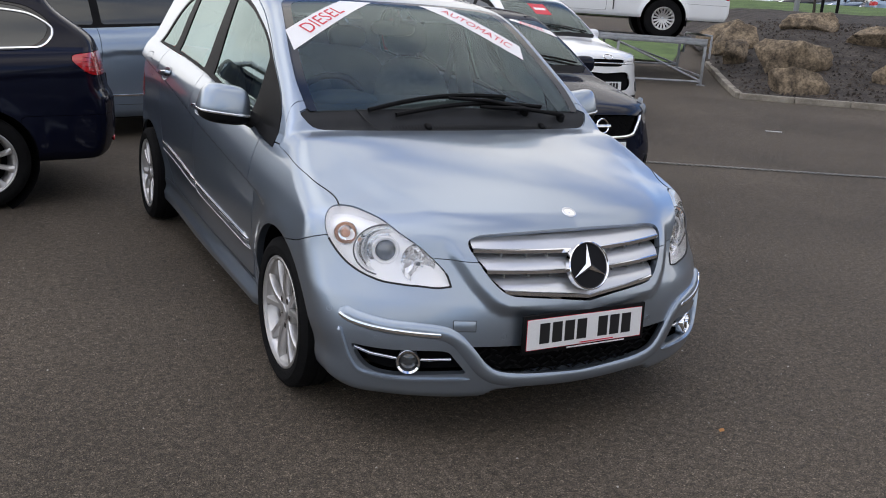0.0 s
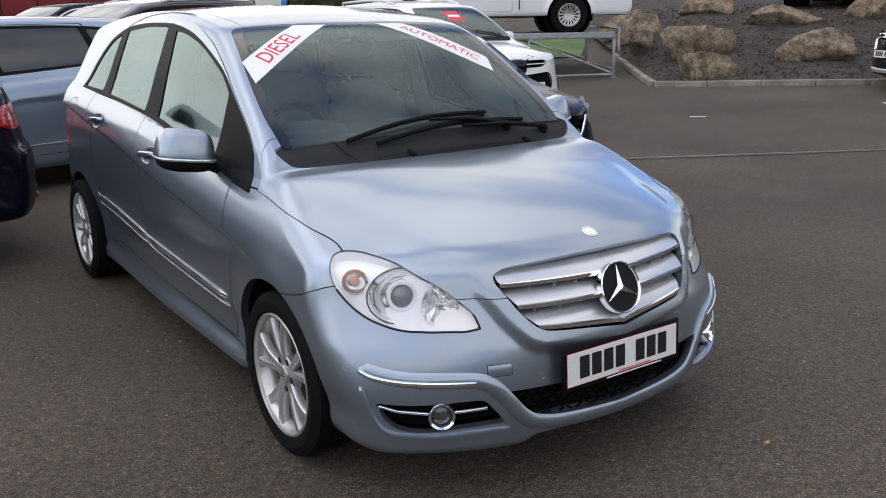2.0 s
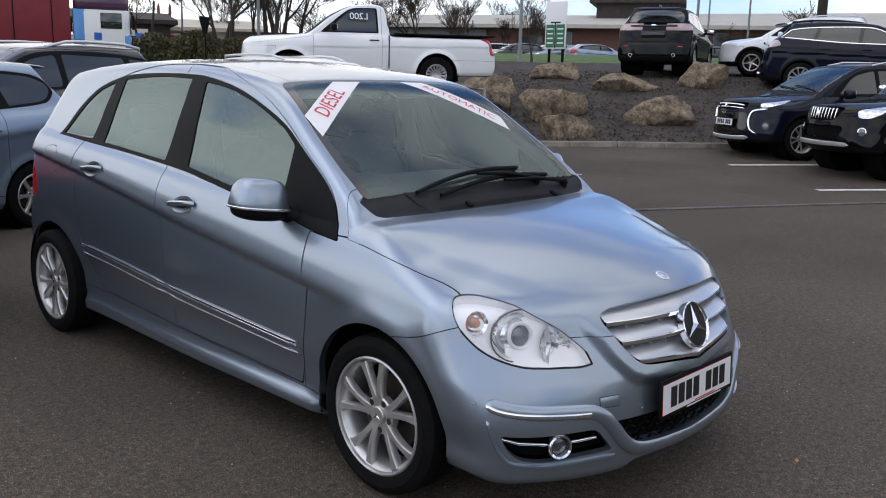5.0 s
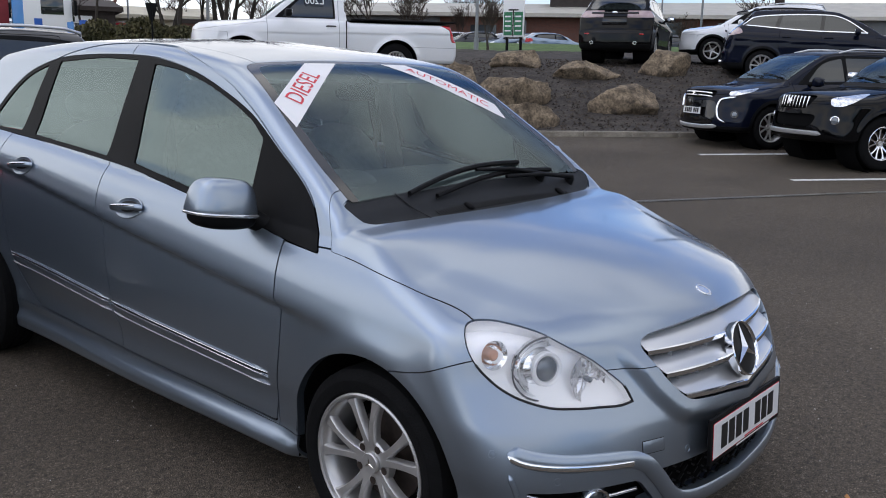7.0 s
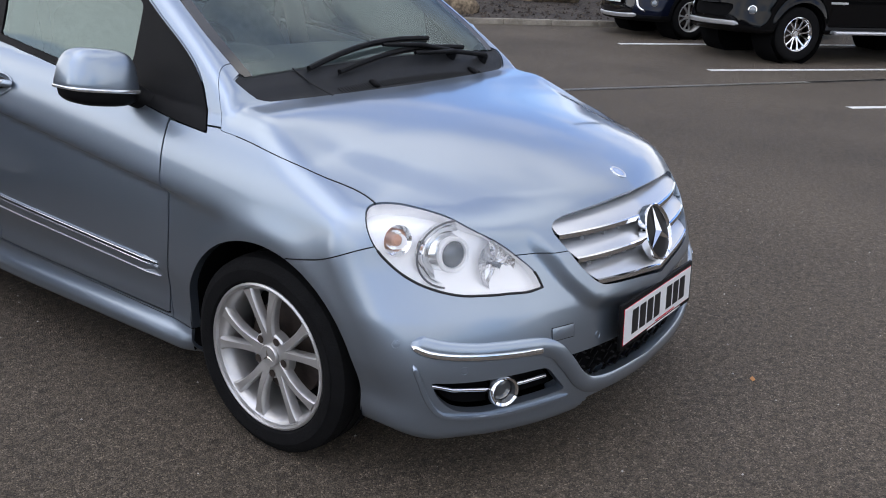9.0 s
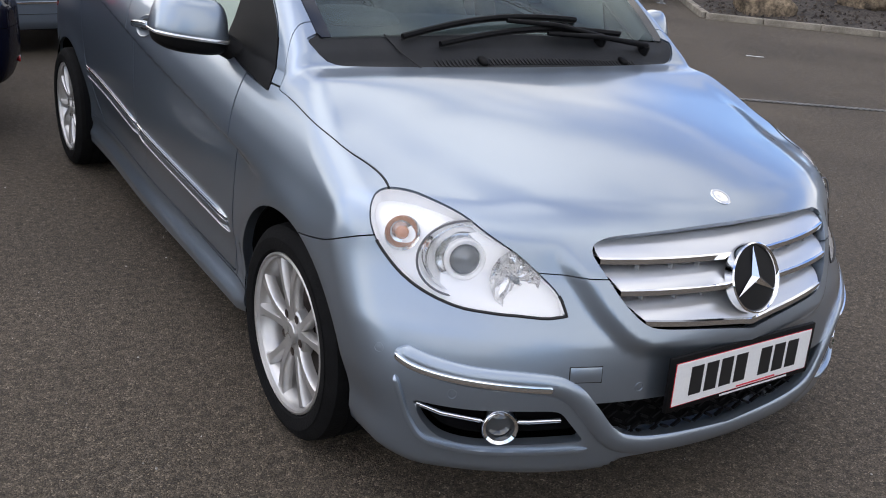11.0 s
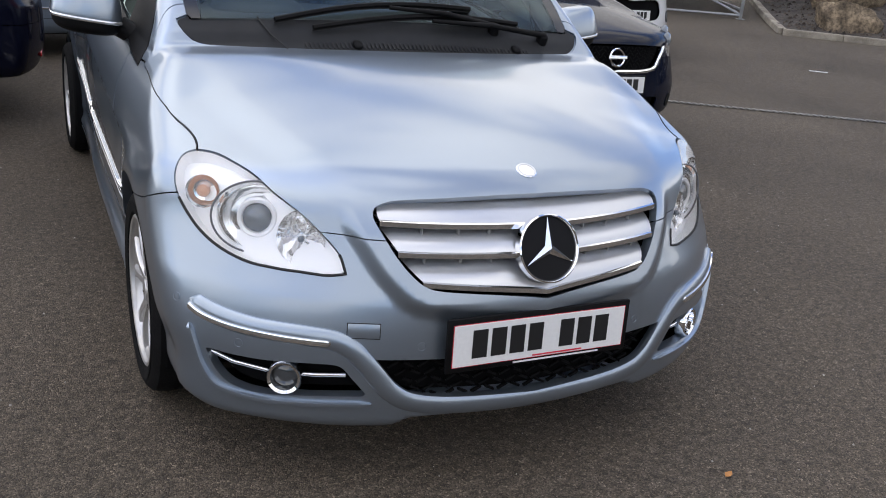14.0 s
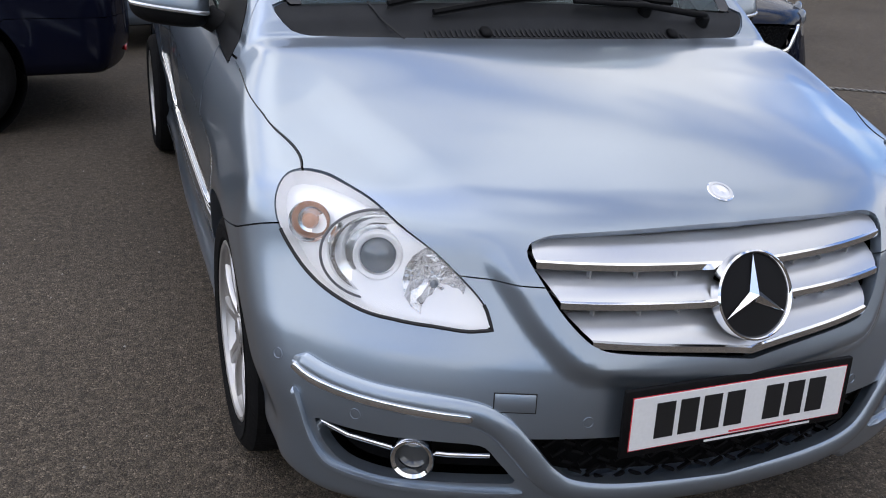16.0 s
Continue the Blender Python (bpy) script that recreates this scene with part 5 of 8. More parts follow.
def wipers(car, cowl_ob):
    body = HERO

    def on(x, y, lift=0.0):
        p = onto(body, (x, y, float(body.top(y)) - float(body.crown(y)) * x * x))
        return p + body.normal(p[None])[0] * lift
    arms = (((0.37, 0.285), (0, 0), (-0.42, 0.285), (0.30, 0.352), 0.012), ((0.56, 0.262), (0, 0), (-0.30, 0.262), (0.47, 0.305), 0.006))
    for pivot, elbow, a, b, up in arms:
        root = part("wiper", lathe([(-0.02, 0.022), (0.012, 0.02), (0.02, 0.012), (0.022, 0.0)], 20, "z"), BLACK_PLASTIC, car, m=facing(on(*pivot, 0.004), (0, -0.4, 0.92)))
        inv = root.matrix_basis.inverted()
        mid = [a[k] + (b[k] - a[k]) * 0.55 for k in (0, 1)]
        pts = [on(*pivot, 0.02), on((pivot[0] + mid[0]) / 2, (pivot[1] + mid[1]) / 2 + 0.0, 0.030 + up), on(*mid, 0.022 + up)]
        part("arm", tube([inv @ Vector(p) for p in pts], [0.011, 0.009, 0.007]), BLACK_PLASTIC, root)
        blade = [on(a[0] + (b[0] - a[0]) * k / 8, a[1] + (b[1] - a[1]) * k / 8 + 0.02 * math.sin(math.pi * k / 8), 0.012 + 0.012 * math.sin(math.pi * k / 8)) for k in range(9)]
        part("blade", tube([inv @ Vector(p) for p in blade], 0.009, 6), BLACK_PLASTIC, root)
        part("rubber_edge", tube([inv @ (Vector(p) + Vector((0, 0.004, -0.010))) for p in blade], 0.004, 5), SEAL, root)
    # air grille slots
    for k in range(56):
        x = -0.33 + k * 0.0148
        if x < 0.62:
            p = on(x, 0.228 - 0.006 * (x / 0.4) ** 2, -0.0015)
            part("slot", box((0.006, 0.046, 0.003), (0, 0, 0)), SEAL, cowl_ob, m=facing(p, (0, -0.42, 0.9)))
    pts = [on(-0.47, 0.30, 0.0), on(-0.44, 0.25, 0.0), on(-0.40, 0.19, 0.0)]
    part("cowl_joint", tube(pts, 0.0025, 6), SEAL, cowl_ob)
    for x, y in ((-0.16, 0.222), (0.435, 0.225)):
        part("washer_jet", blob(0.016, 0.022, 0.010, 2.5), BLACK_PLASTIC, cowl_ob, m=facing(on(x, y, 0.004), (0, -0.42, 0.9)))


hero = build_hero()


# ---- the other parked cars ----
def std_body(nose, tail, wb, half, h, hood0, hood1, cowl, header, roof_back, floor=0.2, hub=0.31, arch=0.35, belt=(0.93, 0.03), crease=(0.72, 0.06),
             rake=0.5, soft=0.08, flare=0.015, plan=(0.40, 2.8), plan_rear=(0.30, 3.0), top=None, crown_front=0.15, waist=0.03):
    mid = (cowl + header) / 2
    top = top or [(nose - 0.1, hood0 - 0.12), (nose + 0.06, hood0 - 0.02), (nose + 0.22, hood0 + 0.035), (cowl - 0.4, hood1 - 0.055), (cowl, hood1), (cowl + 0.06, hood1 + 0.04),
                  (mid, (hood1 + h - 0.1) / 2 + 0.02), (header, h - 0.115), (header + 0.12, h - 0.07), (header + 0.5, h - 0.02), (header + 0.95, h), (roof_back - 0.4, h - 0.025), (roof_back, h - 0.07), (tail + 0.1, h - 0.3)]
    nosec = [(floor - 0.08, nose + 0.16), (floor, nose + 0.07), (floor + 0.06, nose + 0.015), (floor + 0.2, nose), (floor + 0.34, nose + 0.012), (hood0 - 0.05, nose + 0.06), (hood0 + 0.12, nose + 0.2)]
    tailc = [(floor - 0.05, tail - 0.15), (floor + 0.05, tail - 0.04), (floor + 0.2, tail), (floor + 0.4, tail - 0.005), (floor + 0.5, tail - 0.05), (max(0.95, floor + 0.6), tail - 0.08), (1.1, tail - 0.13), (h - 0.15, tail - rake), (h + 0.1, tail - rake - 0.15)]
    side = [(-0.1, half - 0.12), (0.02, half - 0.07), (0.12, half - 0.035), (0.5, half - 0.012), (1.0, half), (1.4, half - 0.012), (1.8, half - 0.05), (2.0, half - 0.09), (2.1, half - 0.115), (2.5, half - 0.19), (3.0, half - 0.30), (3.4, half - 0.45)]
    return Body(top, nosec, tailc, side, crease, belt, plan_front=plan, plan_rear=plan_rear, half=half + 0.02, floor=floor, axles=(0.0, wb), arch=arch, flare=flare, soft=soft,
                crown=((nose, crown_front), (-0.2, crown_front), (cowl, 0.05), (header, 0.05), (header + 0.4, 0.08), (tail, 0.08)), crease_depth=0.01, screen=(cowl, header), roof_z=h, hub=hub, lift=0.08, waist=waist)


def build_car(name, label, paint, body, s):
    """A parked car from its body and a table of outlines."""
    car = tagged(new(name), label, s.get("category", "car"))
    nose, tail, wb, half, h = s["nose"], s["tail"], body.v["axles"][1], body.v["half"], body.v["roof_z"]
    hub, arch_r = body.v["hub"], body.v["arch"]
    ny, nx, nz = s.get("res", (120, 34, 46))
    v, t = body_shell(body, nose - 0.15, tail + 0.2, h + 0.2, nx=nx, ny=ny, nz=nz, spine=s.get("spine", 0.62))
    skin = Skin(body, v, t)

    def panel(pname, piece, mat, split=False, lab="", lip=0.012, push=0.0, parent=None):
        obs = []
        for pv, pt in ((piece, mirrored(*piece)) if split else (whole(*piece),)):
            if len(pt):
                obs.append(part(pname, panel_mesh(pname, body, pv, pt, mat, lip, push), None, parent or car, lab))
        return obs
    skin.take(both(lambda p: np.minimum(np.hypot(p[:, 1], p[:, 2] - hub), np.hypot(p[:, 1] - wb, p[:, 2] - hub)) - arch_r, lambda p: 0.4 - np.abs(p[:, 0])), 0)
    panel("underbody", skin.take(lambda p: p[:, 2] - body.v["floor"] - 0.012, 0), BLACK_PLASTIC, lip=0)
    y0, x0, y1, x1 = s["screen"]
    scr = skin.take(topways([(-0.3, y0), (0.0, y0), (x0, y0 + 0.03, 1), ((x0 + x1) / 2 + 0.015, (y0 + y1) / 2), (x1, y1 - 0.03), (x1 - 0.06, y1), (0.0, y1 - 0.01), (-0.3, y1)], lo=body.top(y0) - 0.2), 0.002)
    for ob in panel("windscreen", scr, s.get("screen_glass", GLASS_DARK), lip=0.004):
        ob.visible_shadow = False
    cw = skin.take(topways([(-0.3, y0 - 0.10), (0.0, y0 - 0.10), (x0 - 0.1, y0 - 0.06), (x0 + 0.02, y0 + 0.03, 1), (0.0, y0 + 0.05), (-0.3, y0 + 0.05)], lo=body.top(y0) - 0.25), 0.003)
    panel("cowl", cw, BLACK_PLASTIC)
    if "band" in s:
        sk = Skin(body, *skin.take(sideways(s["band"]), 0.002))
        for w in s["windows"]:
            panel("side_window", sk.take(sideways(w), 0.001), s.get("side_glass", GLASS_DARK), True, lip=0, push=-0.003)
        panel("window_surround", (sk.v, sk.t), s.get("band_mat", BLACK_PLASTIC), True, lip=0.008)
    # openings given in DARK_VOID get a set-back sheet, dark as deep shade
    for nm, pts, mat in s.get("front", ()):
        piece = skin.take(frontways(pts), 0.002)
        panel(nm, piece, mat, lip=0.03 if mat is not DARK_VOID else 0, push=0.0 if mat is not DARK_VOID else -0.035)
    for nm, pts, mat, split in s.get("slant", ()):
        piece = skin.take(slantways(pts), 0.002)
        for ob in panel(nm, piece, mat, split, lip=0.02):
            if mat is LAMP_FACE:
                ob.data.materials[0] = LAMP_FACE
    for nm, pts, mat, split in s.get("sides", ()):
        panel(nm, skin.take(sideways(pts, 0.3), 0.002), mat, split)
    for nm, pts, mat in s.get("rear", ()):
        panel(nm, skin.take(rearways(pts), 0.002), mat, False)
    for nm, pts, mat in s.get("rear_split", ()):
        panel(nm, skin.take(rearways(pts), 0.002), mat, True)
    if "clad" in s:
        z_c = s["clad"]
        clad = skin.take(lambda p: np.minimum(p[:, 2] - z_c, np.minimum(np.hypot(p[:, 1], p[:, 2] - hub), np.hypot(p[:, 1] - wb, p[:, 2] - hub)) - arch_r - 0.055), 0.001)
        panel("lower_cladding", clad, BLACK_PLASTIC)
    edges = s.get("doors", ())
    sill_z = s.get("sill", 0.34)
    for k, (a, b) in enumerate(zip(edges, edges[1:])):
        wall = skin.take(lambda p: np.maximum(np.maximum(np.maximum(a - p[:, 1], p[:, 1] - b), sill_z - p[:, 2]), np.maximum(p[:, 2] - (h - 0.085), 0.4 - np.abs(p[:, 0]))), 0.003)
        for ob, sg in zip(panel(("front_door", "rear_door")[min(k, 1)], wall, paint, True), (1, -1)):
            q = onto(body, (sg * half, b - 0.16, s.get("handle_z", 0.92)))
            m = facing(q, body.normal(q[None])[0])
            part("door_handle", tube([(-0.09, 0, 0.0), (-0.08, 0, 0.02), (0.08, 0, 0.02), (0.09, 0, 0.0)], 0.012, 8), s.get("handle_mat", paint), ob, m=m)
    hood = skin.take(lambda p: np.maximum(np.maximum(p[:, 1] - y0 - 0.02, s["hood_z"] + (p[:, 1] - nose) * s.get("hood_rise", 0.14) - p[:, 2]), -3), 0.003)
    panel("bonnet", hood, paint)
    bump = skin.take(lambda p: np.maximum(p[:, 1] + arch_r * 0.6, p[:, 2] - s["hood_z"] + 0.02), 0.002)
    panel("front_bumper", bump, s.get("bumper_mat", paint))
    rb = skin.take(lambda p: np.maximum(wb + arch_r * 0.7 - p[:, 1], p[:, 2] - s.get("rear_seam", 0.68)), 0.002)
    panel("rear_bumper", rb, s.get("rear_bumper_mat", paint))
    panel("body_shell", (skin.v, skin.t), paint)
    # dark shell added behind the panels, to stop light through the joints
    lv, lt = slice_by(v, t, np.maximum(v[:, 2] - body.belt[0] + 0.03, np.maximum(nose + 0.55 - v[:, 1], -(np.minimum(np.hypot(v[:, 1], v[:, 2] - hub), np.hypot(v[:, 1] - wb, v[:, 2] - hub)) - arch_r))))
    part("dark_backing", panel_mesh("dark_backing", body, *whole(lv, lt), DARK_VOID, 0, -0.045), None, car)
    for ya in (0.0, wb):
        for sg in (-1, 1):
            part("wheel_well", lathe([(0.42, 0.0), (0.42, arch_r + 0.005), (half - 0.05, arch_r + 0.005)], 32), DARK_VOID, car, m=Matrix.Translation((0, ya, hub)) @ Matrix.Diagonal((sg, 1, 1, 1)))
    r, rim, width, style, n = s.get("wheel", (0.31, 0.21, 0.2, "single", 5))
    w0 = wheel(r, rim, width, style, n, s.get("rim_mat", ALLOY), 40)
    w0.parent = car
    for k, (sg, ya) in enumerate(((-1, 0.0), (-1, wb), (1, 0.0), (1, wb))):
        m = Matrix.Translation((sg * (half - 0.03 - width / 2), ya, hub)) @ pose(0, 0, 0, 13 * k, 0, 0 if sg > 0 else 180)
        if k:
            copy_thing(w0, m).parent = car
        else:
            w0.matrix_basis = m
    mx, my, mz = s.get("mirror", (half + 0.06, y0 + 0.42, body.belt[0] + 0.08))
    for sg in (-1, 1):
        mm = part("door_mirror", blob(0.11, 0.065, 0.08, 2.8), s.get("mirror_mat", paint), car, m=Matrix.Translation((sg * mx, my, mz)))
        part("foot", tube([(-sg * 0.08, 0, -0.03), (-sg * 0.18, -0.02, -0.05)], 0.03, 8), BLACK_PLASTIC, mm)
        part("mirror_glass", box((0.17, 0.004, 0.11), (0, 0.064, 0), bevel=0.002), CHROME, mm)
    if "front_plate" in s:
        y, z = s["front_plate"]
        number_plate(car, facing((0, y, z), (0, -1, 0.08)))
    if "rear_plate" in s:
        y, z = s["rear_plate"]
        number_plate(car, facing((0, y, z), (0, 1, 0.1)), yellow=True)
    if s.get("rails"):
        for sg in (-1, 1):
            pts = []
            for y in np.linspace(y1 + 0.35, s["rails"], 7):
                q = onto(body, (sg * (half - 0.34), y, float(body.top(y)) - 0.04))
                pts.append((q[0], q[1], q[2] + (0.045 if 0 < len(pts) < 6 else 0.0)))
            part("roof_rail", tube(pts, 0.018, 8), s.get("rail_mat", SILVER), car)
    for sg in (-1, 1):
        part("front_seat", blob(0.24, 0.11, 0.34, 3.0), GREY_CLOTH, car, m=Matrix.Translation((sg * 0.36, y1 + 0.45, body.belt[0] - 0.05)) @ pose(0, 0, 0, -15, 0, 0))
    part("dashboard", blob(half - 0.2, 0.3, 0.1, 3.0), DASH, car, m=Matrix.Translation((0, y0 + 0.3, body.belt[0] - 0.02)))
    wl_ = [onto(body, (x, y0 + dy, float(body.top(y0 + dy)))) + (0, 0, 0.02) for x, dy in ((0.55, 0.03), (0.2, 0.09), (-0.1, 0.12))]
    part("wiper", tube(wl_, 0.009, 6), BLACK_PLASTIC, car)
    wl_ = [onto(body, (x, y0 + dy, float(body.top(y0 + dy)))) + (0, 0, 0.02) for x, dy in ((0.05, 0.02), (-0.25, 0.07), (-0.55, 0.10))]
    part("wiper", tube(wl_, 0.009, 6), BLACK_PLASTIC, car)
    return car


def slats(car, places, width, height, depth, mat, name="grille_bar"):
    for x, y, z in places:
        part(name, box((width, depth, height), (x, y, z), bevel=min(height, depth) * 0.3), mat, car)


def set_at(car, x, y, z, yaw, size=1.0):
    car.matrix_basis = pose(x, y, z, 0, 0, yaw) @ Matrix.Scale(size, 4)
    return car


def ground_z(x, y):
    return GROUND_RISE(np.asarray(x, float) * 0.72 + np.asarray(y, float) * 0.69)


GROUND_RISE = curve([-100, 0, 4.5, 8, 11, 13.5, 20, 30, 45, 60, 120, 400], [0, 0, 0, 0.06, 0.17, 0.25, 0.70, 1.25, 1.8, 2.2, 2.7, 3.0])


def sticker_words(parent, words, m, size, mat, thick=0.002):
    cu = bpy.data.curves.new("lettering", "FONT")
    cu.body, cu.size, cu.align_x, cu.align_y, cu.extrude = words, size, "CENTER", "CENTER", thick / 2
    tmp = new("lettering_draft", cu)
    bpy.context.view_layer.update()
    me = bpy.data.meshes.new_from_object(tmp.evaluated_get(bpy.context.evaluated_depsgraph_get()))
    bpy.data.objects.remove(tmp)
    me.materials.clear()
    me.materials.append(mat)
    return part("lettering", me, None, parent, m=m)


def small_hatch():
    """Dark supermini with a V-shaped chrome grille frame."""
    body = std_body(-0.83, 3.28, 2.6, 0.848, 1.53, 0.80, 0.985, 0.22, 0.98, 3.0, hub=0.30, belt=(0.95, 0.05), crease=(0.72, 0.09))
    s = dict(nose=-0.83, tail=3.28, screen=(0.3, 0.64, 0.99, 0.52), screen_glass=SCREEN_GLASS, hood_z=0.66, front_plate=(-0.845, 0.47), wheel=(0.30, 0.195, 0.185, "single", 7), handle_z=0.9,
             band=[(0.45, 0.985, 1), (0.85, 1.30), (1.2, 1.42), (2.0, 1.43), (2.7, 1.36), (2.9, 1.13, 1), (1.5, 1.03)],
             windows=[[(0.72, 1.04, 1), (0.95, 1.30), (1.38, 1.40, 1), (1.38, 1.05, 1)], [(1.46, 1.06, 1), (1.46, 1.40, 1), (2.3, 1.37, 1), (2.4, 1.12, 1)]],
             front=[("grille_mesh", [(0.0, 0.735), (0.3, 0.73), (0.52, 0.715, 1), (0.36, 0.58), (0.2, 0.565), (-0.2, 0.565), (-0.2, 0.735)], DARK_VOID),
                    ("lower_intake", [(0.0, 0.36), (0.45, 0.37), (0.42, 0.26), (0.0, 0.25), (-0.2, 0.25), (-0.2, 0.36)], DARK_VOID)],
             slant=[("headlamp", [(0.42, 0.87), (0.28, 0.80), (0.10, 0.745), (0.03, 0.70), (0.08, 0.64), (0.2, 0.645), (0.33, 0.71), (0.43, 0.82)], LAMP_FACE, True)],
             doors=(0.36, 1.42, 2.3))
    car = build_car("supermini_car", "dark grey-black supermini with stickers in its windscreen", BLUE_BLACK, body, s)
    em = part("emblem", lathe([(-0.01, 0.048), (0.006, 0.05), (0.012, 0.058), (0.004, 0.064), (-0.02, 0.064)], 40, "z"), CHROME, car, "round chrome badge with a bar", m=facing((0, -0.845, 0.655), (0, -0.97, 0.24)))
    part("badge_bar", box((0.15, 0.026, 0.014), (0, 0, 0.008), bevel=0.004), CHROME, em)
    for sg in (-1, 1):
        pts = [(sg * x, float(body_front(body, x, z)) + 0.004, z) for x, z in ((0.535, 0.72), (0.46, 0.65), (0.37, 0.572), (0.2, 0.556), (0.0, 0.556))]
        part("grille_frame", strip_on(body, pts, 0.032, 0.014), CHROME, car, "chrome V-shaped grille frame")
    bm = bmesh.new()
    for r in range(7):
        for k in range(-12, 13):
            x, z = (k + 0.5 * (r % 2)) * 0.036, 0.585 + r * 0.0215
            if abs(x) < 0.30 + (z - 0.58) * 1.2:
                bm_box(bm, (x, float(body_front(body, abs(x), z)) + 0.012, z), (0.024, 0.008, 0.005), Euler((0, 0.7 if (k + r) % 2 else -0.7, 0)).to_matrix())
    part("grille_honeycomb", bm, BLACK_PLASTIC, car)
    for sg in (-1, 1):
        q = onto(body, (sg * 0.66, -0.62, 0.33))
        part("fog_lamp", lathe([(-0.01, 0.055), (0.004, 0.053), (0.006, 0.04), (0.0, 0.0)], 24, "z"), BLACK_PLASTIC, car, m=facing(q, body.normal(q[None])[0]))
        for pt, dep in (((0.62, -0.52, 0.72), 0.006), ((0.70, -0.42, 0.76), 0.012)):
            q = onto(body, (sg * pt[0], pt[1], pt[2]))
            n = body.normal(q[None])[0]
            part("lamp_bulb", lathe([(0.0, 0.055), (0.012, 0.045), (0.02, 0.02), (0.022, 0.0)], 24, "z"), LENS, car, m=facing(q - n * dep, (sg * 0.3, -0.9, 0.1)))
    st = part("window_sticker", skin_sheet(body, ((0.16, 0.955, 1.4), (0.57, 0.72, 1.25), (0.55, 0.83, 1.3), (0.2, 0.985, 1.41))), TAPE, car, "white sticker strip with red lettering")
    lay_words("DIESEL", np.array((0.37, 0.875, 1.33)), np.array((0.02, 0.09, 0.06)), np.array((0.39, -0.19, -0.12)), 0.085, st, body, 1.0)
    pb = part("price_badge", skin_sheet(body, ((-0.12, 0.62, 1.2), (0.12, 0.62, 1.2), (0.12, 0.86, 1.32), (-0.12, 0.86, 1.32))), RED_INK, car, "red price sticker")
    part("price_bar", skin_sheet(body, ((-0.09, 0.72, 1.25), (0.09, 0.72, 1.25), (0.09, 0.78, 1.28), (-0.09, 0.78, 1.28)), push=0.003), TAPE, pb)
    return car


def body_front(body, x, z):
    e = np.array([[x, -1.4, z]])
    return np.nan_to_num(body.cast(e, np.array([[0.0, 1.0, 0.0]]), far=1.6, n=160)[0, 1], nan=-0.4)


def white_crossover():
    body = std_body(-0.88, 3.53, 2.64, 0.91, 1.66, 0.92, 1.09, 0.22, 0.98, 3.2, hub=0.345, arch=0.39, floor=0.24, belt=(1.03, 0.05), crease=(0.78, 0.08), rake=0.55)
    s = dict(nose=-0.88, tail=3.53, screen=(0.28, 0.70, 1.0, 0.56), screen_glass=SCREEN_GLASS, hood_z=0.80, front_plate=(-0.90, 0.50), wheel=(0.345, 0.23, 0.22, "single", 5), clad=0.36, rails=3.1, handle_z=1.0,
             band=[(0.42, 1.06, 1), (0.85, 1.40), (1.2, 1.53), (2.1, 1.55), (2.9, 1.46), (3.1, 1.24, 1), (1.5, 1.12)],
             windows=[[(0.72, 1.12, 1), (0.95, 1.40), (1.38, 1.51, 1), (1.38, 1.14, 1)], [(1.46, 1.15, 1), (1.46, 1.51, 1), (2.35, 1.49, 1), (2.45, 1.22, 1)]],
             front=[("grille", [(0.0, 0.845), (0.33, 0.84), (0.36, 0.81), (0.30, 0.76), (0.0, 0.75), (-0.2, 0.75), (-0.2, 0.845)], DARK_VOID),
                    ("lower_grille", [(0.0, 0.66), (0.42, 0.67), (0.52, 0.55), (0.44, 0.45), (0.0, 0.42), (-0.2, 0.42), (-0.2, 0.66)], DARK_VOID)],
             slant=[("headlamp", [(0.40, 0.98), (0.22, 0.90), (0.10, 0.85), (0.10, 0.79), (0.25, 0.79), (0.38, 0.86)], LAMP_FACE, True)], doors=(0.36, 1.42, 2.35))
    car = build_car("crossover_car", "white compact crossover with silver roof rails and red price sticker", WHITE_PAINT, body, s)
    part("grille_bar", box((0.62, 0.02, 0.02), (0, -0.875, 0.795), bevel=0.006), CHROME, car)
    part("emblem", lathe([(0.0, 0.045), (0.01, 0.05), (0.0, 0.055)], 32, "z"), CHROME, car, m=facing((0, -0.885, 0.875), (0, -0.8, 0.6)) @ Matrix.Diagonal((1.5, 0.8, 1, 1)))
    for sg in (-1, 1):
        q = onto(body, (sg * 0.72, -0.62, 0.47))
        fl = part("fog_lamp", lathe([(-0.01, 0.075), (0.004, 0.07), (0.006, 0.055), (0.0, 0.0)], 28, "z"), BLACK_PLASTIC, car, m=facing(q, body.normal(q[None])[0]))
        part("lens", lathe([(0.006, 0.04), (0.012, 0.02), (0.013, 0.0)], 24, "z"), LENS, fl)
        q = onto(body, (sg * 0.66, -0.55, 0.86))
        n = body.normal(q[None])[0]
        part("lamp_bulb", lathe([(0.0, 0.05), (0.012, 0.04), (0.02, 0.02), (0.022, 0.0)], 24, "z"), LENS, car, m=facing(q - n * 0.03, (sg * 0.3, -0.9, 0.1)))
    pb = part("price_badge", skin_sheet(body, ((-0.14, 0.62, 1.35), (0.14, 0.62, 1.35), (0.14, 0.88, 1.47), (-0.14, 0.88, 1.47))), RED_INK, car, "red price sticker")
    part("price_bar", skin_sheet(body, ((-0.1, 0.72, 1.4), (0.1, 0.72, 1.4), (0.1, 0.78, 1.42), (-0.1, 0.78, 1.42)), push=0.003), TAPE, pb)
    return car


def chrome_surround(car, body, band, width):
    """A thin bright strip round the side windows."""
    line = closed(band, 4)
    line = np.concatenate([line, line[:1]])
    for sg in (-1, 1):
        part("window_trim", strip_on(body, [(sg * 0.8, y, z) for y, z in line], width, 0.005, n=2, ends=3), CHROME, car)


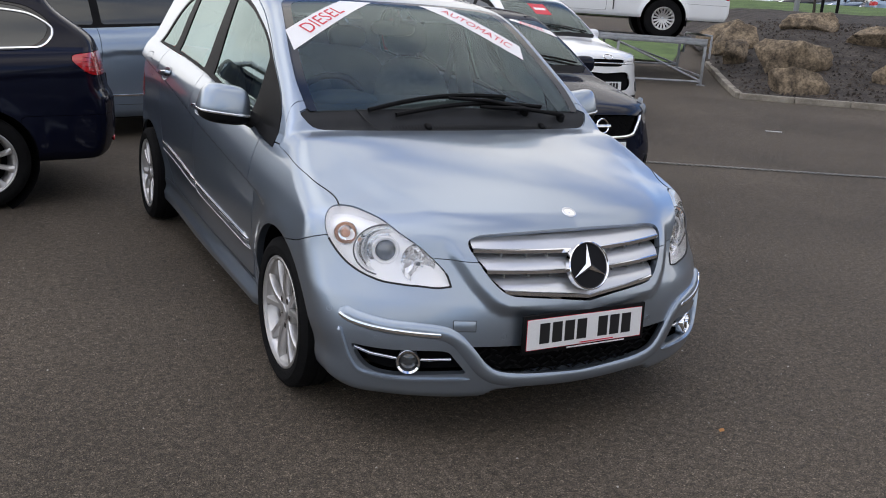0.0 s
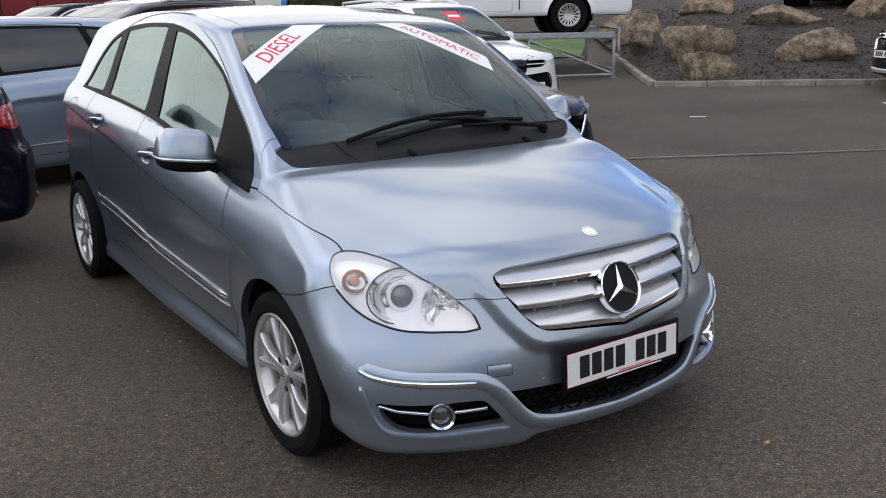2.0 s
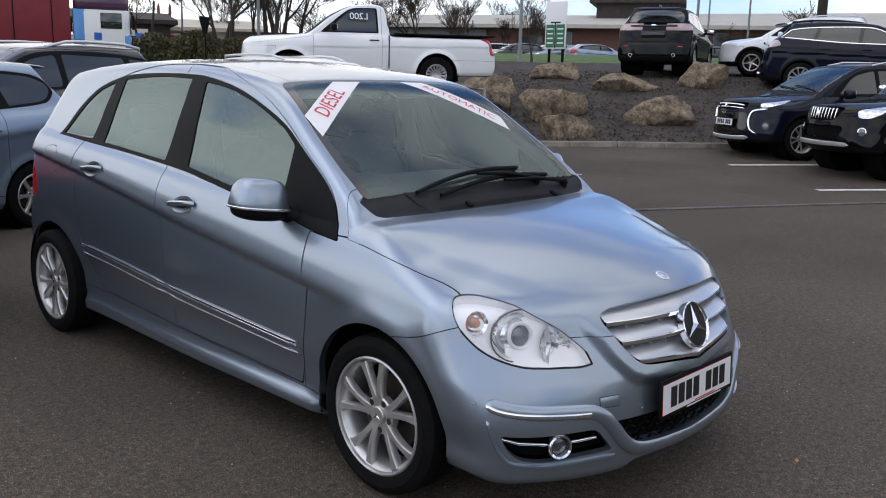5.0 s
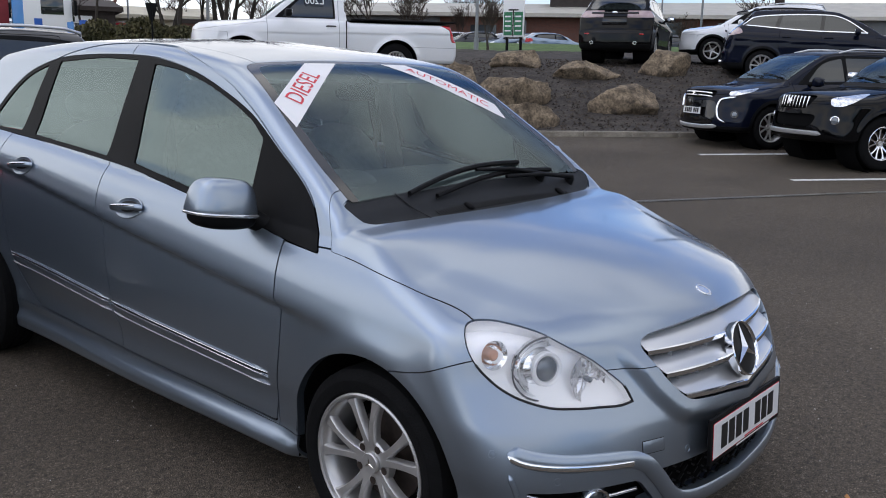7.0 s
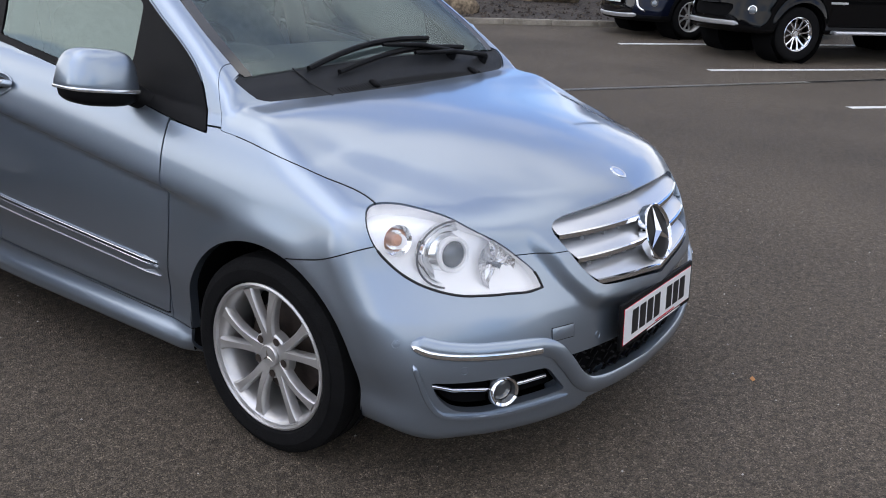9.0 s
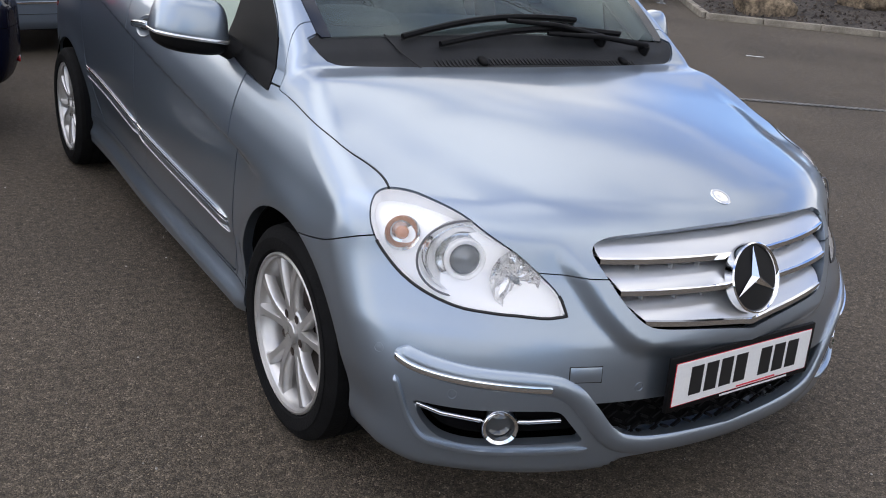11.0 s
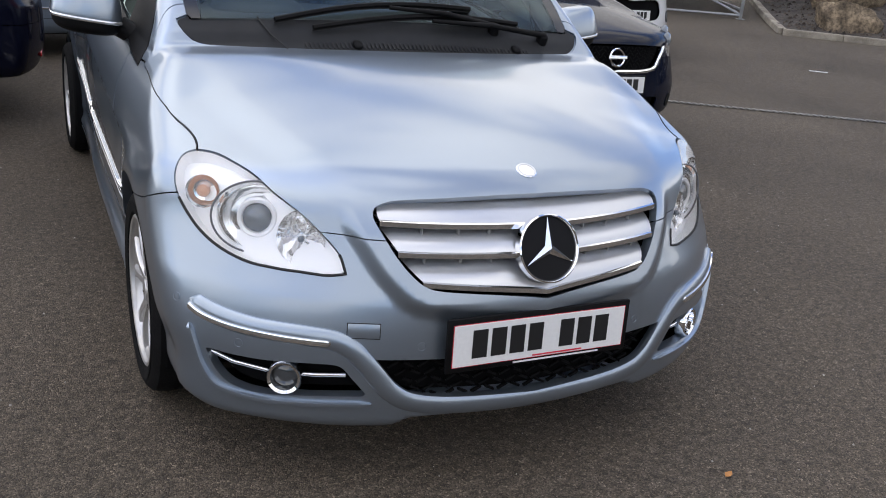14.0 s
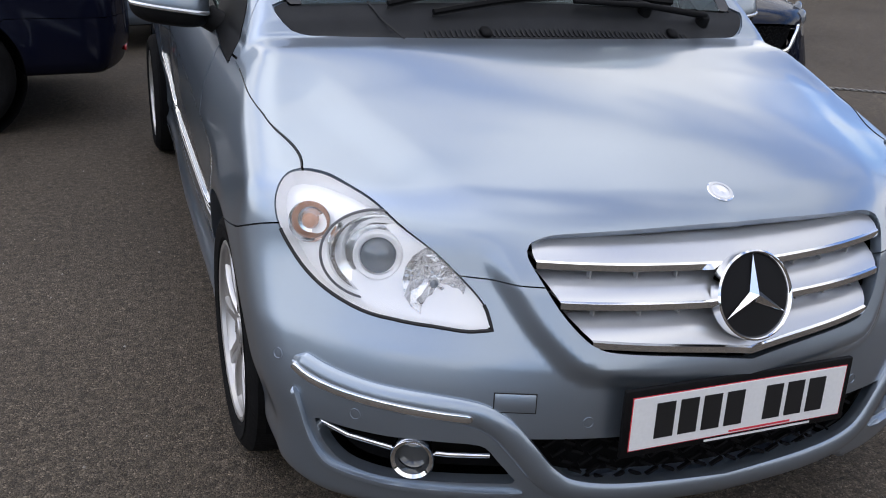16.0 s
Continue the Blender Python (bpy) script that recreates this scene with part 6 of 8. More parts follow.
def navy_estate():
    body = std_body(-0.95, 3.76, 2.7, 0.90, 1.48, 0.78, 0.98, 0.3, 1.15, 3.5, hub=0.32, arch=0.36, floor=0.30, belt=(0.95, 0.035), crease=(0.74, 0.05), rake=0.42, plan_rear=(0.30, 3.0))
    s = dict(nose=-0.95, tail=3.76, screen=(0.4, 0.66, 1.17, 0.55), hood_z=0.66, rear_plate=(3.74, 0.78), wheel=(0.315, 0.215, 0.205, "single", 10), handle_z=0.86, rear_seam=0.62, res=(160, 40, 60), rails=3.3,
             band=[(0.55, 0.965, 1), (1.0, 1.25), (1.4, 1.365), (2.4, 1.37), (3.05, 1.33), (3.22, 1.20), (3.1, 1.06), (2.4, 1.03)], band_mat=GLOSS_BLACK,
             windows=[[(0.62, 0.985, 1), (1.05, 1.245), (1.5, 1.35, 1), (1.52, 1.01, 1)], [(1.6, 1.015, 1), (1.58, 1.352, 1), (2.35, 1.352, 1), (2.45, 1.045, 1)], [(2.53, 1.05, 1), (2.44, 1.35, 1), (3.02, 1.318), (3.19, 1.20), (3.08, 1.075)]],
             sides=[("tail_lamp", [(3.30, 0.985), (3.32, 1.025), (3.5, 1.04), (3.95, 1.03, 1), (3.95, 0.895, 1), (3.62, 0.88), (3.42, 0.895)], RED_LENS, True)],
             rear=[("rear_window", [(0.0, 1.05), (0.5, 1.05), (0.55, 1.1), (0.48, 1.36), (0.0, 1.38), (-0.2, 1.38), (-0.2, 1.05)], GLASS_DARK)], doors=(0.42, 1.55, 2.42))
    car = build_car("estate_car", "dark navy estate car with red tail lamps and alloy wheels", NAVY, body, s)
    chrome_surround(car, body, s["band"], 0.016)
    for sg in (-1, 1):
        for dz in (-0.045, -0.015, 0.015, 0.045):
            pts = [(sg * 0.86, 3.36, 0.96 + dz), (sg * 0.84, 3.5, 0.96 + dz), (sg * 0.76, 3.62, 0.96 + dz * 0.9), (sg * 0.62, 3.68, 0.96 + dz * 0.8)]
            part("lamp_rib", strip_on(body, pts, 0.007, 0.004), RED_LENS, car)
        part("reflector", blob(0.07, 0.01, 0.02, 3), RED_LENS, car, m=facing(onto(body, (sg * 0.62, 3.7, 0.40)), (sg * 0.3, 0.95, 0)) @ pose(0, 0, 0, -90, 0, 0))
    return car


def silver_mpv():
    body = std_body(-0.93, 3.55, 2.7, 0.90, 1.60, 0.84, 1.05, 0.12, 0.95, 3.3, hub=0.31, arch=0.35, belt=(0.98, 0.05), crease=(0.75, 0.06), rake=0.45)
    s = dict(nose=-0.93, tail=3.55, screen=(0.18, 0.68, 0.97, 0.56), hood_z=0.70, rear_plate=(3.53, 0.80), wheel=(0.31, 0.205, 0.2, "single", 7), handle_mat=SILVER_BLUE, handle_z=0.95,
             band=[(0.35, 1.03, 1), (0.85, 1.38), (1.2, 1.49), (2.2, 1.50), (2.86, 1.45), (3.04, 1.37), (3.06, 1.27), (2.94, 1.18), (2.4, 1.13), (1.4, 1.07)],
             windows=[[(0.68, 1.08, 1), (0.95, 1.36), (1.42, 1.475, 1), (1.44, 1.10, 1)], [(1.52, 1.105, 1), (1.50, 1.48, 1), (2.36, 1.48, 1), (2.46, 1.15, 1)], [(2.54, 1.16, 1), (2.44, 1.465, 1), (2.83, 1.43), (3.0, 1.36), (3.02, 1.28), (2.92, 1.20)]],
             sides=[("tail_lamp", [(3.28, 0.95), (3.32, 1.2), (3.7, 1.2, 1), (3.7, 0.85, 1)], RED_LENS, True)],
             rear=[("rear_window", [(0.0, 1.12), (0.5, 1.12), (0.56, 1.18), (0.5, 1.46), (0.0, 1.5), (-0.2, 1.5), (-0.2, 1.12)], GLASS_DARK)], doors=(0.36, 1.46, 2.42))
    car = build_car("people_carrier", "silver-blue people carrier with dark tinted side windows", SILVER_BLUE, body, s)
    part("roof_spoiler", blob(0.56, 0.13, 0.02, 3), SILVER_BLUE, car, m=Matrix.Translation((0, 3.10, 1.525)) @ pose(0, 0, 0, -8, 0, 0))
    part("side_strip", strip_on(body, [(0.89, 0.5, 0.42), (0.89, 1.4, 0.43), (0.89, 2.25, 0.44)], 0.02, 0.008), CHROME, car)
    return car


def grey_crossover(paint=None, label="dark grey crossover with silver roof rails"):
    body = std_body(-0.9, 3.45, 2.63, 0.90, 1.60, 0.90, 1.06, 0.2, 0.98, 3.15, hub=0.34, arch=0.38, floor=0.24, belt=(1.0, 0.05), crease=(0.78, 0.06), rake=0.6)
    s = dict(nose=-0.9, tail=3.45, screen=(0.26, 0.68, 1.0, 0.55), hood_z=0.78, rear_plate=(3.44, 0.85), wheel=(0.34, 0.225, 0.215, "single", 5), clad=0.36, rails=3.05, res=(90, 28, 36),
             band=[(0.42, 1.05, 1), (0.9, 1.38), (1.25, 1.48), (2.1, 1.49), (2.85, 1.40), (3.05, 1.22, 1), (1.5, 1.09)],
             windows=[[(0.72, 1.09, 1), (0.98, 1.36), (1.40, 1.46, 1), (1.40, 1.11, 1)], [(1.48, 1.115, 1), (1.48, 1.46, 1), (2.35, 1.44, 1), (2.45, 1.17, 1)], [(2.53, 1.19, 1), (2.44, 1.43, 1), (2.8, 1.385), (2.96, 1.24, 1)]],
             sides=[("tail_lamp", [(3.2, 0.95), (3.2, 1.1), (3.6, 1.1, 1), (3.6, 0.9, 1)], RED_LENS, True)],
             rear=[("rear_window", [(0.0, 1.12), (0.5, 1.12), (0.45, 1.4), (0.0, 1.43), (-0.2, 1.43), (-0.2, 1.12)], GLASS_DARK)], doors=(0.38, 1.44, 2.35))
    return build_car("crossover_car", label, paint or GREY_DARK, body, s)


def big_suv(paint, label, name="sport_utility_car"):
    """Large SUV seen from behind."""
    body = std_body(-0.95, 3.85, 2.85, 0.96, 1.72, 1.0, 1.16, 0.3, 1.15, 3.55, hub=0.37, arch=0.41, floor=0.28, belt=(1.10, 0.04), crease=(0.85, 0.04), rake=0.62, plan_rear=(0.25, 3.4))
    s = dict(nose=-0.95, tail=3.85, screen=(0.4, 0.74, 1.17, 0.60), hood_z=0.86, wheel=(0.375, 0.255, 0.245, "single", 10), clad=0.44, rear_seam=0.80, rear_bumper_mat=paint, handle_z=1.05, res=(110, 34, 46),
             band=[(0.6, 1.14, 1), (1.05, 1.46), (1.4, 1.585), (2.4, 1.60), (3.1, 1.53), (3.35, 1.33, 1), (2.0, 1.19)], band_mat=GLOSS_BLACK,
             windows=[[(0.72, 1.165, 1), (1.1, 1.45), (1.52, 1.568, 1), (1.55, 1.19, 1)], [(1.63, 1.195, 1), (1.6, 1.57, 1), (2.45, 1.575, 1), (2.55, 1.245, 1)], [(2.63, 1.25, 1), (2.54, 1.57, 1), (3.08, 1.51), (3.3, 1.34, 1)]],
             rear=[("rear_window", [(0.0, 1.30), (0.55, 1.30), (0.70, 1.33), (0.60, 1.58), (0.0, 1.63), (-0.2, 1.63), (-0.2, 1.30)], GLASS_DARK)],
             sides=[("tail_lamp", [(3.35, 1.14), (3.42, 1.27), (4.1, 1.25, 1), (4.1, 1.10, 1), (3.6, 1.09)], TAIL_CLEAR, True)], doors=(0.42, 1.58, 2.5))
    car = build_car(name, label, paint, body, s)
    chrome_surround(car, body, s["band"], 0.026)
    part("tailgate_bar", box((1.2, 0.02, 0.05), (0, 3.755, 1.20), bevel=0.008), GLOSS_BLACK, car)
    part("rear_recess", box((0.62, 0.02, 0.16), (0, 3.785, 0.98), bevel=0.01), GLOSS_BLACK, car)
    part("emblem", blob(0.07, 0.012, 0.03, 2), CHROME, car, m=Matrix.Translation((0, 3.775, 1.21)))
    part("roof_spoiler", blob(0.62, 0.14, 0.025, 3), paint, car, m=Matrix.Translation((0, 3.42, 1.655)) @ pose(0, 0, 0, -10, 0, 0))
    part("roof_aerial", blob(0.03, 0.08, 0.04, 2), GLOSS_BLACK, car, m=Matrix.Translation((0, 3.1, 1.73)))
    for sg in (-1, 1):
        part("exhaust_tip", lathe([(0.0, 0.04), (0.06, 0.045), (0.06, 0.038), (0.0, 0.036)], 24, "y"), CHROME, car, m=Matrix.Translation((sg * 0.55, 3.80, 0.46)))
        part("reflector", box((0.16, 0.01, 0.03), (sg * 0.68, 3.78, 0.68), bevel=0.004), RED_LENS, car)
    return car


TAIL_CLEAR = material("smoked_tail_lens", (0.35, 0.25, 0.26), rough=0.1, coat=1.0, vary=0.2)


def front_suv():
    body = std_body(-0.98, 3.70, 2.67, 0.90, 1.68, 0.97, 1.10, 0.25, 1.08, 3.45, hub=0.355, arch=0.40, floor=0.26, belt=(1.04, 0.03), crease=(0.82, 0.05), rake=0.45, plan=(0.42, 2.6))
    s = dict(nose=-0.98, tail=3.70, screen=(0.33, 0.70, 1.1, 0.58), screen_glass=SCREEN_GLASS, hood_z=0.86, front_plate=(-1.0, 0.60), wheel=(0.355, 0.24, 0.225, "twin", 5), clad=0.36, rails=3.3, res=(120, 44, 56), handle_z=0.98,
             band=[(0.5, 1.07, 1), (0.95, 1.42), (1.3, 1.55), (2.3, 1.56), (3.1, 1.49), (3.25, 1.22, 1), (1.5, 1.10)],
             windows=[[(0.72, 1.12, 1), (1.02, 1.41), (1.45, 1.53, 1), (1.47, 1.13, 1)], [(1.55, 1.135, 1), (1.53, 1.53, 1), (2.35, 1.53, 1), (2.45, 1.17, 1)], [(2.53, 1.18, 1), (2.45, 1.525, 1), (3.0, 1.47), (3.15, 1.24, 1)]],
             front=[("grille", [(0.0, 0.95), (0.42, 0.945), (0.46, 0.91), (0.40, 0.84), (0.0, 0.82), (-0.2, 0.82), (-0.2, 0.95)], DARK_VOID),
                    ("lower_grille", [(0.0, 0.76), (0.44, 0.77), (0.50, 0.58), (0.44, 0.40), (0.0, 0.38), (-0.2, 0.38), (-0.2, 0.76)], GLOSS_BLACK)],
             slant=[("headlamp", [(0.38, 1.0), (0.2, 0.965), (0.04, 0.935), (0.05, 0.875), (0.18, 0.88), (0.36, 0.935)], LAMP_FACE, True)], doors=(0.4, 1.5, 2.42))
    car = build_car("sport_utility_car", "dark blue SUV with chrome-barred front, parked beside the kerb", BLUE_BLACK, body, s)
    for z in (0.86, 0.925):
        part("grille_bar", strip_on(body, [(x, -0.95, z) for x in (-0.44, -0.2, 0.0, 0.2, 0.44)], 0.026, 0.02), CHROME, car)
    for sg in (-1, 1):
        pts = [(sg * x, float(body_front(body, x, z)), z) for x, z in ((0.74, 0.85), (0.56, 0.80), (0.52, 0.66), (0.57, 0.50), (0.68, 0.42))]
        part("chrome_blade", strip_on(body, pts, 0.04, 0.025), CHROME, car)
        q = onto(body, (sg * 0.72, -0.62, 0.55))
        fl = part("fog_lamp", lathe([(-0.01, 0.07), (0.004, 0.065), (0.006, 0.05), (0.0, 0.0)], 28, "z"), GLOSS_BLACK, car, m=facing(q, body.normal(q[None])[0]))
        part("lens", lathe([(0.006, 0.04), (0.012, 0.02), (0.013, 0.0)], 24, "z"), LENS, fl)
    part("skid_plate", strip_on(body, [(x, -0.97, 0.335) for x in (-0.62, -0.3, 0.0, 0.3, 0.62)], 0.07, 0.02), SILVER, car, "silver skid plate")
    em = part("emblem", lathe([(0.0, 0.05), (0.008, 0.0)], 3, "z"), CHROME, car, m=facing((0, -0.99, 0.90), (0, -0.95, 0.3)))
    return car


def pickup_body(nose, tail, wb, half, h, bed_z, cab_end, hub, floor):
    top = [(nose - 0.1, 0.93), (nose + 0.08, 1.02), (nose + 0.25, 1.08), (0.05, 1.14), (0.36, 1.165), (0.44, 1.21), (0.82, 1.50), (1.18, h - 0.10), (1.3, h - 0.055), (1.6, h - 0.005), (cab_end - 0.35, h), (cab_end - 0.06, h - 0.04), (cab_end, h - 0.1), (cab_end + 0.10, bed_z + 0.02), (cab_end + 0.16, bed_z), (tail - 0.1, bed_z), (tail + 0.2, bed_z - 0.02)]
    return std_body(nose, tail, wb, half, h, 1.0, 1.16, 0.36, 1.18, cab_end, floor=floor, hub=hub, arch=0.44, belt=(1.12, 0.015), crease=(0.88, 0.02), rake=0.10, flare=0.035, top=top, plan=(0.38, 2.8), plan_rear=(0.05, 4.0), soft=0.06)


def white_pickup():
    """White single-cab pickup."""
    cab = 1.95
    body = pickup_body(-0.92, 4.30, 3.0, 0.90, 1.79, 1.17, cab, 0.375, 0.36)
    s = dict(nose=-0.92, tail=4.30, screen=(0.46, 0.72, 1.19, 0.60), screen_glass=SCREEN_GLASS, hood_z=0.9, wheel=(0.375, 0.215, 0.235, "single", 16), rim_mat=ALLOY, handle_z=1.05, res=(150, 36, 48), spine=0.75, category="pickup truck", handle_mat=BLACK_PLASTIC,
             mirror=(1.02, 0.86, 1.26), mirror_mat=BLACK_PLASTIC,
             band=[(0.62, 1.175, 1), (1.02, 1.50), (1.28, 1.655), (1.78, 1.68, 1), (1.80, 1.18, 1)],
             windows=[[(0.78, 1.20, 1), (1.08, 1.49), (1.30, 1.632), (1.745, 1.655, 1), (1.765, 1.205, 1)]],
             sides=[("tail_lamp", [(4.16, 0.80), (4.10, 1.02), (3.96, 1.12), (4.45, 1.12, 1), (4.45, 0.80, 1)], RED_LENS, True)], doors=(0.48, 1.86), sill=0.46)
    car = build_car("pickup_truck", "white single-cab pickup with steel wheels on a metal ramp", WHITE_PAINT, body, s)
    part("load_bed_liner", box((1.56, 2.1, 0.02), (0, 3.17, 1.176)), BLACK_PLASTIC, car)
    for sg in (-1, 1):
        part("bed_rail", box((0.05, 2.15, 0.03), (sg * 0.80, 3.18, 1.185), bevel=0.01), BLACK_PLASTIC, car)
        part("mud_flap", box((0.22, 0.012, 0.34), (sg * 0.78, 3.46, 0.42), bevel=0.004), RUBBER, car)
        part("cab_gap", box((0.03, 0.022, 0.66), (sg * 0.885, 2.0, 0.82)), SEAL, car)
    part("tailgate_cap", box((1.5, 0.05, 0.03), (0, 4.24, 1.185), bevel=0.01), BLACK_PLASTIC, car)
    sticker_words(car, "L200", Matrix.Translation((0.772, 1.40, 1.50)) @ pose(0, 0, 0, 72, 0, 90) @ Matrix.Diagonal((-1, 1, 1, 1)), 0.19, TAPE)
    return car


def black_pickup():
    """Black double-cab pickup with side steps."""
    cab = 2.6
    body = pickup_body(-0.95, 4.25, 3.0, 0.91, 1.78, 1.17, cab, 0.385, 0.38)
    s = dict(nose=-0.95, tail=4.25, screen=(0.46, 0.72, 1.19, 0.60), screen_glass=SCREEN_GLASS, hood_z=0.94, wheel=(0.385, 0.235, 0.25, "twin", 6), rim_mat=CHROME, handle_z=1.06, handle_mat=CHROME, mirror_mat=CHROME, mirror=(1.04, 0.86, 1.30), res=(150, 44, 56), spine=0.75,
             category="pickup truck", sill=0.5,
             band=[(0.62, 1.175, 1), (1.02, 1.50), (1.28, 1.65), (2.3, 1.67), (2.45, 1.60), (2.46, 1.19, 1)],
             windows=[[(0.78, 1.20, 1), (1.08, 1.49), (1.30, 1.625), (1.56, 1.635, 1), (1.58, 1.205, 1)], [(1.66, 1.205, 1), (1.64, 1.635, 1), (2.3, 1.63, 1), (2.41, 1.21, 1)]],
             front=[("grille", [(0.0, 1.04), (0.34, 1.035), (0.40, 1.0), (0.30, 0.86), (0.0, 0.84), (-0.2, 0.84), (-0.2, 1.04)], DARK_VOID),
                    ("lower_grille", [(0.0, 0.76), (0.46, 0.76), (0.40, 0.60), (0.0, 0.59), (-0.2, 0.59), (-0.2, 0.76)], DARK_VOID)],
             slant=[("headlamp", [(0.42, 1.08), (0.22, 1.05), (0.02, 1.0), (0.05, 0.90), (0.2, 0.90), (0.36, 0.98)], LAMP_FACE, True)], doors=(0.5, 1.62, 2.5))
    car = build_car("pickup_truck", "black double-cab pickup with chrome mirrors and silver side steps", BLACK_PAINT, body, s)
    for k in range(-4, 5):
        part("grille_bar", box((0.022, 0.03, 0.17), (k * 0.075, float(body_front(body, abs(k * 0.075), 0.94)) + 0.008, 0.94), Euler((-0.2, 0, 0)).to_matrix(), bevel=0.006), CHROME, car)
    for sg in (-1, 1):
        q = onto(body, (sg * 0.72, -0.70, 0.70))
        fl = part("fog_lamp", lathe([(-0.01, 0.065), (0.01, 0.062), (0.012, 0.05), (0.002, 0.045)], 28, "z"), CHROME, car, m=facing(q, body.normal(q[None])[0]))
        part("lens", lathe([(0.006, 0.045), (0.012, 0.02), (0.013, 0.0)], 24, "z"), LENS, fl)
        part("side_step", box((0.14, 1.9, 0.05), (sg * 0.95, 1.5, 0.42), bevel=0.02), SILVER, car, "silver side step")
        part("step_bracket", box((0.2, 0.05, 0.04), (sg * 0.84, 0.9, 0.42)), BLACK_PLASTIC, car)
        part("name_badge", box((0.004, 0.30, 0.03), (sg * 0.917, 0.62, 0.83), bevel=0.001, seg=1), SILVER, car)
    part("skid_bar", strip_on(body, [(x, -0.95, 0.50) for x in (-0.7, -0.35, 0.0, 0.35, 0.7)], 0.07, 0.03), SILVER, car, "silver bumper bar")
    part("emblem", lathe([(0.0, 0.06), (0.008, 0.0)], 3, "z"), CHROME, car, m=facing((0, -0.965, 0.95), (0, -0.95, 0.2)))
    part("bed_cover", box((1.56, 1.5, 0.02), (0, 3.46, 1.178)), BLACK_PLASTIC, car)
    return car


def far_hatch(paint, label):
    body = std_body(-0.85, 3.45, 2.62, 0.88, 1.47, 0.78, 0.97, 0.15, 0.98, 3.0, hub=0.31, belt=(0.93, 0.05), rake=0.6)
    s = dict(nose=-0.85, tail=3.45, screen=(0.22, 0.66, 1.0, 0.54), hood_z=0.66, res=(60, 18, 24), wheel=(0.31, 0.2, 0.2, "single", 5),
             band=[(0.42, 0.97, 1), (0.9, 1.27), (1.2, 1.36), (2.1, 1.37), (2.8, 1.27), (2.95, 1.13, 1), (1.5, 1.03)],
             windows=[[(0.70, 1.02, 1), (0.96, 1.25), (1.38, 1.34, 1), (1.38, 1.04, 1)], [(1.46, 1.045, 1), (1.46, 1.34, 1), (2.6, 1.28, 1), (2.75, 1.13, 1)]],
             slant=[("headlamp", [(0.40, 0.82), (0.2, 0.78), (0.02, 0.70), (0.05, 0.62), (0.25, 0.64)], LAMP_WHITE, True)],
             sides=[("tail_lamp", [(3.1, 0.85), (3.1, 1.05), (3.6, 1.05, 1), (3.6, 0.8, 1)], RED_LENS, True)],
             rear=[("rear_window", [(0.0, 1.08), (0.5, 1.08), (0.42, 1.3), (0.0, 1.32), (-0.2, 1.32), (-0.2, 1.08)], GLASS_DARK)], doors=(0.36, 1.42, 2.3))
    return build_car("hatchback_car", label, paint, body, s)


def on_ground(car, x, y, yaw, size=1.0):
    return set_at(car, x, y, float(ground_z(x, y)), yaw, size)


on_ground(small_hatch(), 2.57, 3.31, 0)
on_ground(white_crossover(), 5.6, 7.25, 2.3)
on_ground(navy_estate(), -4.68, 3.52, -78.2)
on_ground(silver_mpv(), -2.39, 6.42, -72.5)
on_ground(grey_crossover(), 0.1, 9.35, -73, 1.13)
on_ground(front_suv(), 12.8, 4.62, -121.8)
on_ground(black_pickup(), 11.59, 2.5, -125.8)
set_at(white_pickup(), 8.28, 13.1, 1.12, -121.7)


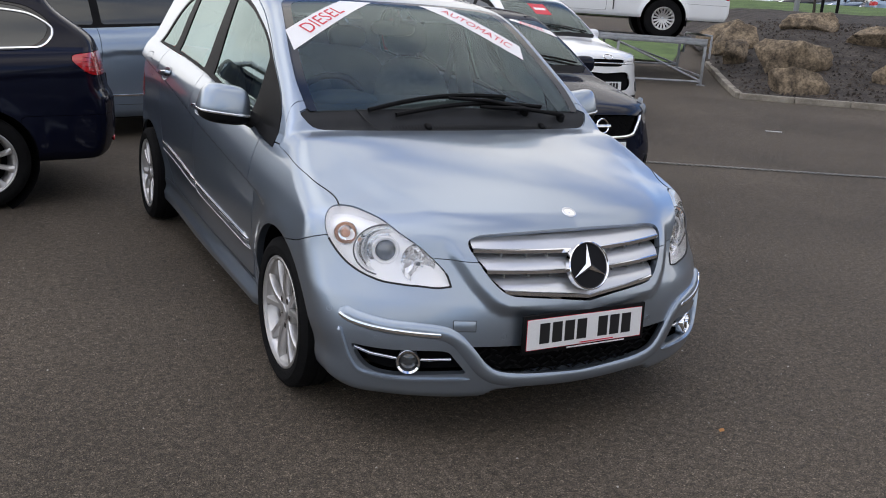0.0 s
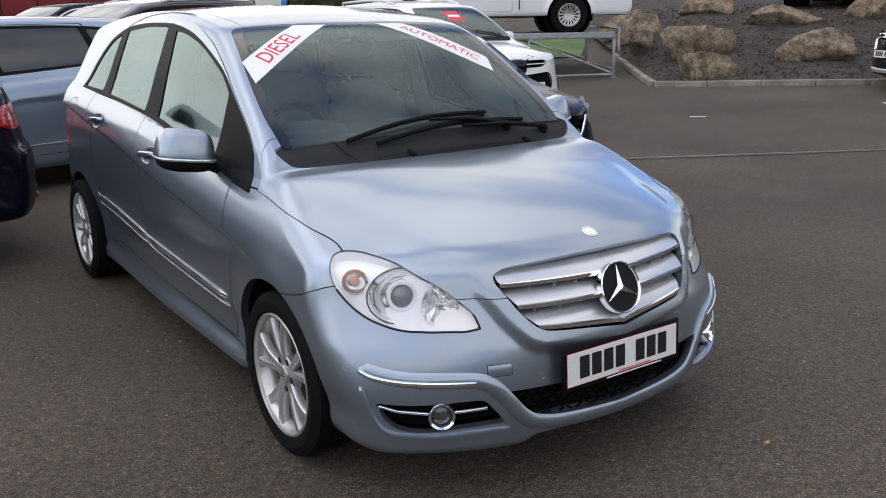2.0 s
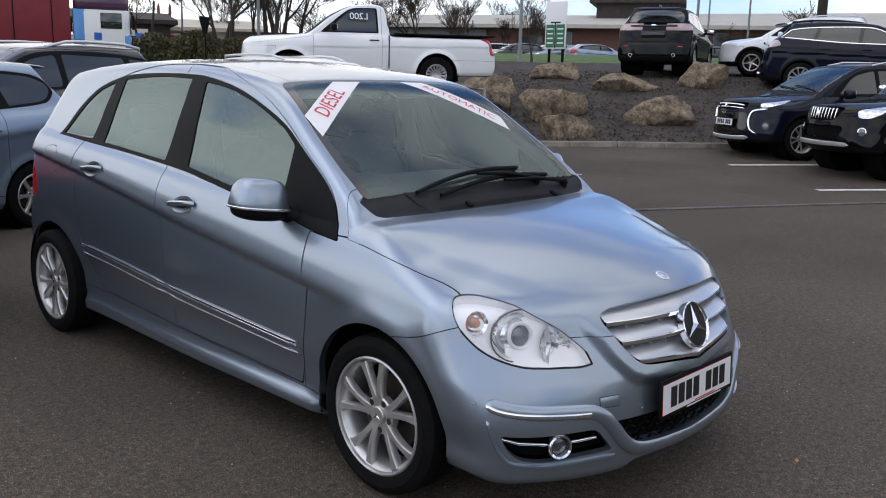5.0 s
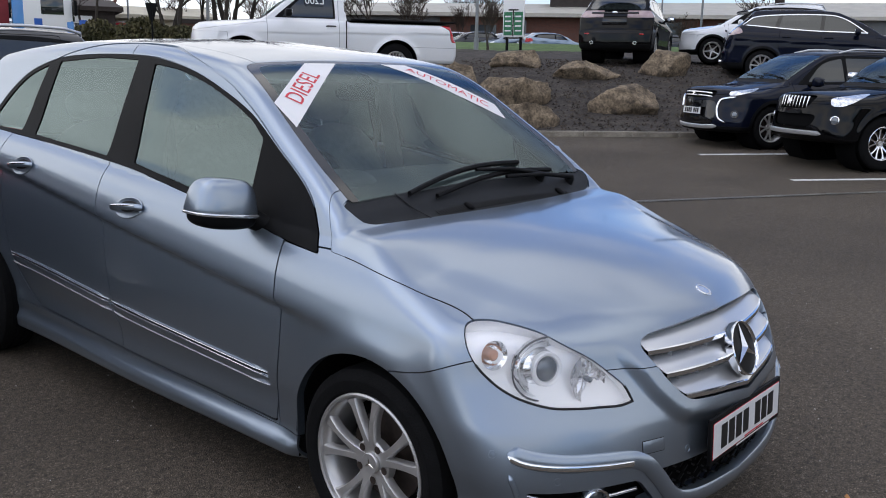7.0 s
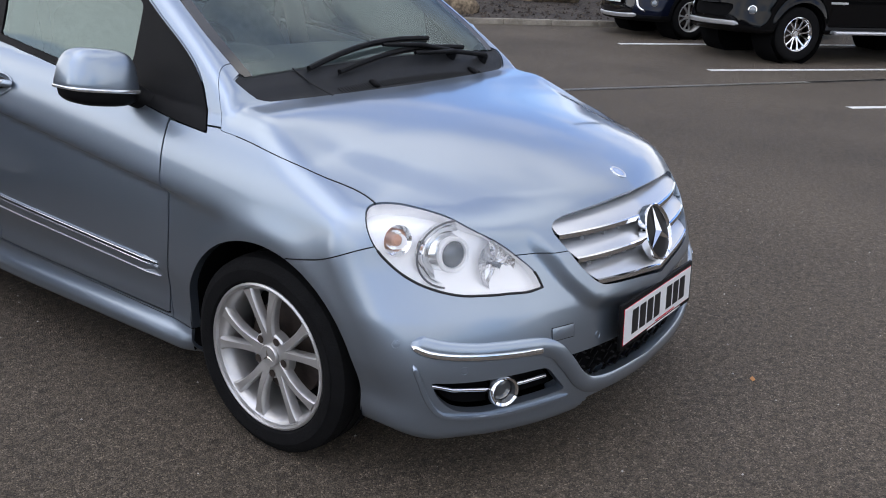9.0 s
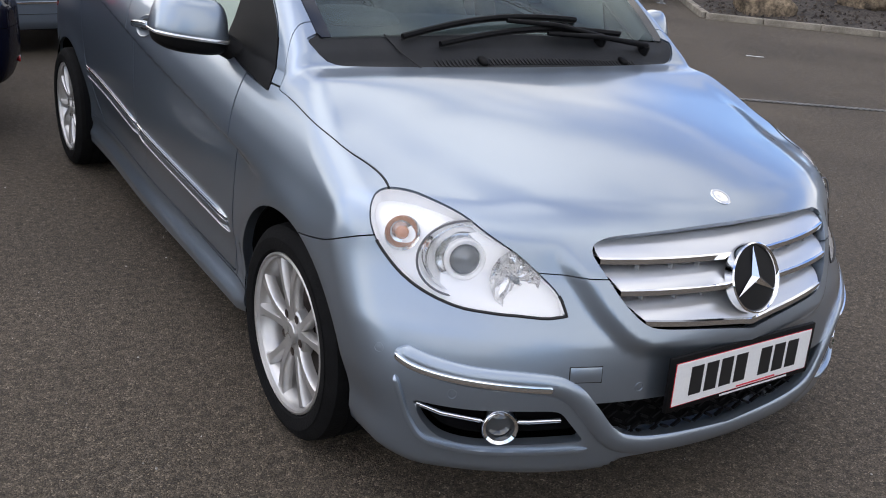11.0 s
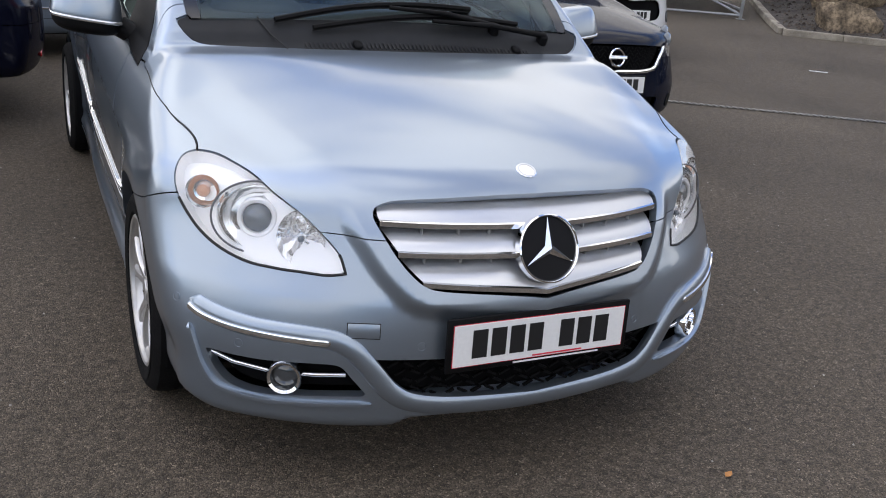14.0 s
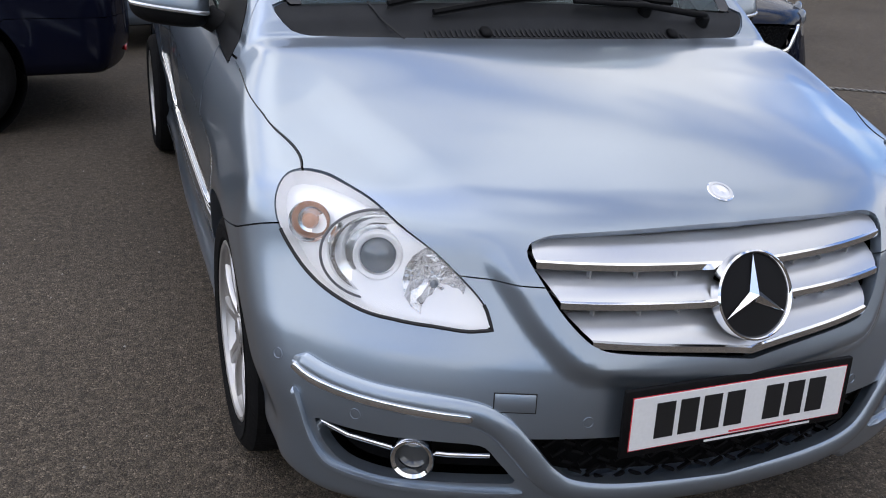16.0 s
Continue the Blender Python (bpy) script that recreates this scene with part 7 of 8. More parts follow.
# ---- ground, kerb and bank ----
def asphalt():
    """Dark aggregate with pale and black stones a few millimetres across, and broad worn patches."""
    m = bpy.data.materials.new("asphalt")
    m.use_nodes = True
    nodes, links = m.node_tree.nodes, m.node_tree.links
    b = nodes["Principled BSDF"]
    b.inputs["Roughness"].default_value, b.inputs["Specular IOR Level"].default_value = 0.85, 0.35
    co = nodes.new("ShaderNodeTexCoord")
    vor, big, mid = nodes.new("ShaderNodeTexVoronoi"), nodes.new("ShaderNodeTexNoise"), nodes.new("ShaderNodeTexNoise")
    vor.inputs["Scale"].default_value = 230
    big.inputs["Scale"].default_value, big.inputs["Detail"].default_value = 0.45, 6
    mid.inputs["Scale"].default_value, mid.inputs["Detail"].default_value = 34, 6
    for n in (vor, big, mid):
        links.new(co.outputs["Object"], n.inputs["Vector"])
    sep = nodes.new("ShaderNodeSeparateColor")
    links.new(vor.outputs["Color"], sep.inputs["Color"])
    ramp = nodes.new("ShaderNodeValToRGB")
    ramp.color_ramp.elements[0].color, ramp.color_ramp.elements[1].color = (0.0324, 0.0251, 0.0180, 1), (0.2207, 0.1784, 0.1308, 1)
    for pos, c in ((0.45, (0.0632, 0.0504, 0.0370, 1)), (0.85, (0.1030, 0.0827, 0.0610, 1)), (0.96, (0.1413, 0.1137, 0.0838, 1))):
        e = ramp.color_ramp.elements.new(pos)
        e.color = c
    links.new(sep.outputs[0], ramp.inputs["Fac"])
    scale = nodes.new("ShaderNodeMath")
    scale.operation = "MULTIPLY"
    for n, lo, hi, k in ((big, 0.74, 1.26, 0), (mid, 0.64, 1.36, 1)):
        mr = nodes.new("ShaderNodeMapRange")
        mr.inputs["From Min"].default_value, mr.inputs["From Max"].default_value = 0.3, 0.7
        mr.inputs["To Min"].default_value, mr.inputs["To Max"].default_value = lo, hi
        links.new(n.outputs["Fac"], mr.inputs["Value"])
        links.new(mr.outputs["Result"], scale.inputs[k])
    mul = nodes.new("ShaderNodeVectorMath")
    mul.operation = "SCALE"
    links.new(ramp.outputs["Color"], mul.inputs[0])
    links.new(scale.outputs["Value"], mul.inputs["Scale"])
    links.new(mul.outputs["Vector"], b.inputs["Base Color"])
    bump = nodes.new("ShaderNodeBump")
    bump.inputs["Strength"].default_value, bump.inputs["Distance"].default_value = 0.7, 0.006
    links.new(vor.outputs["Distance"], bump.inputs["Height"])
    bump.invert = True
    links.new(bump.outputs["Normal"], b.inputs["Normal"])
    return m


ASPHALT = asphalt()
DRAIN_IRON = material("worn_drain_steel", (0.22, 0.21, 0.19), rough=0.5, metal=0.5, vary=0.3, scale=6)
GRASS = material("mown_grass", (0.06, 0.11, 0.025), rough=0.9, vary=0.3, scale=1.2, second=(0.10, 0.16, 0.04), fine=0.4, fine_scale=25, bump=0.6, bump_scale=40)
BARK = material("dark_bark_mulch", (0.028, 0.022, 0.018), rough=0.95, vary=0.35, scale=3, second=(0.055, 0.045, 0.037), fine=0.6, fine_scale=22, bump=1.0, bump_scale=18)
ROCK = material("brown_sandstone", (0.07, 0.053, 0.036), rough=0.9, vary=0.45, scale=4.0, second=(0.27, 0.205, 0.135), fine=0.5, fine_scale=22, bump=1.0, bump_scale=9)
KERB = material("weathered_concrete", (0.20, 0.175, 0.14), rough=0.9, vary=0.25, scale=5, second=(0.30, 0.27, 0.22), fine=0.2, fine_scale=60, bump=0.4, bump_scale=60)
LINE = material("worn_white_road_paint", (0.62, 0.62, 0.6), rough=0.8, vary=0.25, scale=9, second=(0.72, 0.72, 0.7), fine=0.2, fine_scale=90)
GALV = material("galvanised_steel", (0.30, 0.31, 0.32), rough=0.5, metal=0.7, vary=0.2, scale=6)
STONE_CHIP = material("pale_grit", (0.32, 0.30, 0.27), rough=0.9, vary=0.3, scale=20, island=0.4)


def sheet(name, xs, ys, f, mat):
    X, Y = np.meshgrid(xs, ys, indexing="ij")
    v = np.stack([X, Y, f(X, Y)], -1).reshape(-1, 3)
    n, m = X.shape
    i = (np.arange(n - 1)[:, None] * m + np.arange(m - 1)).ravel()
    me = bpy.data.meshes.new(name)
    me.from_pydata(v.tolist(), [], np.stack([i, i + m, i + m + 1, i + 1], -1).tolist())
    me.polygons.foreach_set("use_smooth", [True] * len(me.polygons))
    me.materials.append(mat)
    return me


def spaced(lo, hi, near, far, centre):
    out = [centre]
    for sgn, end in ((1, hi), (-1, lo)):
        x, step = centre, near
        while (end - x) * sgn > 0:
            x += sgn * step
            step = min(far, step * 1.07)
            out.append(x)
    return np.array(sorted(out))


ground = tagged(part("ground", sheet("ground", spaced(-500, 700, 0.5, 40, 5), spaced(-500, 700, 0.5, 40, 4), ground_z, ASPHALT), None, None), "dark grey asphalt car park surface, slightly worn", "ground", kind="structure")

KERB_AT, KERB_U, KERB_W = np.array((10.15, 8.3)), np.array((0.755, -0.656)), np.array((0.60, 0.80))
BANK_IN = np.linalg.inv(np.stack([KERB_U, KERB_W], 1))


def bank_z(x, y):
    ab = np.stack([np.asarray(x, float) - KERB_AT[0], np.asarray(y, float) - KERB_AT[1]], -1) @ BANK_IN.T
    a, b = ab[..., 0], ab[..., 1]
    return ground_z(x, y) + 0.10 + 0.74 * step01(b, 0, 6.5) * step01(a, -0.3, 2.2) * step01(b, 26, 16)


def bank():
    a, b = np.meshgrid(np.linspace(0.0, 22, 150), np.linspace(0.0, 15, 130), indexing="ij")
    x = KERB_AT[0] + a * KERB_U[0] + b * KERB_W[0]
    y = KERB_AT[1] + a * KERB_U[1] + b * KERB_W[1]
    rough = np.array([[0.035 * noise.noise((px * 1.3, py * 1.3, 0)) + 0.018 * noise.noise((px * 4.5, py * 4.5, 3)) for px, py in zip(rx, ry)] for rx, ry in zip(x, y)])
    z = bank_z(x, y) - 0.02 + rough * step01(b, 0, 0.4)
    n, m = a.shape
    i = (np.arange(n - 1)[:, None] * m + np.arange(m - 1)).ravel()
    me = bpy.data.meshes.new("bank")
    me.from_pydata(np.stack([x, y, z], -1).reshape(-1, 3).tolist(), [], np.stack([i, i + m, i + m + 1, i + 1], -1).tolist())
    me.polygons.foreach_set("use_smooth", [True] * len(me.polygons))
    return tagged(part("planting_bank", me, BARK, None), "sloping bank of dark bark mulch with pale grit", "bank", kind="structure")


bank_ob = bank()


def chips():
    """Loose bark and grit on the bank, too many to count."""
    rnd = random.Random(5)
    vs, fs = [], []
    for _ in range(5200):
        a, b = rnd.uniform(0.1, 12), rnd.uniform(0.15, 9)
        x, y = KERB_AT + a * KERB_U + b * KERB_W
        z = float(bank_z(x, y))
        r = rnd.uniform(0.012, 0.04)
        base = len(vs)
        for k in range(4):
            t = k * math.pi / 2 + rnd.uniform(0, 1)
            vs.append((x + r * math.cos(t), y + r * math.sin(t), z - 0.012))
        vs.append((x + rnd.uniform(-r, r) * 0.4, y + rnd.uniform(-r, r) * 0.4, z + r * rnd.uniform(0.4, 1.0)))
        fs += [(base, base + 1, base + 4), (base + 1, base + 2, base + 4), (base + 2, base + 3, base + 4), (base + 3, base, base + 4)]
    me = bpy.data.meshes.new("bark_chips")
    me.from_pydata(vs, [], fs)
    tagged(part("bark_chips", me, CHIPS, None), "loose brown bark chips scattered over the bank", "mulch", kind="stuff")


CHIPS = material("bark_chips", (0.045, 0.035, 0.027), rough=0.95, island=0.75)
chips()


def rock(x, y, sx, sy, sz, seed, turn):
    """A quarried boulder: split faces with a rough skin."""
    rnd = random.Random(seed * 13 + 5)
    bm = bmesh.new()
    bmesh.ops.create_icosphere(bm, subdivisions=4, radius=1.0)
    o = Vector((seed * 7.3, seed * 3.1, seed))
    planes = []
    for _ in range(17):
        n = Vector((rnd.gauss(0, 1), rnd.gauss(0, 1), rnd.gauss(0.25, 0.8))).normalized()
        planes.append((n, rnd.uniform(0.56, 0.88)))
    for v in bm.verts:
        p = v.co.normalized() * (1.06 + 0.10 * noise.noise(v.co * 1.5 + o))
        for n, far in planes:
            over = p.dot(n) - far
            if over > 0:
                p = p - n * over * 0.985
        d = p.copy()
        p = p * (1 + 0.07 * noise.noise(d * 3.2 + o) + 0.06 * abs(noise.noise(d * 6.0 + o)) + 0.045 * noise.noise(d * 11.0 + o) + 0.03 * noise.noise(d * 23.0 + o))
        p.z = max(p.z, -0.5)
        v.co = Vector((p.x * sx * 1.12, p.y * sy * 1.12, p.z * sz * 1.12))
    for f in bm.faces:
        f.smooth = True
    for e in bm.edges:
        if len(e.link_faces) == 2 and e.calc_face_angle(0) > 0.22:
            e.smooth = False
    return tagged(part("boulder", bm, ROCK, None, m=pose(x, y, float(bank_z(x, y)) + sz * 0.22, 0, 0, turn)), "rough brown sandstone boulder half sunk in bark mulch", "boulder", "boulders on the bank")


for args in ((11.43, 8.25, 0.50, 0.36, 0.36, 1, -40), (12.77, 9.61, 0.68, 0.50, 0.56, 2, -35), (13.94, 12.28, 0.59, 0.45, 0.47, 3, -50), (14.09, 7.59, 0.75, 0.43, 0.43, 4, -38),
             (15.71, 9.8, 0.85, 0.45, 0.29, 5, -36), (17.69, 8.75, 0.70, 0.51, 0.45, 6, -60), (15.87, 11.73, 0.70, 0.45, 0.29, 7, -45), (14.72, 13.3, 0.68, 0.51, 0.41, 8, -20), (12.93, 11.25, 0.38, 0.34, 0.34, 9, 10)):
    rock(*args)


def kerb():
    root = tagged(new("kerb"), "weathered pale concrete kerb stones edging the bank", "kerb", kind="structure")
    me = bpy.data.meshes.new("kerb_stone")
    bm = box((0.905, 0.13, 0.26), (0, 0, -0.03), bevel=0.016)
    bm.to_mesh(me)
    bm.free()
    me.materials.append(KERB)
    rnd = random.Random(3)

    def run(start, way, count):
        ang = math.degrees(math.atan2(way[1], way[0]))
        for k in range(count):
            x, y = start + np.array(way) * (k + 0.5) * 0.915
            x2, y2 = start + np.array(way) * (k + 1.5) * 0.915
            slope = math.degrees(math.atan2(float(ground_z(x2, y2) - ground_z(x, y)), 0.915))
            part("kerb_stone", me, None, root, m=pose(x, y, float(ground_z(x, y)) + 0.0 + rnd.uniform(-0.004, 0.004), 0, -slope, ang + rnd.uniform(-0.4, 0.4)))
    run(KERB_AT - KERB_W * 0.05, KERB_U, 24)
    run(KERB_AT + KERB_W * 0.07, KERB_W, 5)


kerb()


def painted_line(x0, y0, x1, y1, width=0.1):
    a, b = np.array((x0, y0)), np.array((x1, y1))
    d = (b - a) / np.linalg.norm(b - a)
    n = np.array((-d[1], d[0])) * width / 2
    bm, rows = bmesh.new(), []
    for k in range(41):
        p = a + (b - a) * k / 40
        rows.append([bm.verts.new((*(p + n * s), float(ground_z(*(p + n * s))) + h)) for s, h in ((-1.03, -0.002), (-1, 0.005), (1, 0.005), (1.03, -0.002))])
    for r1, r2 in zip(rows, rows[1:]):
        for j in range(3):
            bm.faces.new((r1[j], r1[j + 1], r2[j + 1], r2[j]))
    bmesh.ops.recalc_face_normals(bm, faces=bm.faces)
    tagged(part("bay_line", bm, LINE, None), "worn white painted parking bay line on asphalt", "road marking", "parking bay lines", "structure")


for x, y in ((10.8, 4.42), (9.39, 2.42), (7.9, 0.3), (6.4, -1.8)):
    painted_line(x, y, x + 4.8 * 0.80, y - 4.8 * 0.60)


def drain():
    """Slotted channel drain across the asphalt."""
    a, b = np.array((2.82, 5.05)), np.array((15.17, -2.18))
    d = (b - a) / np.linalg.norm(b - a)
    n = np.array((-d[1], d[0]))
    ang = math.degrees(math.atan2(d[1], d[0]))
    root = tagged(new("channel_drain"), "slotted galvanised drainage channel set in the asphalt", "drain", kind="structure")
    length = float(np.linalg.norm(b - a))
    bm, seg = bmesh.new(), 60
    # the middle strip is near-black for the shade down in the channel
    for off, wdt, zz in ((-0.05, 0.008, 0.006), (0.05, 0.008, 0.006), (0.0, 0.09, 0.003)):
        rows = []
        for k in range(seg + 1):
            p = a + d * length * k / seg
            rows.append([bm.verts.new((*(p + n * (off + s * wdt / 2)), float(ground_z(*p)) + zz)) for s in (-1, 1)])
        for r1, r2 in zip(rows, rows[1:]):
            f = bm.faces.new((r1[0], r1[1], r2[1], r2[0]))
            f.material_index = 1 if off == 0 else 0
    bmesh.ops.recalc_face_normals(bm, faces=bm.faces)
    ch = part("channel_edge", bm, DRAIN_IRON, root)
    ch.data.materials.append(DARK_VOID)
    bm = bmesh.new()
    k = 0.0
    while k < length:
        p = a + d * k
        if p[0] < 9.5:
            bm_box(bm, (*p, float(ground_z(*p)) + 0.006), (0.026, 0.085, 0.006), Euler((0, 0, radians(ang + 25))).to_matrix())
        k += 0.062
    tagged(part("grating_bars", bm, DRAIN_IRON, root), kind="stuff")


drain()


def litter():
    tagged(part("paper_scrap", box((0.22, 0.03, 0.006), (0, 0, 0), bevel=0.002), TAPE, None, m=pose(7.86, 5.4, float(ground_z(7.86, 5.4)) + 0.007, 0, 0, -35)), "thin white strip of litter on the asphalt", "litter")
    leaf = bmesh.new()
    vs = [leaf.verts.new(p) for p in ((-0.016, 0, 0.002), (-0.004, 0.010, 0.006), (0.012, 0.006, 0.003), (0.018, 0, 0.008), (0.010, -0.008, 0.003), (-0.006, -0.010, 0.005))]
    leaf.faces.new(vs)
    tagged(part("fallen_leaf", leaf, material("dry_orange_leaf", (0.45, 0.20, 0.06), rough=0.7, vary=0.2), None, m=pose(0.57, -0.99, 0.003, 0, 0, 20)), "small dry orange leaf on the asphalt", "leaf")
    # loose pale grit over the asphalt near the car
    rnd = random.Random(11)
    vs, fs = [], []
    for _ in range(900):
        x, y = rnd.uniform(-4.5, 4), rnd.uniform(-3.5, 2.5)
        r = rnd.choice((0.0025, 0.003, 0.004, 0.006))
        base = len(vs)
        for k in range(4):
            t = k * math.pi / 2 + rnd.uniform(0, 0.8)
            vs.append((x + r * math.cos(t), y + r * math.sin(t), -0.001))
        vs.append((x, y, r * 0.9))
        fs += [(base, base + 1, base + 4), (base + 1, base + 2, base + 4), (base + 2, base + 3, base + 4), (base + 3, base, base + 4)]
    me = bpy.data.meshes.new("loose_grit")
    me.from_pydata(vs, [], fs)
    tagged(part("loose_grit", me, STONE_CHIP, None), "tiny pale stones loose on the asphalt", "grit", kind="stuff")


litter()


def verge(name, s0, s1, r0, r1, rise=0.0):
    """A mown strip between two lines across the view."""
    s, r = np.meshgrid(np.linspace(s0, s1, 14), np.linspace(r0, r1, 40), indexing="ij")
    x, y = 0.72 * s - 0.69 * r, 0.69 * s + 0.72 * r
    z = ground_z(x, y) + 0.05 + rise * step01(s, s0 + 2, s1 - 4)
    n, m = s.shape
    i = (np.arange(n - 1)[:, None] * m + np.arange(m - 1)).ravel()
    me = bpy.data.meshes.new(name)
    me.from_pydata(np.stack([x, y, z], -1).reshape(-1, 3).tolist(), [], np.stack([i, i + m, i + m + 1, i + 1], -1).tolist())
    return tagged(part(name, me, GRASS, None), "strip of mown green grass beside the road", "grass", kind="structure")


verge("grass_verge", 17.5, 23.0, 0.5, 14)
verge("grass_verge", 33, 55, -40, 16, 0.7)
verge("grass_verge", 21, 26, -30, -1)


def ramp():
    """Galvanised display stand under the white pickup."""
    root = tagged(new("display_stand"), "galvanised steel display ramp under the white pickup", "display stand")
    root.matrix_basis = pose(8.28, 13.1, 0, 0, 0, -121.7)
    top = 1.11
    g = lambda lx, ly: float(ground_z(8.28 - 0.525 * lx + 0.851 * ly, 13.1 - 0.851 * lx - 0.525 * ly))
    for sx in (-0.8, 0.8):
        part("track", box((0.42, 4.9, 0.05), (sx, 1.45, top - 0.025), bevel=0.006), GALV, root)
        part("track_edge", box((0.03, 4.9, 0.10), (sx + 0.21, 1.45, top - 0.0), bevel=0.004), GALV, root)
    for ly in (-0.9, 0.6, 2.1, 3.75):
        for sx in (-1.0, 1.55):
            b = g(sx, ly)
            part("leg", box((0.05, 0.05, top - b), (sx, ly, (top + b) / 2), bevel=0.004), GALV, root)
            part("foot_plate", box((0.14, 0.14, 0.012), (sx, ly, b + 0.006)), GALV, root)
        part("cross_beam", box((2.6, 0.05, 0.06), (0.275, ly, top - 0.06), bevel=0.004), GALV, root)
        part("cross_beam", box((2.55, 0.04, 0.04), (0.275, ly, g(0, ly) + 0.07), bevel=0.004), GALV, root)
    for sx in (-1.0, 1.55):
        for a, b in ((-0.9, 0.6), (0.6, 2.1), (2.1, 3.75)):
            part("brace", tube([(sx, a, top - 0.08), (sx, b, g(sx, b) + 0.08)], 0.02, 6), GALV, root)
            part("bottom_rail", tube([(sx, a, g(sx, a) + 0.07), (sx, b, g(sx, b) + 0.07)], 0.022, 6), GALV, root)
        part("top_rail", box((0.05, 4.7, 0.06), (sx, 1.42, top - 0.03), bevel=0.004), GALV, root)
    part("end_hoop", tube([(-1.0, 3.85, top - 0.3), (-1.0, 3.85, top + 0.12), (1.55, 3.85, top + 0.12), (1.55, 3.85, top - 0.3)], 0.022, 8), GALV, root)


ramp()


# ---- cars on the bank and the distance ----
def on_bank(car, x, y, yaw):
    r = radians(yaw)
    z = float(np.mean([bank_z(x + math.cos(r) * a - math.sin(r) * b, y + math.sin(r) * a + math.cos(r) * b) for a in (-0.8, 0.8) for b in (0.0, 2.8)]))
    return set_at(car, x, y, z - 0.01, yaw)


suv_a = on_bank(big_suv(BLACK_PAINT, "black SUV with twin exhausts, seen on the bark bank"), 21.3, 11.5, 110.1)
suv_b = on_bank(big_suv(BLUE_BLACK, "dark blue SUV with chrome window trim on the bark bank"), 20.6, 4.35, 20.1)
white_suv = set_at(grey_crossover(WHITE_PAINT, "white crossover parked behind the dark SUV"), 21.6, 9.3, float(bank_z(21.6, 9.3)), 205)
BRICK = bpy.data.materials.new("dark_red_brick")
BRICK.use_nodes = True
bn, bl = BRICK.node_tree.nodes, BRICK.node_tree.links
b_tex, b_co, b_map = bn.new("ShaderNodeTexBrick"), bn.new("ShaderNodeTexCoord"), bn.new("ShaderNodeMapping")
b_tex.inputs["Color1"].default_value, b_tex.inputs["Color2"].default_value, b_tex.inputs["Mortar"].default_value = (0.16, 0.062, 0.042, 1), (0.11, 0.045, 0.033, 1), (0.12, 0.09, 0.075, 1)
b_tex.inputs["Scale"].default_value = 1.0
b_tex.inputs["Brick Width"].default_value, b_tex.inputs["Row Height"].default_value, b_tex.inputs["Mortar Size"].default_value = 0.225, 0.075, 0.008
b_map.inputs["Rotation"].default_value = (radians(90), 0, 0)
bl.new(b_co.outputs["Object"], b_map.inputs["Vector"])
bl.new(b_map.outputs["Vector"], b_tex.inputs["Vector"])
bl.new(b_tex.outputs["Color"], bn["Principled BSDF"].inputs["Base Color"])
bn["Principled BSDF"].inputs["Roughness"].default_value = 0.9
CLAD = material("grey_metal_cladding", (0.16, 0.17, 0.18), rough=0.5, metal=0.3, vary=0.08, scale=2)
ROOF_PALE = material("pale_metal_roof", (0.42, 0.40, 0.35), rough=0.6, metal=0.1, vary=0.1, scale=1)
DARK_WALL = material("dark_brown_wall", (0.045, 0.036, 0.032), rough=0.85, vary=0.25, scale=2)
CREAM = material("cream_cladding", (0.50, 0.46, 0.36), rough=0.7, vary=0.08, scale=2)
WINDOW = material("far_window_glass", (0.04, 0.05, 0.06), rough=0.08, coat=0.4)
STEEL = material("grey_lamp_post_steel", (0.22, 0.23, 0.24), rough=0.5, metal=0.5, vary=0.1)
TIMBER = material("dark_tree_bark", (0.035, 0.028, 0.022), rough=0.95, vary=0.3, scale=6)
TWIG = material("brown_twigs", (0.05, 0.036, 0.027), rough=0.95, vary=0.3, scale=2)
SIGN_GREEN = material("green_sign", (0.02, 0.16, 0.07), rough=0.5)
SIGN_BLUE = material("blue_sign", (0.02, 0.10, 0.42), rough=0.5)
LORRY_RED = material("dark_red_curtain", (0.17, 0.012, 0.02), rough=0.6, vary=0.15, scale=1.5, bump=0.3, bump_scale=3)
LORRY_BLUE = car_paint("lorry_blue", (0.03, 0.20, 0.52), metal=0.0)
LORRY_PURPLE = car_paint("lorry_purple", (0.06, 0.012, 0.05), metal=0.0)


def building(name, label, x, y, turn, length, depth, height, wall, roof, z0=None, eave=0.5, pitch=0.6):
    root = tagged(new(name), label, "building")
    z = float(ground_z(x, y)) if z0 is None else z0
    root.matrix_basis = pose(x, y, z - 0.3, 0, 0, turn)
    part("wall", box((length, depth, height + 0.3), (0, 0, (height + 0.3) / 2)), wall, root)
    bm = bmesh.new()
    l, d = length / 2 + eave, depth / 2 + eave
    h = height + 0.3
    vs = [bm.verts.new(p) for p in ((-l, -d, h), (l, -d, h), (l, d, h), (-l, d, h), (-l, -d, h + 0.3), (l, -d, h + 0.3), (l, d, h + 0.3), (-l, d, h + 0.3), (-l * 0.96, 0, h + 0.3 + pitch), (l * 0.96, 0, h + 0.3 + pitch))]
    for f in ((0, 1, 5, 4), (1, 2, 6, 5), (2, 3, 7, 6), (3, 0, 4, 7), (4, 5, 9, 8), (6, 7, 8, 9), (5, 6, 9), (7, 4, 8), (3, 2, 1, 0)):
        bm.faces.new([vs[k] for k in f])
    bmesh.ops.recalc_face_normals(bm, faces=bm.faces)
    part("roof", bm, roof, root)
    return root


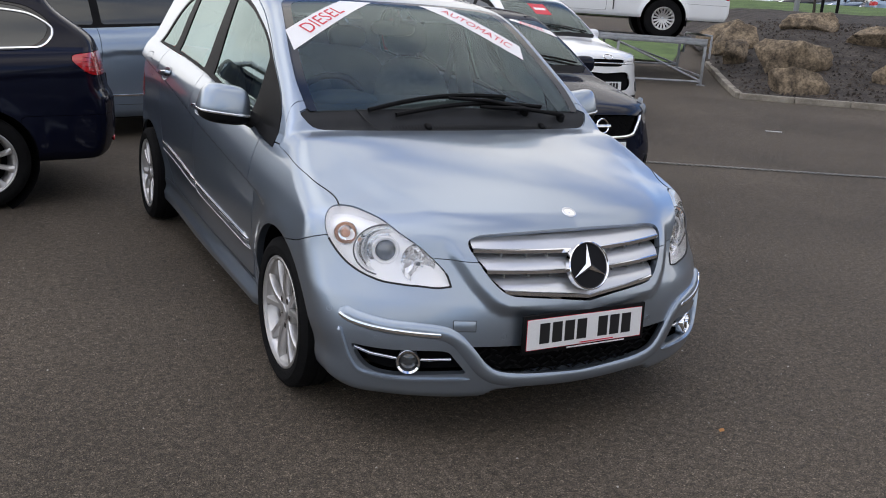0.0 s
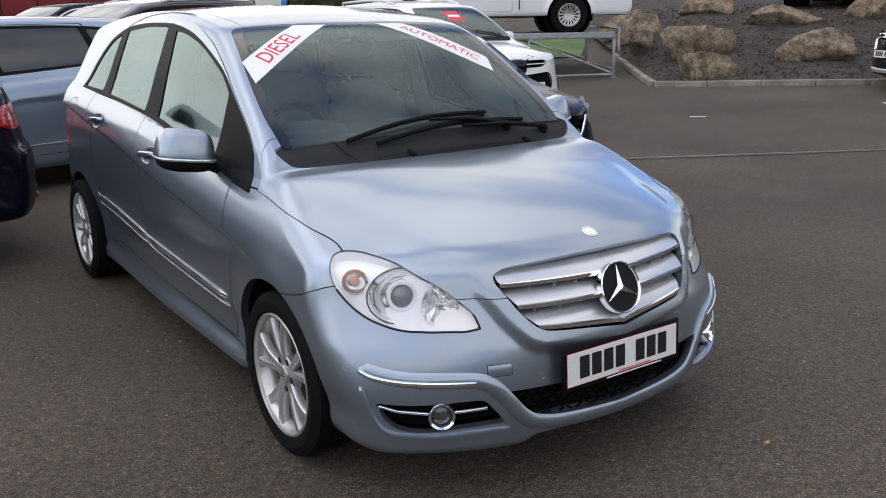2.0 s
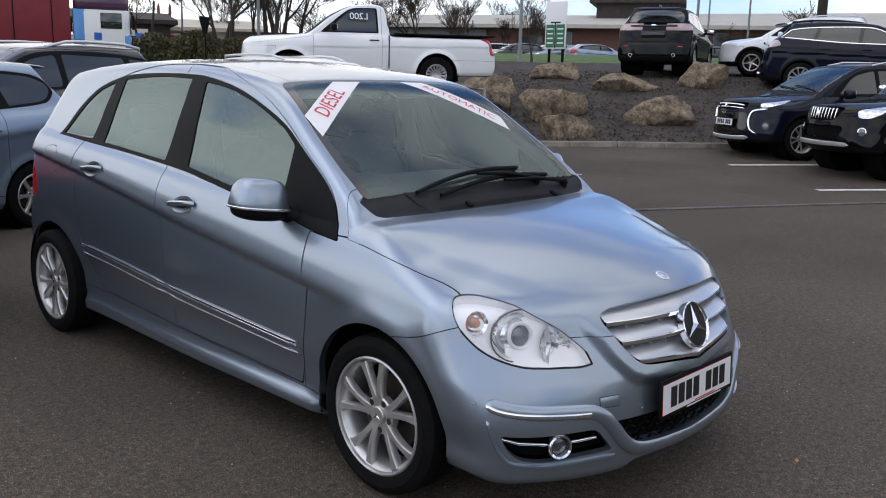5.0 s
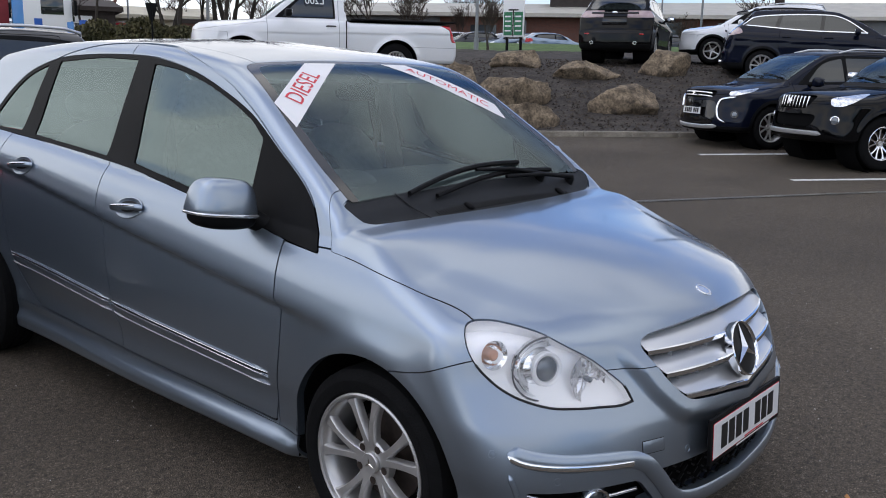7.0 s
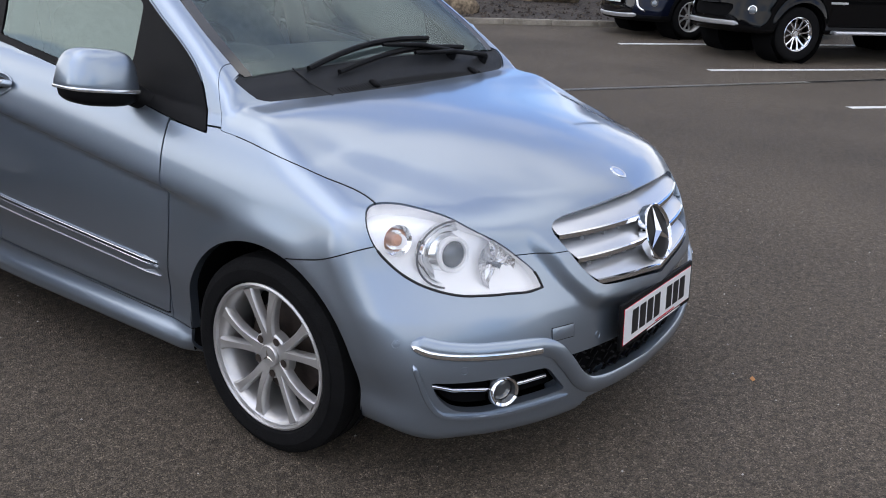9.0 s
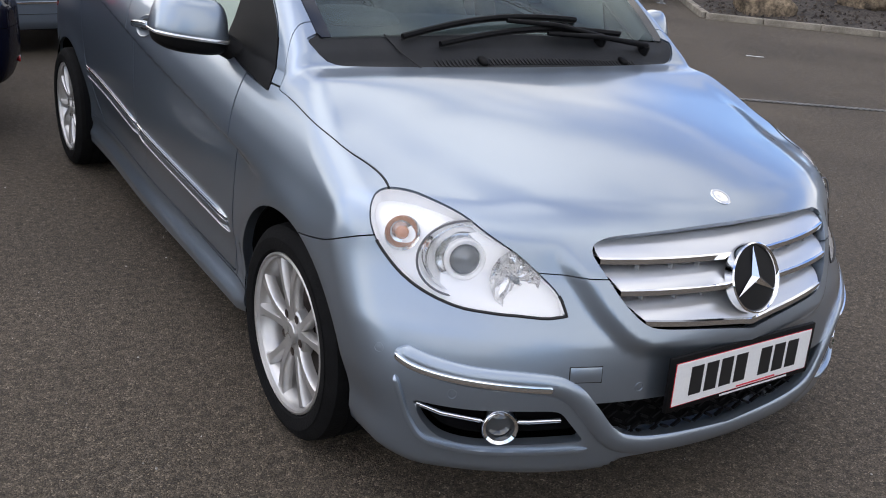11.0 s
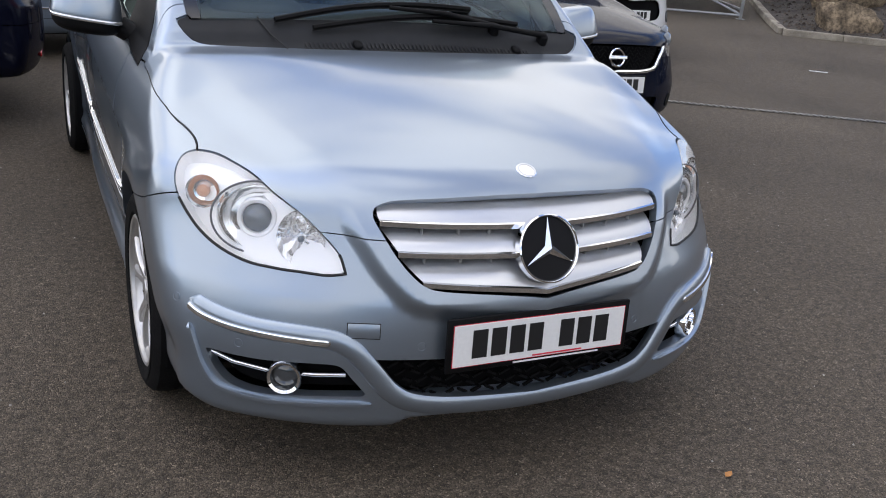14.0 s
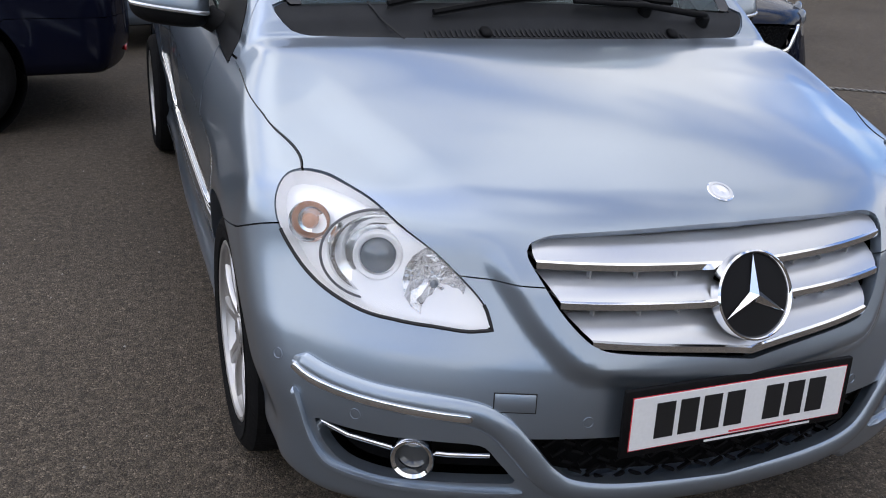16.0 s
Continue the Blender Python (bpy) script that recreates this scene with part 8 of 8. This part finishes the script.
def windows(root, places, depth_y, w, h):
    for x, z in places:
        wn_ = part("window", box((w, 0.12, h), (x, depth_y, z), bevel=0.02, seg=1), STEEL, root)
        part("pane", box((w - 0.16, 0.13, h - 0.16), (x, depth_y - 0.012, z)), WINDOW, wn_)


hall = building("leisure_hall", "long dark red brick hall with pale metal roof", 66.45, 46.5, -61, 40, 16, 2.9, BRICK, ROOF_PALE, pitch=1.3, eave=1.2)
windows(hall, ((8.5, 2.4), (11.5, 2.4), (15.5, 2.4), (2.5, 1.1), (5.5, 1.1), (-1.0, 2.4)), -8.02, 1.2, 1.1)
part("cladding", box((9.5, 0.2, 2.9), (-12.5, -8.1, 1.7), bevel=0.02), CLAD, hall)
part("brick_pier", box((3.0, 0.3, 3.1), (-18.6, -8.1, 1.6)), BRICK, hall)
part("lantern_wall", box((7.0, 6.0, 1.6), (4.5, 0, 4.9)), DARK_WALL, hall)
part("lantern_roof", box((8.2, 7.2, 0.3), (4.5, 0, 5.8), bevel=0.05), DARK_WALL, hall)
part("door", box((2.2, 0.2, 2.3), (-4.0, -8.05, 1.4)), WINDOW, hall)
low = building("roadside_shop", "low dark brown brick shop with a sign board", 24.0, 64.0, -24, 17, 9, 2.2, DARK_WALL, DARK_WALL, pitch=0.7)
part("sign_board", box((9.0, 0.2, 0.5), (2.5, -4.7, 1.9), bevel=0.02), PLATE_WHITE, low)
for k in range(9):
    part("sign_bar", box((0.5, 0.03, 0.32), (-0.6 + k * 0.78, -4.82, 1.9)), INK, low)
windows(low, ((-6, 1.2), (-3.5, 1.2), (6.8, 1.2)), -4.55, 1.6, 1.2)
shed = building("cream_warehouse", "cream clad warehouse with pale shallow roof and a sign", 35.45, 67.5, -29, 15, 12, 1.9, CREAM, CREAM, pitch=0.9)
part("sign_board", box((4.4, 0.15, 1.0), (0.5, -6.1, 1.5), bevel=0.02), PLATE_WHITE, shed)
part("sign_bar", box((3.6, 0.03, 0.3), (0.5, -6.2, 1.7)), RED_INK, shed)
part("sign_bar", box((3.2, 0.03, 0.16), (0.5, -6.2, 1.25)), INK, shed)
gable = building("gabled_house", "dark brick house with steep gable behind the shop", 29.95, 74, -24, 7, 8, 2.2, BRICK, DARK_WALL, pitch=1.3)
wall_ob = building("brick_wall", "long low red brick boundary wall", 37.6, 51.6, -32, 10, 1.0, 1.55, BRICK, DARK_WALL, pitch=0.05, eave=0.05)
long_shed = building("pale_shed", "long pale roofed retail shed far beyond the road", 81.95, 27, -68, 46, 14, 3.2, CLAD, ROOF_PALE, pitch=1.6, eave=1.0)
back = building("dark_terrace", "dark brick terrace seen beyond the road", 7.95, 75, -8, 26, 9, 3.4, DARK_WALL, DARK_WALL, pitch=1.0)
windows(back, tuple((-10 + 3.2 * k, z) for k in range(7) for z in (1.8,)), -4.55, 1.1, 1.3)


def church():
    root = tagged(new("church_tower"), "distant dark red stone church tower with corner pinnacles", "church")
    root.matrix_basis = pose(69.65, 129, float(ground_z(69.65, 129)) - 0.5, 0, 0, -28) @ Matrix.Diagonal((0.55, 0.55, 0.70, 1))
    part("shaft", box((3.6, 3.6, 10.5), (0, 0, 5.25), bevel=0.05, seg=1), BRICK, root)
    for sx in (-1.55, 1.55):
        for sy in (-1.55, 1.55):
            part("pinnacle", lathe([(10.4, 0.42), (12.0, 0.36), (12.9, 0.02)], 8, "z"), BRICK, root, m=Matrix.Translation((sx, sy, 0)))
    part("belfry_opening", box((1.0, 0.2, 1.8), (0, -1.78, 8.3)), WINDOW, root)


church()


def branches(seed, height, spread, depth, splits, trunk_r, twig_r):
    """A bare tree: trunk and limbs, and a crown of twigs, as two meshes."""
    rnd = random.Random(seed)
    sets = {"trunk": ([], []), "crown": ([], [])}

    def seg(which, a, b, ra, rb, n):
        vs, fs = sets[which]
        d = (b - a).normalized()
        u = d.orthogonal().normalized()
        w = d.cross(u)
        base = len(vs)
        for p, r in ((a, ra), (b, rb)):
            for k in range(n):
                t = 2 * math.pi * k / n
                vs.append(tuple(p + (u * math.cos(t) + w * math.sin(t)) * r))
        for k in range(n):
            fs.append((base + k, base + (k + 1) % n, base + n + (k + 1) % n, base + n + k))

    def grow(p, d, length, r, level):
        bits = 3 if level < 3 else 2
        q = p
        for k in range(bits):
            d2 = (d + Vector((rnd.uniform(-1, 1), rnd.uniform(-1, 1), rnd.uniform(-0.4, 0.8))) * 0.16).normalized()
            e = q + d2 * length / bits
            r2 = max(twig_r, r * (1 - 0.18))
            seg("trunk" if level < 3 else "crown", q, e, r, r2, 6 if level < 2 else 4 if level < 4 else 3)
            q, d, r = e, d2, r2
            if level and level < depth and k < bits - 1 and rnd.random() < 0.7:
                side = (d + Vector((rnd.uniform(-1, 1), rnd.uniform(-1, 1), rnd.uniform(-0.2, 0.6))) * spread).normalized()
                grow(q, side, length * 0.6, r * 0.6, level + 1)
        if level < depth:
            for k in range(splits + (1 if level == 0 else 0)):
                side = (d + Vector((rnd.uniform(-1, 1), rnd.uniform(-1, 1), rnd.uniform(-0.15, 0.7))) * spread).normalized()
                grow(q, side, length * rnd.uniform(0.6, 0.82), r * 0.66, level + 1)
    grow(Vector((0, 0, -0.2)), Vector((0, 0, 1)), height * 0.26, trunk_r, 0)
    out = []
    for name in ("trunk", "crown"):
        me = bpy.data.meshes.new(name)
        me.from_pydata(*[sets[name][0], [], sets[name][1]])
        out.append(me)
    return out


def bare_tree(seed, height=9.0, spread=0.75, depth=6, splits=2, trunk_r=0.16, label="bare winter tree with fine brown twigs", twig_r=0.012):
    trunk, crown = branches(seed, height, spread, depth, splits, trunk_r, twig_r)
    root = tagged(new("tree"), label, "tree", "bare trees along the road")
    part("trunk", trunk, TIMBER, root)
    part("crown", crown, TWIG, root)
    return root


trees = [bare_tree(1, 8.0, 0.8, 7), bare_tree(2, 8.5, 0.65, 7), bare_tree(3, 7.0, 0.55, 6, twig_r=0.016)]
spots = [(0, 18.15, 48.5, 0.85), (1, 21.05, 35.8, 0.95), (0, 24.15, 37.6, 1), (1, 31.55, 46.8, 1.45), (0, 29.45, 49, 1.4), (1, 34.45, 48, 1.4), (2, 32.55, 25.9, 0.62), (2, 39.35, 40.8, 1.05), (0, 41.95, 44, 0.95), (2, 43.95, 41, 0.7),
         (2, 46.45, 39.5, 0.62), (1, 46.95, 45, 0.75), (0, 36.95, 44.5, 0.7), (0, 72.95, 63, 1.1), (1, 68.95, 66, 1.1), (0, 77.95, 60, 1.1), (2, 44.95, 21, 0.5), (2, 52.75, 20.8, 0.75), (1, 26.95, 55, 0.9), (0, 7.95, 62, 0.9), (1, 25.2, 37.0, 1.2), (0, 23.2, 38.3, 1.25), (1, 30.5, 45.0, 1.5), (0, 32.5, 47.0, 1.6)]
for k, (kind, x, y, sc) in enumerate(spots):
    t_ = copy_thing(trees[kind], pose(x, y, float(ground_z(x, y)), 0, 0, 47 * k))
    t_.scale = (sc, sc, sc * (0.92 + 0.04 * (k % 4)))
for k, t_ in enumerate(trees):
    t_.matrix_basis = pose(40 + 6 * k, 62 + 3 * k, float(ground_z(40 + 6 * k, 62 + 3 * k)), 0, 0, 30 * k)


def hedge():
    rnd = random.Random(9)
    vs, fs = [], []
    for _ in range(15000):
        u = rnd.uniform(-1, 1)
        along = u * 5.4
        tall = 1.9 * (1 - 0.5 * abs(u) ** 3) * (0.8 + 0.3 * noise.noise((along * 0.9, 1.7, 0.0)))
        a = rnd.uniform(0, math.pi)
        rr = 1 - rnd.random() ** 2.2 * 0.6
        c = Vector((along + rnd.uniform(-0.2, 0.2), math.cos(a) * 1.0 * rr, abs(math.sin(a)) * tall * rr))
        s = rnd.uniform(0.05, 0.11)
        q = Euler((rnd.uniform(0, 6), rnd.uniform(0, 6), rnd.uniform(0, 6))).to_matrix()
        base = len(vs)
        for p in ((-s, -s * 0.5, 0), (s, -s * 0.35, s * 0.2), (s * 0.8, s * 0.5, 0), (-s * 0.7, s * 0.4, s * 0.15)):
            vs.append(tuple(c + q @ Vector(p)))
        fs.append((base, base + 1, base + 2, base + 3))
    me = bpy.data.meshes.new("hedge")
    me.from_pydata(vs, [], fs)
    leaf = material("olive_hedge_leaf", (0.050, 0.052, 0.022), rough=0.8, vary=0.3, scale=1.5, second=(0.10, 0.085, 0.035), island=0.45)
    tagged(part("hedge", me, leaf, None, m=pose(20.2, 36.5, float(ground_z(20.2, 36.5)) - 0.15, 0, 0, -31)), "rough olive-green hedge beside the road", "hedge", kind="stuff")


hedge()


def lamp_post(x, y, height, arm=1.2, turn=0.0, r=0.07, label="grey steel street lamp post"):
    root = tagged(new("street_lamp"), label, "street lamp", "street lamps")
    root.matrix_basis = pose(x, y, float(ground_z(x, y)), 0, 0, turn)
    part("pole", tube([(0, 0, -0.1), (0, 0, height * 0.5), (0, 0, height)], [r * 1.15, r, r * 0.6], 12), STEEL, root)
    part("base", tube([(0, 0, -0.1), (0, 0, 1.1)], r * 1.6, 12), STEEL, root)
    part("arm", tube([(0, 0, height - 0.05), (arm * 0.4, 0, height + 0.1), (arm, 0, height + 0.12)], r * 0.5, 8), STEEL, root)
    part("lantern", blob(0.35, 0.13, 0.07, 3), CLAD, root, m=Matrix.Translation((arm + 0.25, 0, height + 0.1)))


for x, y, h, turn in ((22.55, 34.85, 9, 60), (28.25, 23.2, 9, -20), (51.45, 23.8, 6, -30), (41.25, 21.8, 9, -30), (37.35, 42.3, 4.4, 150), (57.95, 30, 6, -30), (32.95, 60, 7, 20)):
    lamp_post(x, y, h, turn=turn)
pole = tagged(part("telegraph_pole", tube([(0, 0, -0.2), (0.05, 0, 2.95)], [0.07, 0.05], 10), TIMBER, None, m=pose(18.25, 37.5, float(ground_z(18.25, 37.5)), 0, 5, 0)), "dark leaning timber pole", "pole")
pole2 = tagged(part("telegraph_pole", tube([(0, 0, -0.2), (0, 0, 7)], [0.16, 0.12], 10), TIMBER, None, m=pose(25.25, 8.9, float(ground_z(25.25, 8.9)), 0, 0, 0)), "thick dark timber pole behind the parked SUV", "pole")


def direction_sign():
    root = tagged(new("direction_sign"), "green and white road direction sign on two dark posts", "road sign")
    root.matrix_basis = pose(22.85, 17.15, float(ground_z(22.85, 17.15)), 0, 0, -86)
    for sx in (-0.28, 0.28):
        part("post", tube([(sx, 0, -0.1), (sx, 0, 2.7)], 0.05, 8), BLACK_PLASTIC, root)
    part("panel", box((0.86, 0.05, 1.62), (0, -0.06, 2.08), bevel=0.02), PLATE_WHITE, root)
    for sx in (-0.21, 0.21):
        part("green_field", box((0.34, 0.01, 0.78), (sx, -0.09, 1.72)), SIGN_GREEN, root)
        for k in range(4):
            part("text_bar", box((0.24, 0.006, 0.05), (sx, -0.097, 1.48 + 0.16 * k)), PLATE_WHITE, root)
    part("arrow", box((0.05, 0.008, 0.9), (0, -0.09, 1.75)), INK, root)
    part("arrow_arm", box((0.4, 0.008, 0.05), (0, -0.095, 2.18)), INK, root)


direction_sign()


def totem(x, y, w, h, turn, mat, label, stripes=()):
    root = tagged(new("totem_sign"), label, "sign")
    root.matrix_basis = pose(x, y, float(ground_z(x, y)), 0, 0, turn)
    part("panel", box((w, 0.22, h), (0, 0, h / 2), bevel=0.03), mat, root)
    for z, hh, m_ in stripes:
        part("stripe", box((w * 0.8, 0.02, hh), (0, -0.12, z)), m_, root)


totem(12.65, 29.1, 0.62, 4.6, -25, BLACK_PLASTIC, "tall black totem sign with cream and blue fields", ((3.9, 1.0, CREAM), (2.3, 0.9, SIGN_BLUE), (1.2, 0.5, PLATE_WHITE)))
totem(20.15, 42.1, 0.36, 1.45, -25, SIGN_BLUE, "small blue sign on the pavement", ((1.15, 0.12, PLATE_WHITE), (0.85, 0.12, PLATE_WHITE)))


def black_board(x, y, kind):
    root = tagged(new("post_sign"), "dark sign board on a thin post, seen from behind", "sign")
    root.matrix_basis = pose(x, y, float(ground_z(x, y)), 0, 0, -25)
    part("post", tube([(0, 0, -0.1), (0, 0, 1.9)], 0.035, 8), BLACK_PLASTIC, root)
    if kind == "board":
        part("board", box((0.6, 0.05, 0.56), (0, 0, 1.74), bevel=0.02), BLACK_PLASTIC, root)
    else:
        bm = bmesh.new()
        vs = [bm.verts.new(p) for p in ((-0.25, 0, 2.2), (0.25, 0, 2.2), (0.08, 0, 1.5), (-0.08, 0, 1.5))]
        bm.faces.new(vs)
        got = bmesh.ops.extrude_face_region(bm, geom=list(bm.faces))
        bmesh.ops.translate(bm, vec=(0, 0.05, 0), verts=[e for e in got["geom"] if isinstance(e, bmesh.types.BMVert)])
        bmesh.ops.recalc_face_normals(bm, faces=bm.faces)
        part("board", bm, BLACK_PLASTIC, root)


black_board(13.35, 34.3, "board")
black_board(17.85, 31.95, "fan")


def lorry():
    """Articulated lorry on the far road: purple-roofed cab, dark red curtain trailer."""
    root = tagged(new("articulated_lorry"), "articulated lorry, white and blue cab, dark red curtain-sided trailer", "lorry")
    root.matrix_basis = pose(11.08, 25.4, float(ground_z(7.95, 27)), 0, 0, -23) @ Matrix.Scale(0.73, 4)
    # local: x forward, y to its left
    part("trailer_curtain", box((13.0, 2.5, 2.75), (-8.85, 0, 2.45), bevel=0.04), LORRY_RED, root)
    part("trailer_roof", box((13.05, 2.52, 0.08), (-8.85, 0, 3.86), bevel=0.02), PLATE_WHITE, root)
    for k in range(9):
        part("curtain_strap", box((0.04, 0.02, 2.6), (-14.65 + 1.45 * k, -1.262, 2.4)), BLACK_PLASTIC, root)
    part("trailer_chassis", box((12.6, 1.2, 0.3), (-8.85, 0, 1.0)), BLACK_PLASTIC, root)
    part("cab", box((2.2, 2.45, 2.3), (-1.1, 0, 1.95), bevel=0.10), PLATE_WHITE, root)
    part("cab_roof", box((2.15, 2.4, 0.78), (-1.13, 0, 3.46), bevel=0.16, seg=4), LORRY_PURPLE, root)
    part("cab_rear_panel", box((0.45, 2.47, 2.3), (-2.02, 0, 1.95), bevel=0.05), LORRY_BLUE, root)
    part("cab_front_panel", box((0.32, 2.47, 1.2), (-0.12, 0, 1.5), bevel=0.08), LORRY_BLUE, root)
    part("windscreen", box((0.06, 2.1, 0.95), (0.02, 0, 2.6), bevel=0.02), GLASS_DARK, root)
    for sy in (-1, 1):
        part("side_window", box((0.85, 0.03, 0.65), (-0.75, sy * 1.23, 2.65), bevel=0.02), GLASS_DARK, root)
        part("mirror_arm", box((0.12, 0.3, 0.6), (0.12, sy * 1.38, 2.6), bevel=0.04), BLACK_PLASTIC, root)
        part("door_badge", box((0.3, 0.01, 0.3), (-1.3, sy * 1.232, 2.0)), SIGN_BLUE, root)
        part("side_skirt", box((1.8, 0.06, 0.4), (-1.1, sy * 1.2, 0.72), bevel=0.02), LORRY_BLUE, root)
    w0 = None
    for x in (-0.6, -3.4, -12.5, -13.8, -15.1):
        for sy in (-1, 1):
            m = pose(x, sy * 1.05, 0.5, 0, 0, 90 * sy)
            w_ = wheel(0.5, 0.29, 0.3, "single", 10, SILVER, 24) if w0 is None else copy_thing(w0, m)
            w_.parent = root
            if w0 is None:
                w0 = w_
                w0.matrix_basis = m


lorry()


def van():
    root = tagged(new("panel_van"), "white panel van with pale blue lettering and red rear", "van")
    root.matrix_basis = pose(19.0, 48.1, float(ground_z(19.0, 48.1)), 0, 0, 155)
    part("body", box((3.6, 1.9, 1.55), (0.4, 0, 1.15), bevel=0.18, seg=3), PLATE_WHITE, root)
    part("bonnet", box((1.2, 1.85, 0.75), (-1.7, 0, 0.78), bevel=0.15, seg=3), PLATE_WHITE, root)
    for sy in (-1, 1):
        part("side_window", box((0.8, 0.02, 0.55), (-0.75, sy * 0.955, 1.5), bevel=0.02), GLASS_DARK, root)
        for k, (w, z) in enumerate(((1.4, 1.45), (1.6, 1.2))):
            part("text_bar", box((w, 0.012, 0.14), (0.9, sy * 0.957, z)), SKY_PAINT, root)
        part("rear_stripe", box((0.3, 0.014, 1.1), (2.05, sy * 0.957, 1.1)), RED_INK, root)
    w0 = None
    for x in (-1.5, 1.4):
        for sy in (-1, 1):
            m = pose(x, sy * 0.82, 0.33, 0, 0, 90 * sy)
            w_ = wheel(0.33, 0.2, 0.2, "single", 6, SILVER, 24) if w0 is None else copy_thing(w0, m)
            w_.parent = root
            if w0 is None:
                w0 = w_
                w0.matrix_basis = m


van()
far_w = far_hatch(WHITE_PAINT, "small white hatchback in the far car park")
on_ground(far_w, 41.3, 42.0, -129)
far_b = far_hatch(SKY_PAINT, "small light blue hatchback in the far car park")
on_ground(far_b, 57.6, 25.6, -120)
far_s = far_hatch(SILVER_BLUE, "small silver hatchback in the far car park")
on_ground(far_s, 45.95, 36.3, -100)
far_d = far_hatch(GREY_DARK, "small dark hatchback in the far car park")
on_ground(far_d, 47.55, 34.2, -60)
for k, (src, x, y, yaw) in enumerate(((far_w, 43.25, 39.4, 60), (far_d, 44.25, 38.2, -120), (far_w, 45.15, 41.5, -125), (far_s, 49.15, 31.9, 55), (far_w, 50.55, 30.2, -128), (far_d, 51.95, 28, -130), (far_w, 50.45, 35.5, -60), (far_s, 47.15, 39, -60),
                                      (far_w, 53.45, 32, -60), (far_d, 48.95, 37.4, -60), (far_s, 39.95, 43.5, -130), (far_w, 38.45, 46, -130), (far_s, 54.95, 25, -130), (far_b, 56.95, 22.5, -130), (far_w, 15.15, 39, -25), (far_d, 22.45, 49, -28), (far_s, 56.45, 28, -60))):
    c = copy_thing(src, pose(x, y, float(ground_z(x, y)), 0, 0, yaw))
    tagged(c, group="cars in the far car park")
for c in (far_w, far_s, far_d):
    tagged(c, group="cars in the far car park")
extra_a = copy_thing(suv_a, pose(1.0, 17.5, float(ground_z(1.0, 17.5)), 0, 0, -70))
tagged(extra_a, "dark SUV parked behind the grey crossover")
extra_b = copy_thing(white_suv, pose(-1.5, 12.2, float(ground_z(-1.5, 12.2)) - 0.05, 0, 0, -73) @ Matrix.Scale(0.9, 4))
tagged(extra_b, "pale crossover in the row behind")


def unseen_tree_belt():
    """An unseen dark belt of trees and hedge that closes the car park behind the camera. Added to darken low
    reflections.
    """
    rnd = random.Random(21)
    vs, fs = [], []
    steps = 260
    for ring, far in enumerate((34.0, 38.0)):
        base = len(vs)
        for k in range(steps + 1):
            a = radians(98 + 190 * k / steps)
            tall = 2.4 + 0.9 * noise.noise((k * 0.09, ring * 7.0, 0.0)) + 0.9 * noise.noise((k * 0.45, ring * 3.0, 2.0)) + rnd.uniform(-0.25, 0.25)
            x, y = far * math.sin(a), far * math.cos(a)
            for j, h in enumerate((-0.5, 0.35, 0.7, 1.0)):
                d = 1.0 + 0.018 * noise.noise((k * 0.6, j * 3.0, ring * 2.0))
                vs.append((x * d, y * d, max(-0.5, tall * h) if h > 0 else -0.5))
        for k in range(steps):
            for j in range(3):
                p = base + k * 4 + j
                fs.append((p, p + 4, p + 5, p + 1))
    # loose twiggy clumps along the top
    for _ in range(5000):
        a = radians(rnd.uniform(98, 288))
        far = rnd.uniform(33, 39)
        c = Vector((far * math.sin(a), far * math.cos(a), rnd.uniform(0.2, 3.0)))
        r = rnd.uniform(0.15, 0.45)
        q = Euler((rnd.uniform(0, 6), rnd.uniform(0, 6), rnd.uniform(0, 6))).to_matrix()
        base = len(vs)
        for p in ((-r, -r * 0.4, 0), (r, -r * 0.3, 0), (r * 0.7, r * 0.5, 0), (-r * 0.6, r * 0.4, 0)):
            vs.append(tuple(c + q @ Vector(p)))
        fs.append((base, base + 1, base + 2, base + 3))
    me = bpy.data.meshes.new("unseen_tree_belt")
    me.from_pydata(vs, [], fs)
    return tagged(part("unseen_tree_belt", me, material("dark_hedge_leaves", (0.025, 0.032, 0.018), rough=0.9, vary=0.4, scale=2.0, island=0.4), None), "unseen dark belt of hedge and trees, added to darken low reflections", "hedge", kind="structure")


unseen_tree_belt()
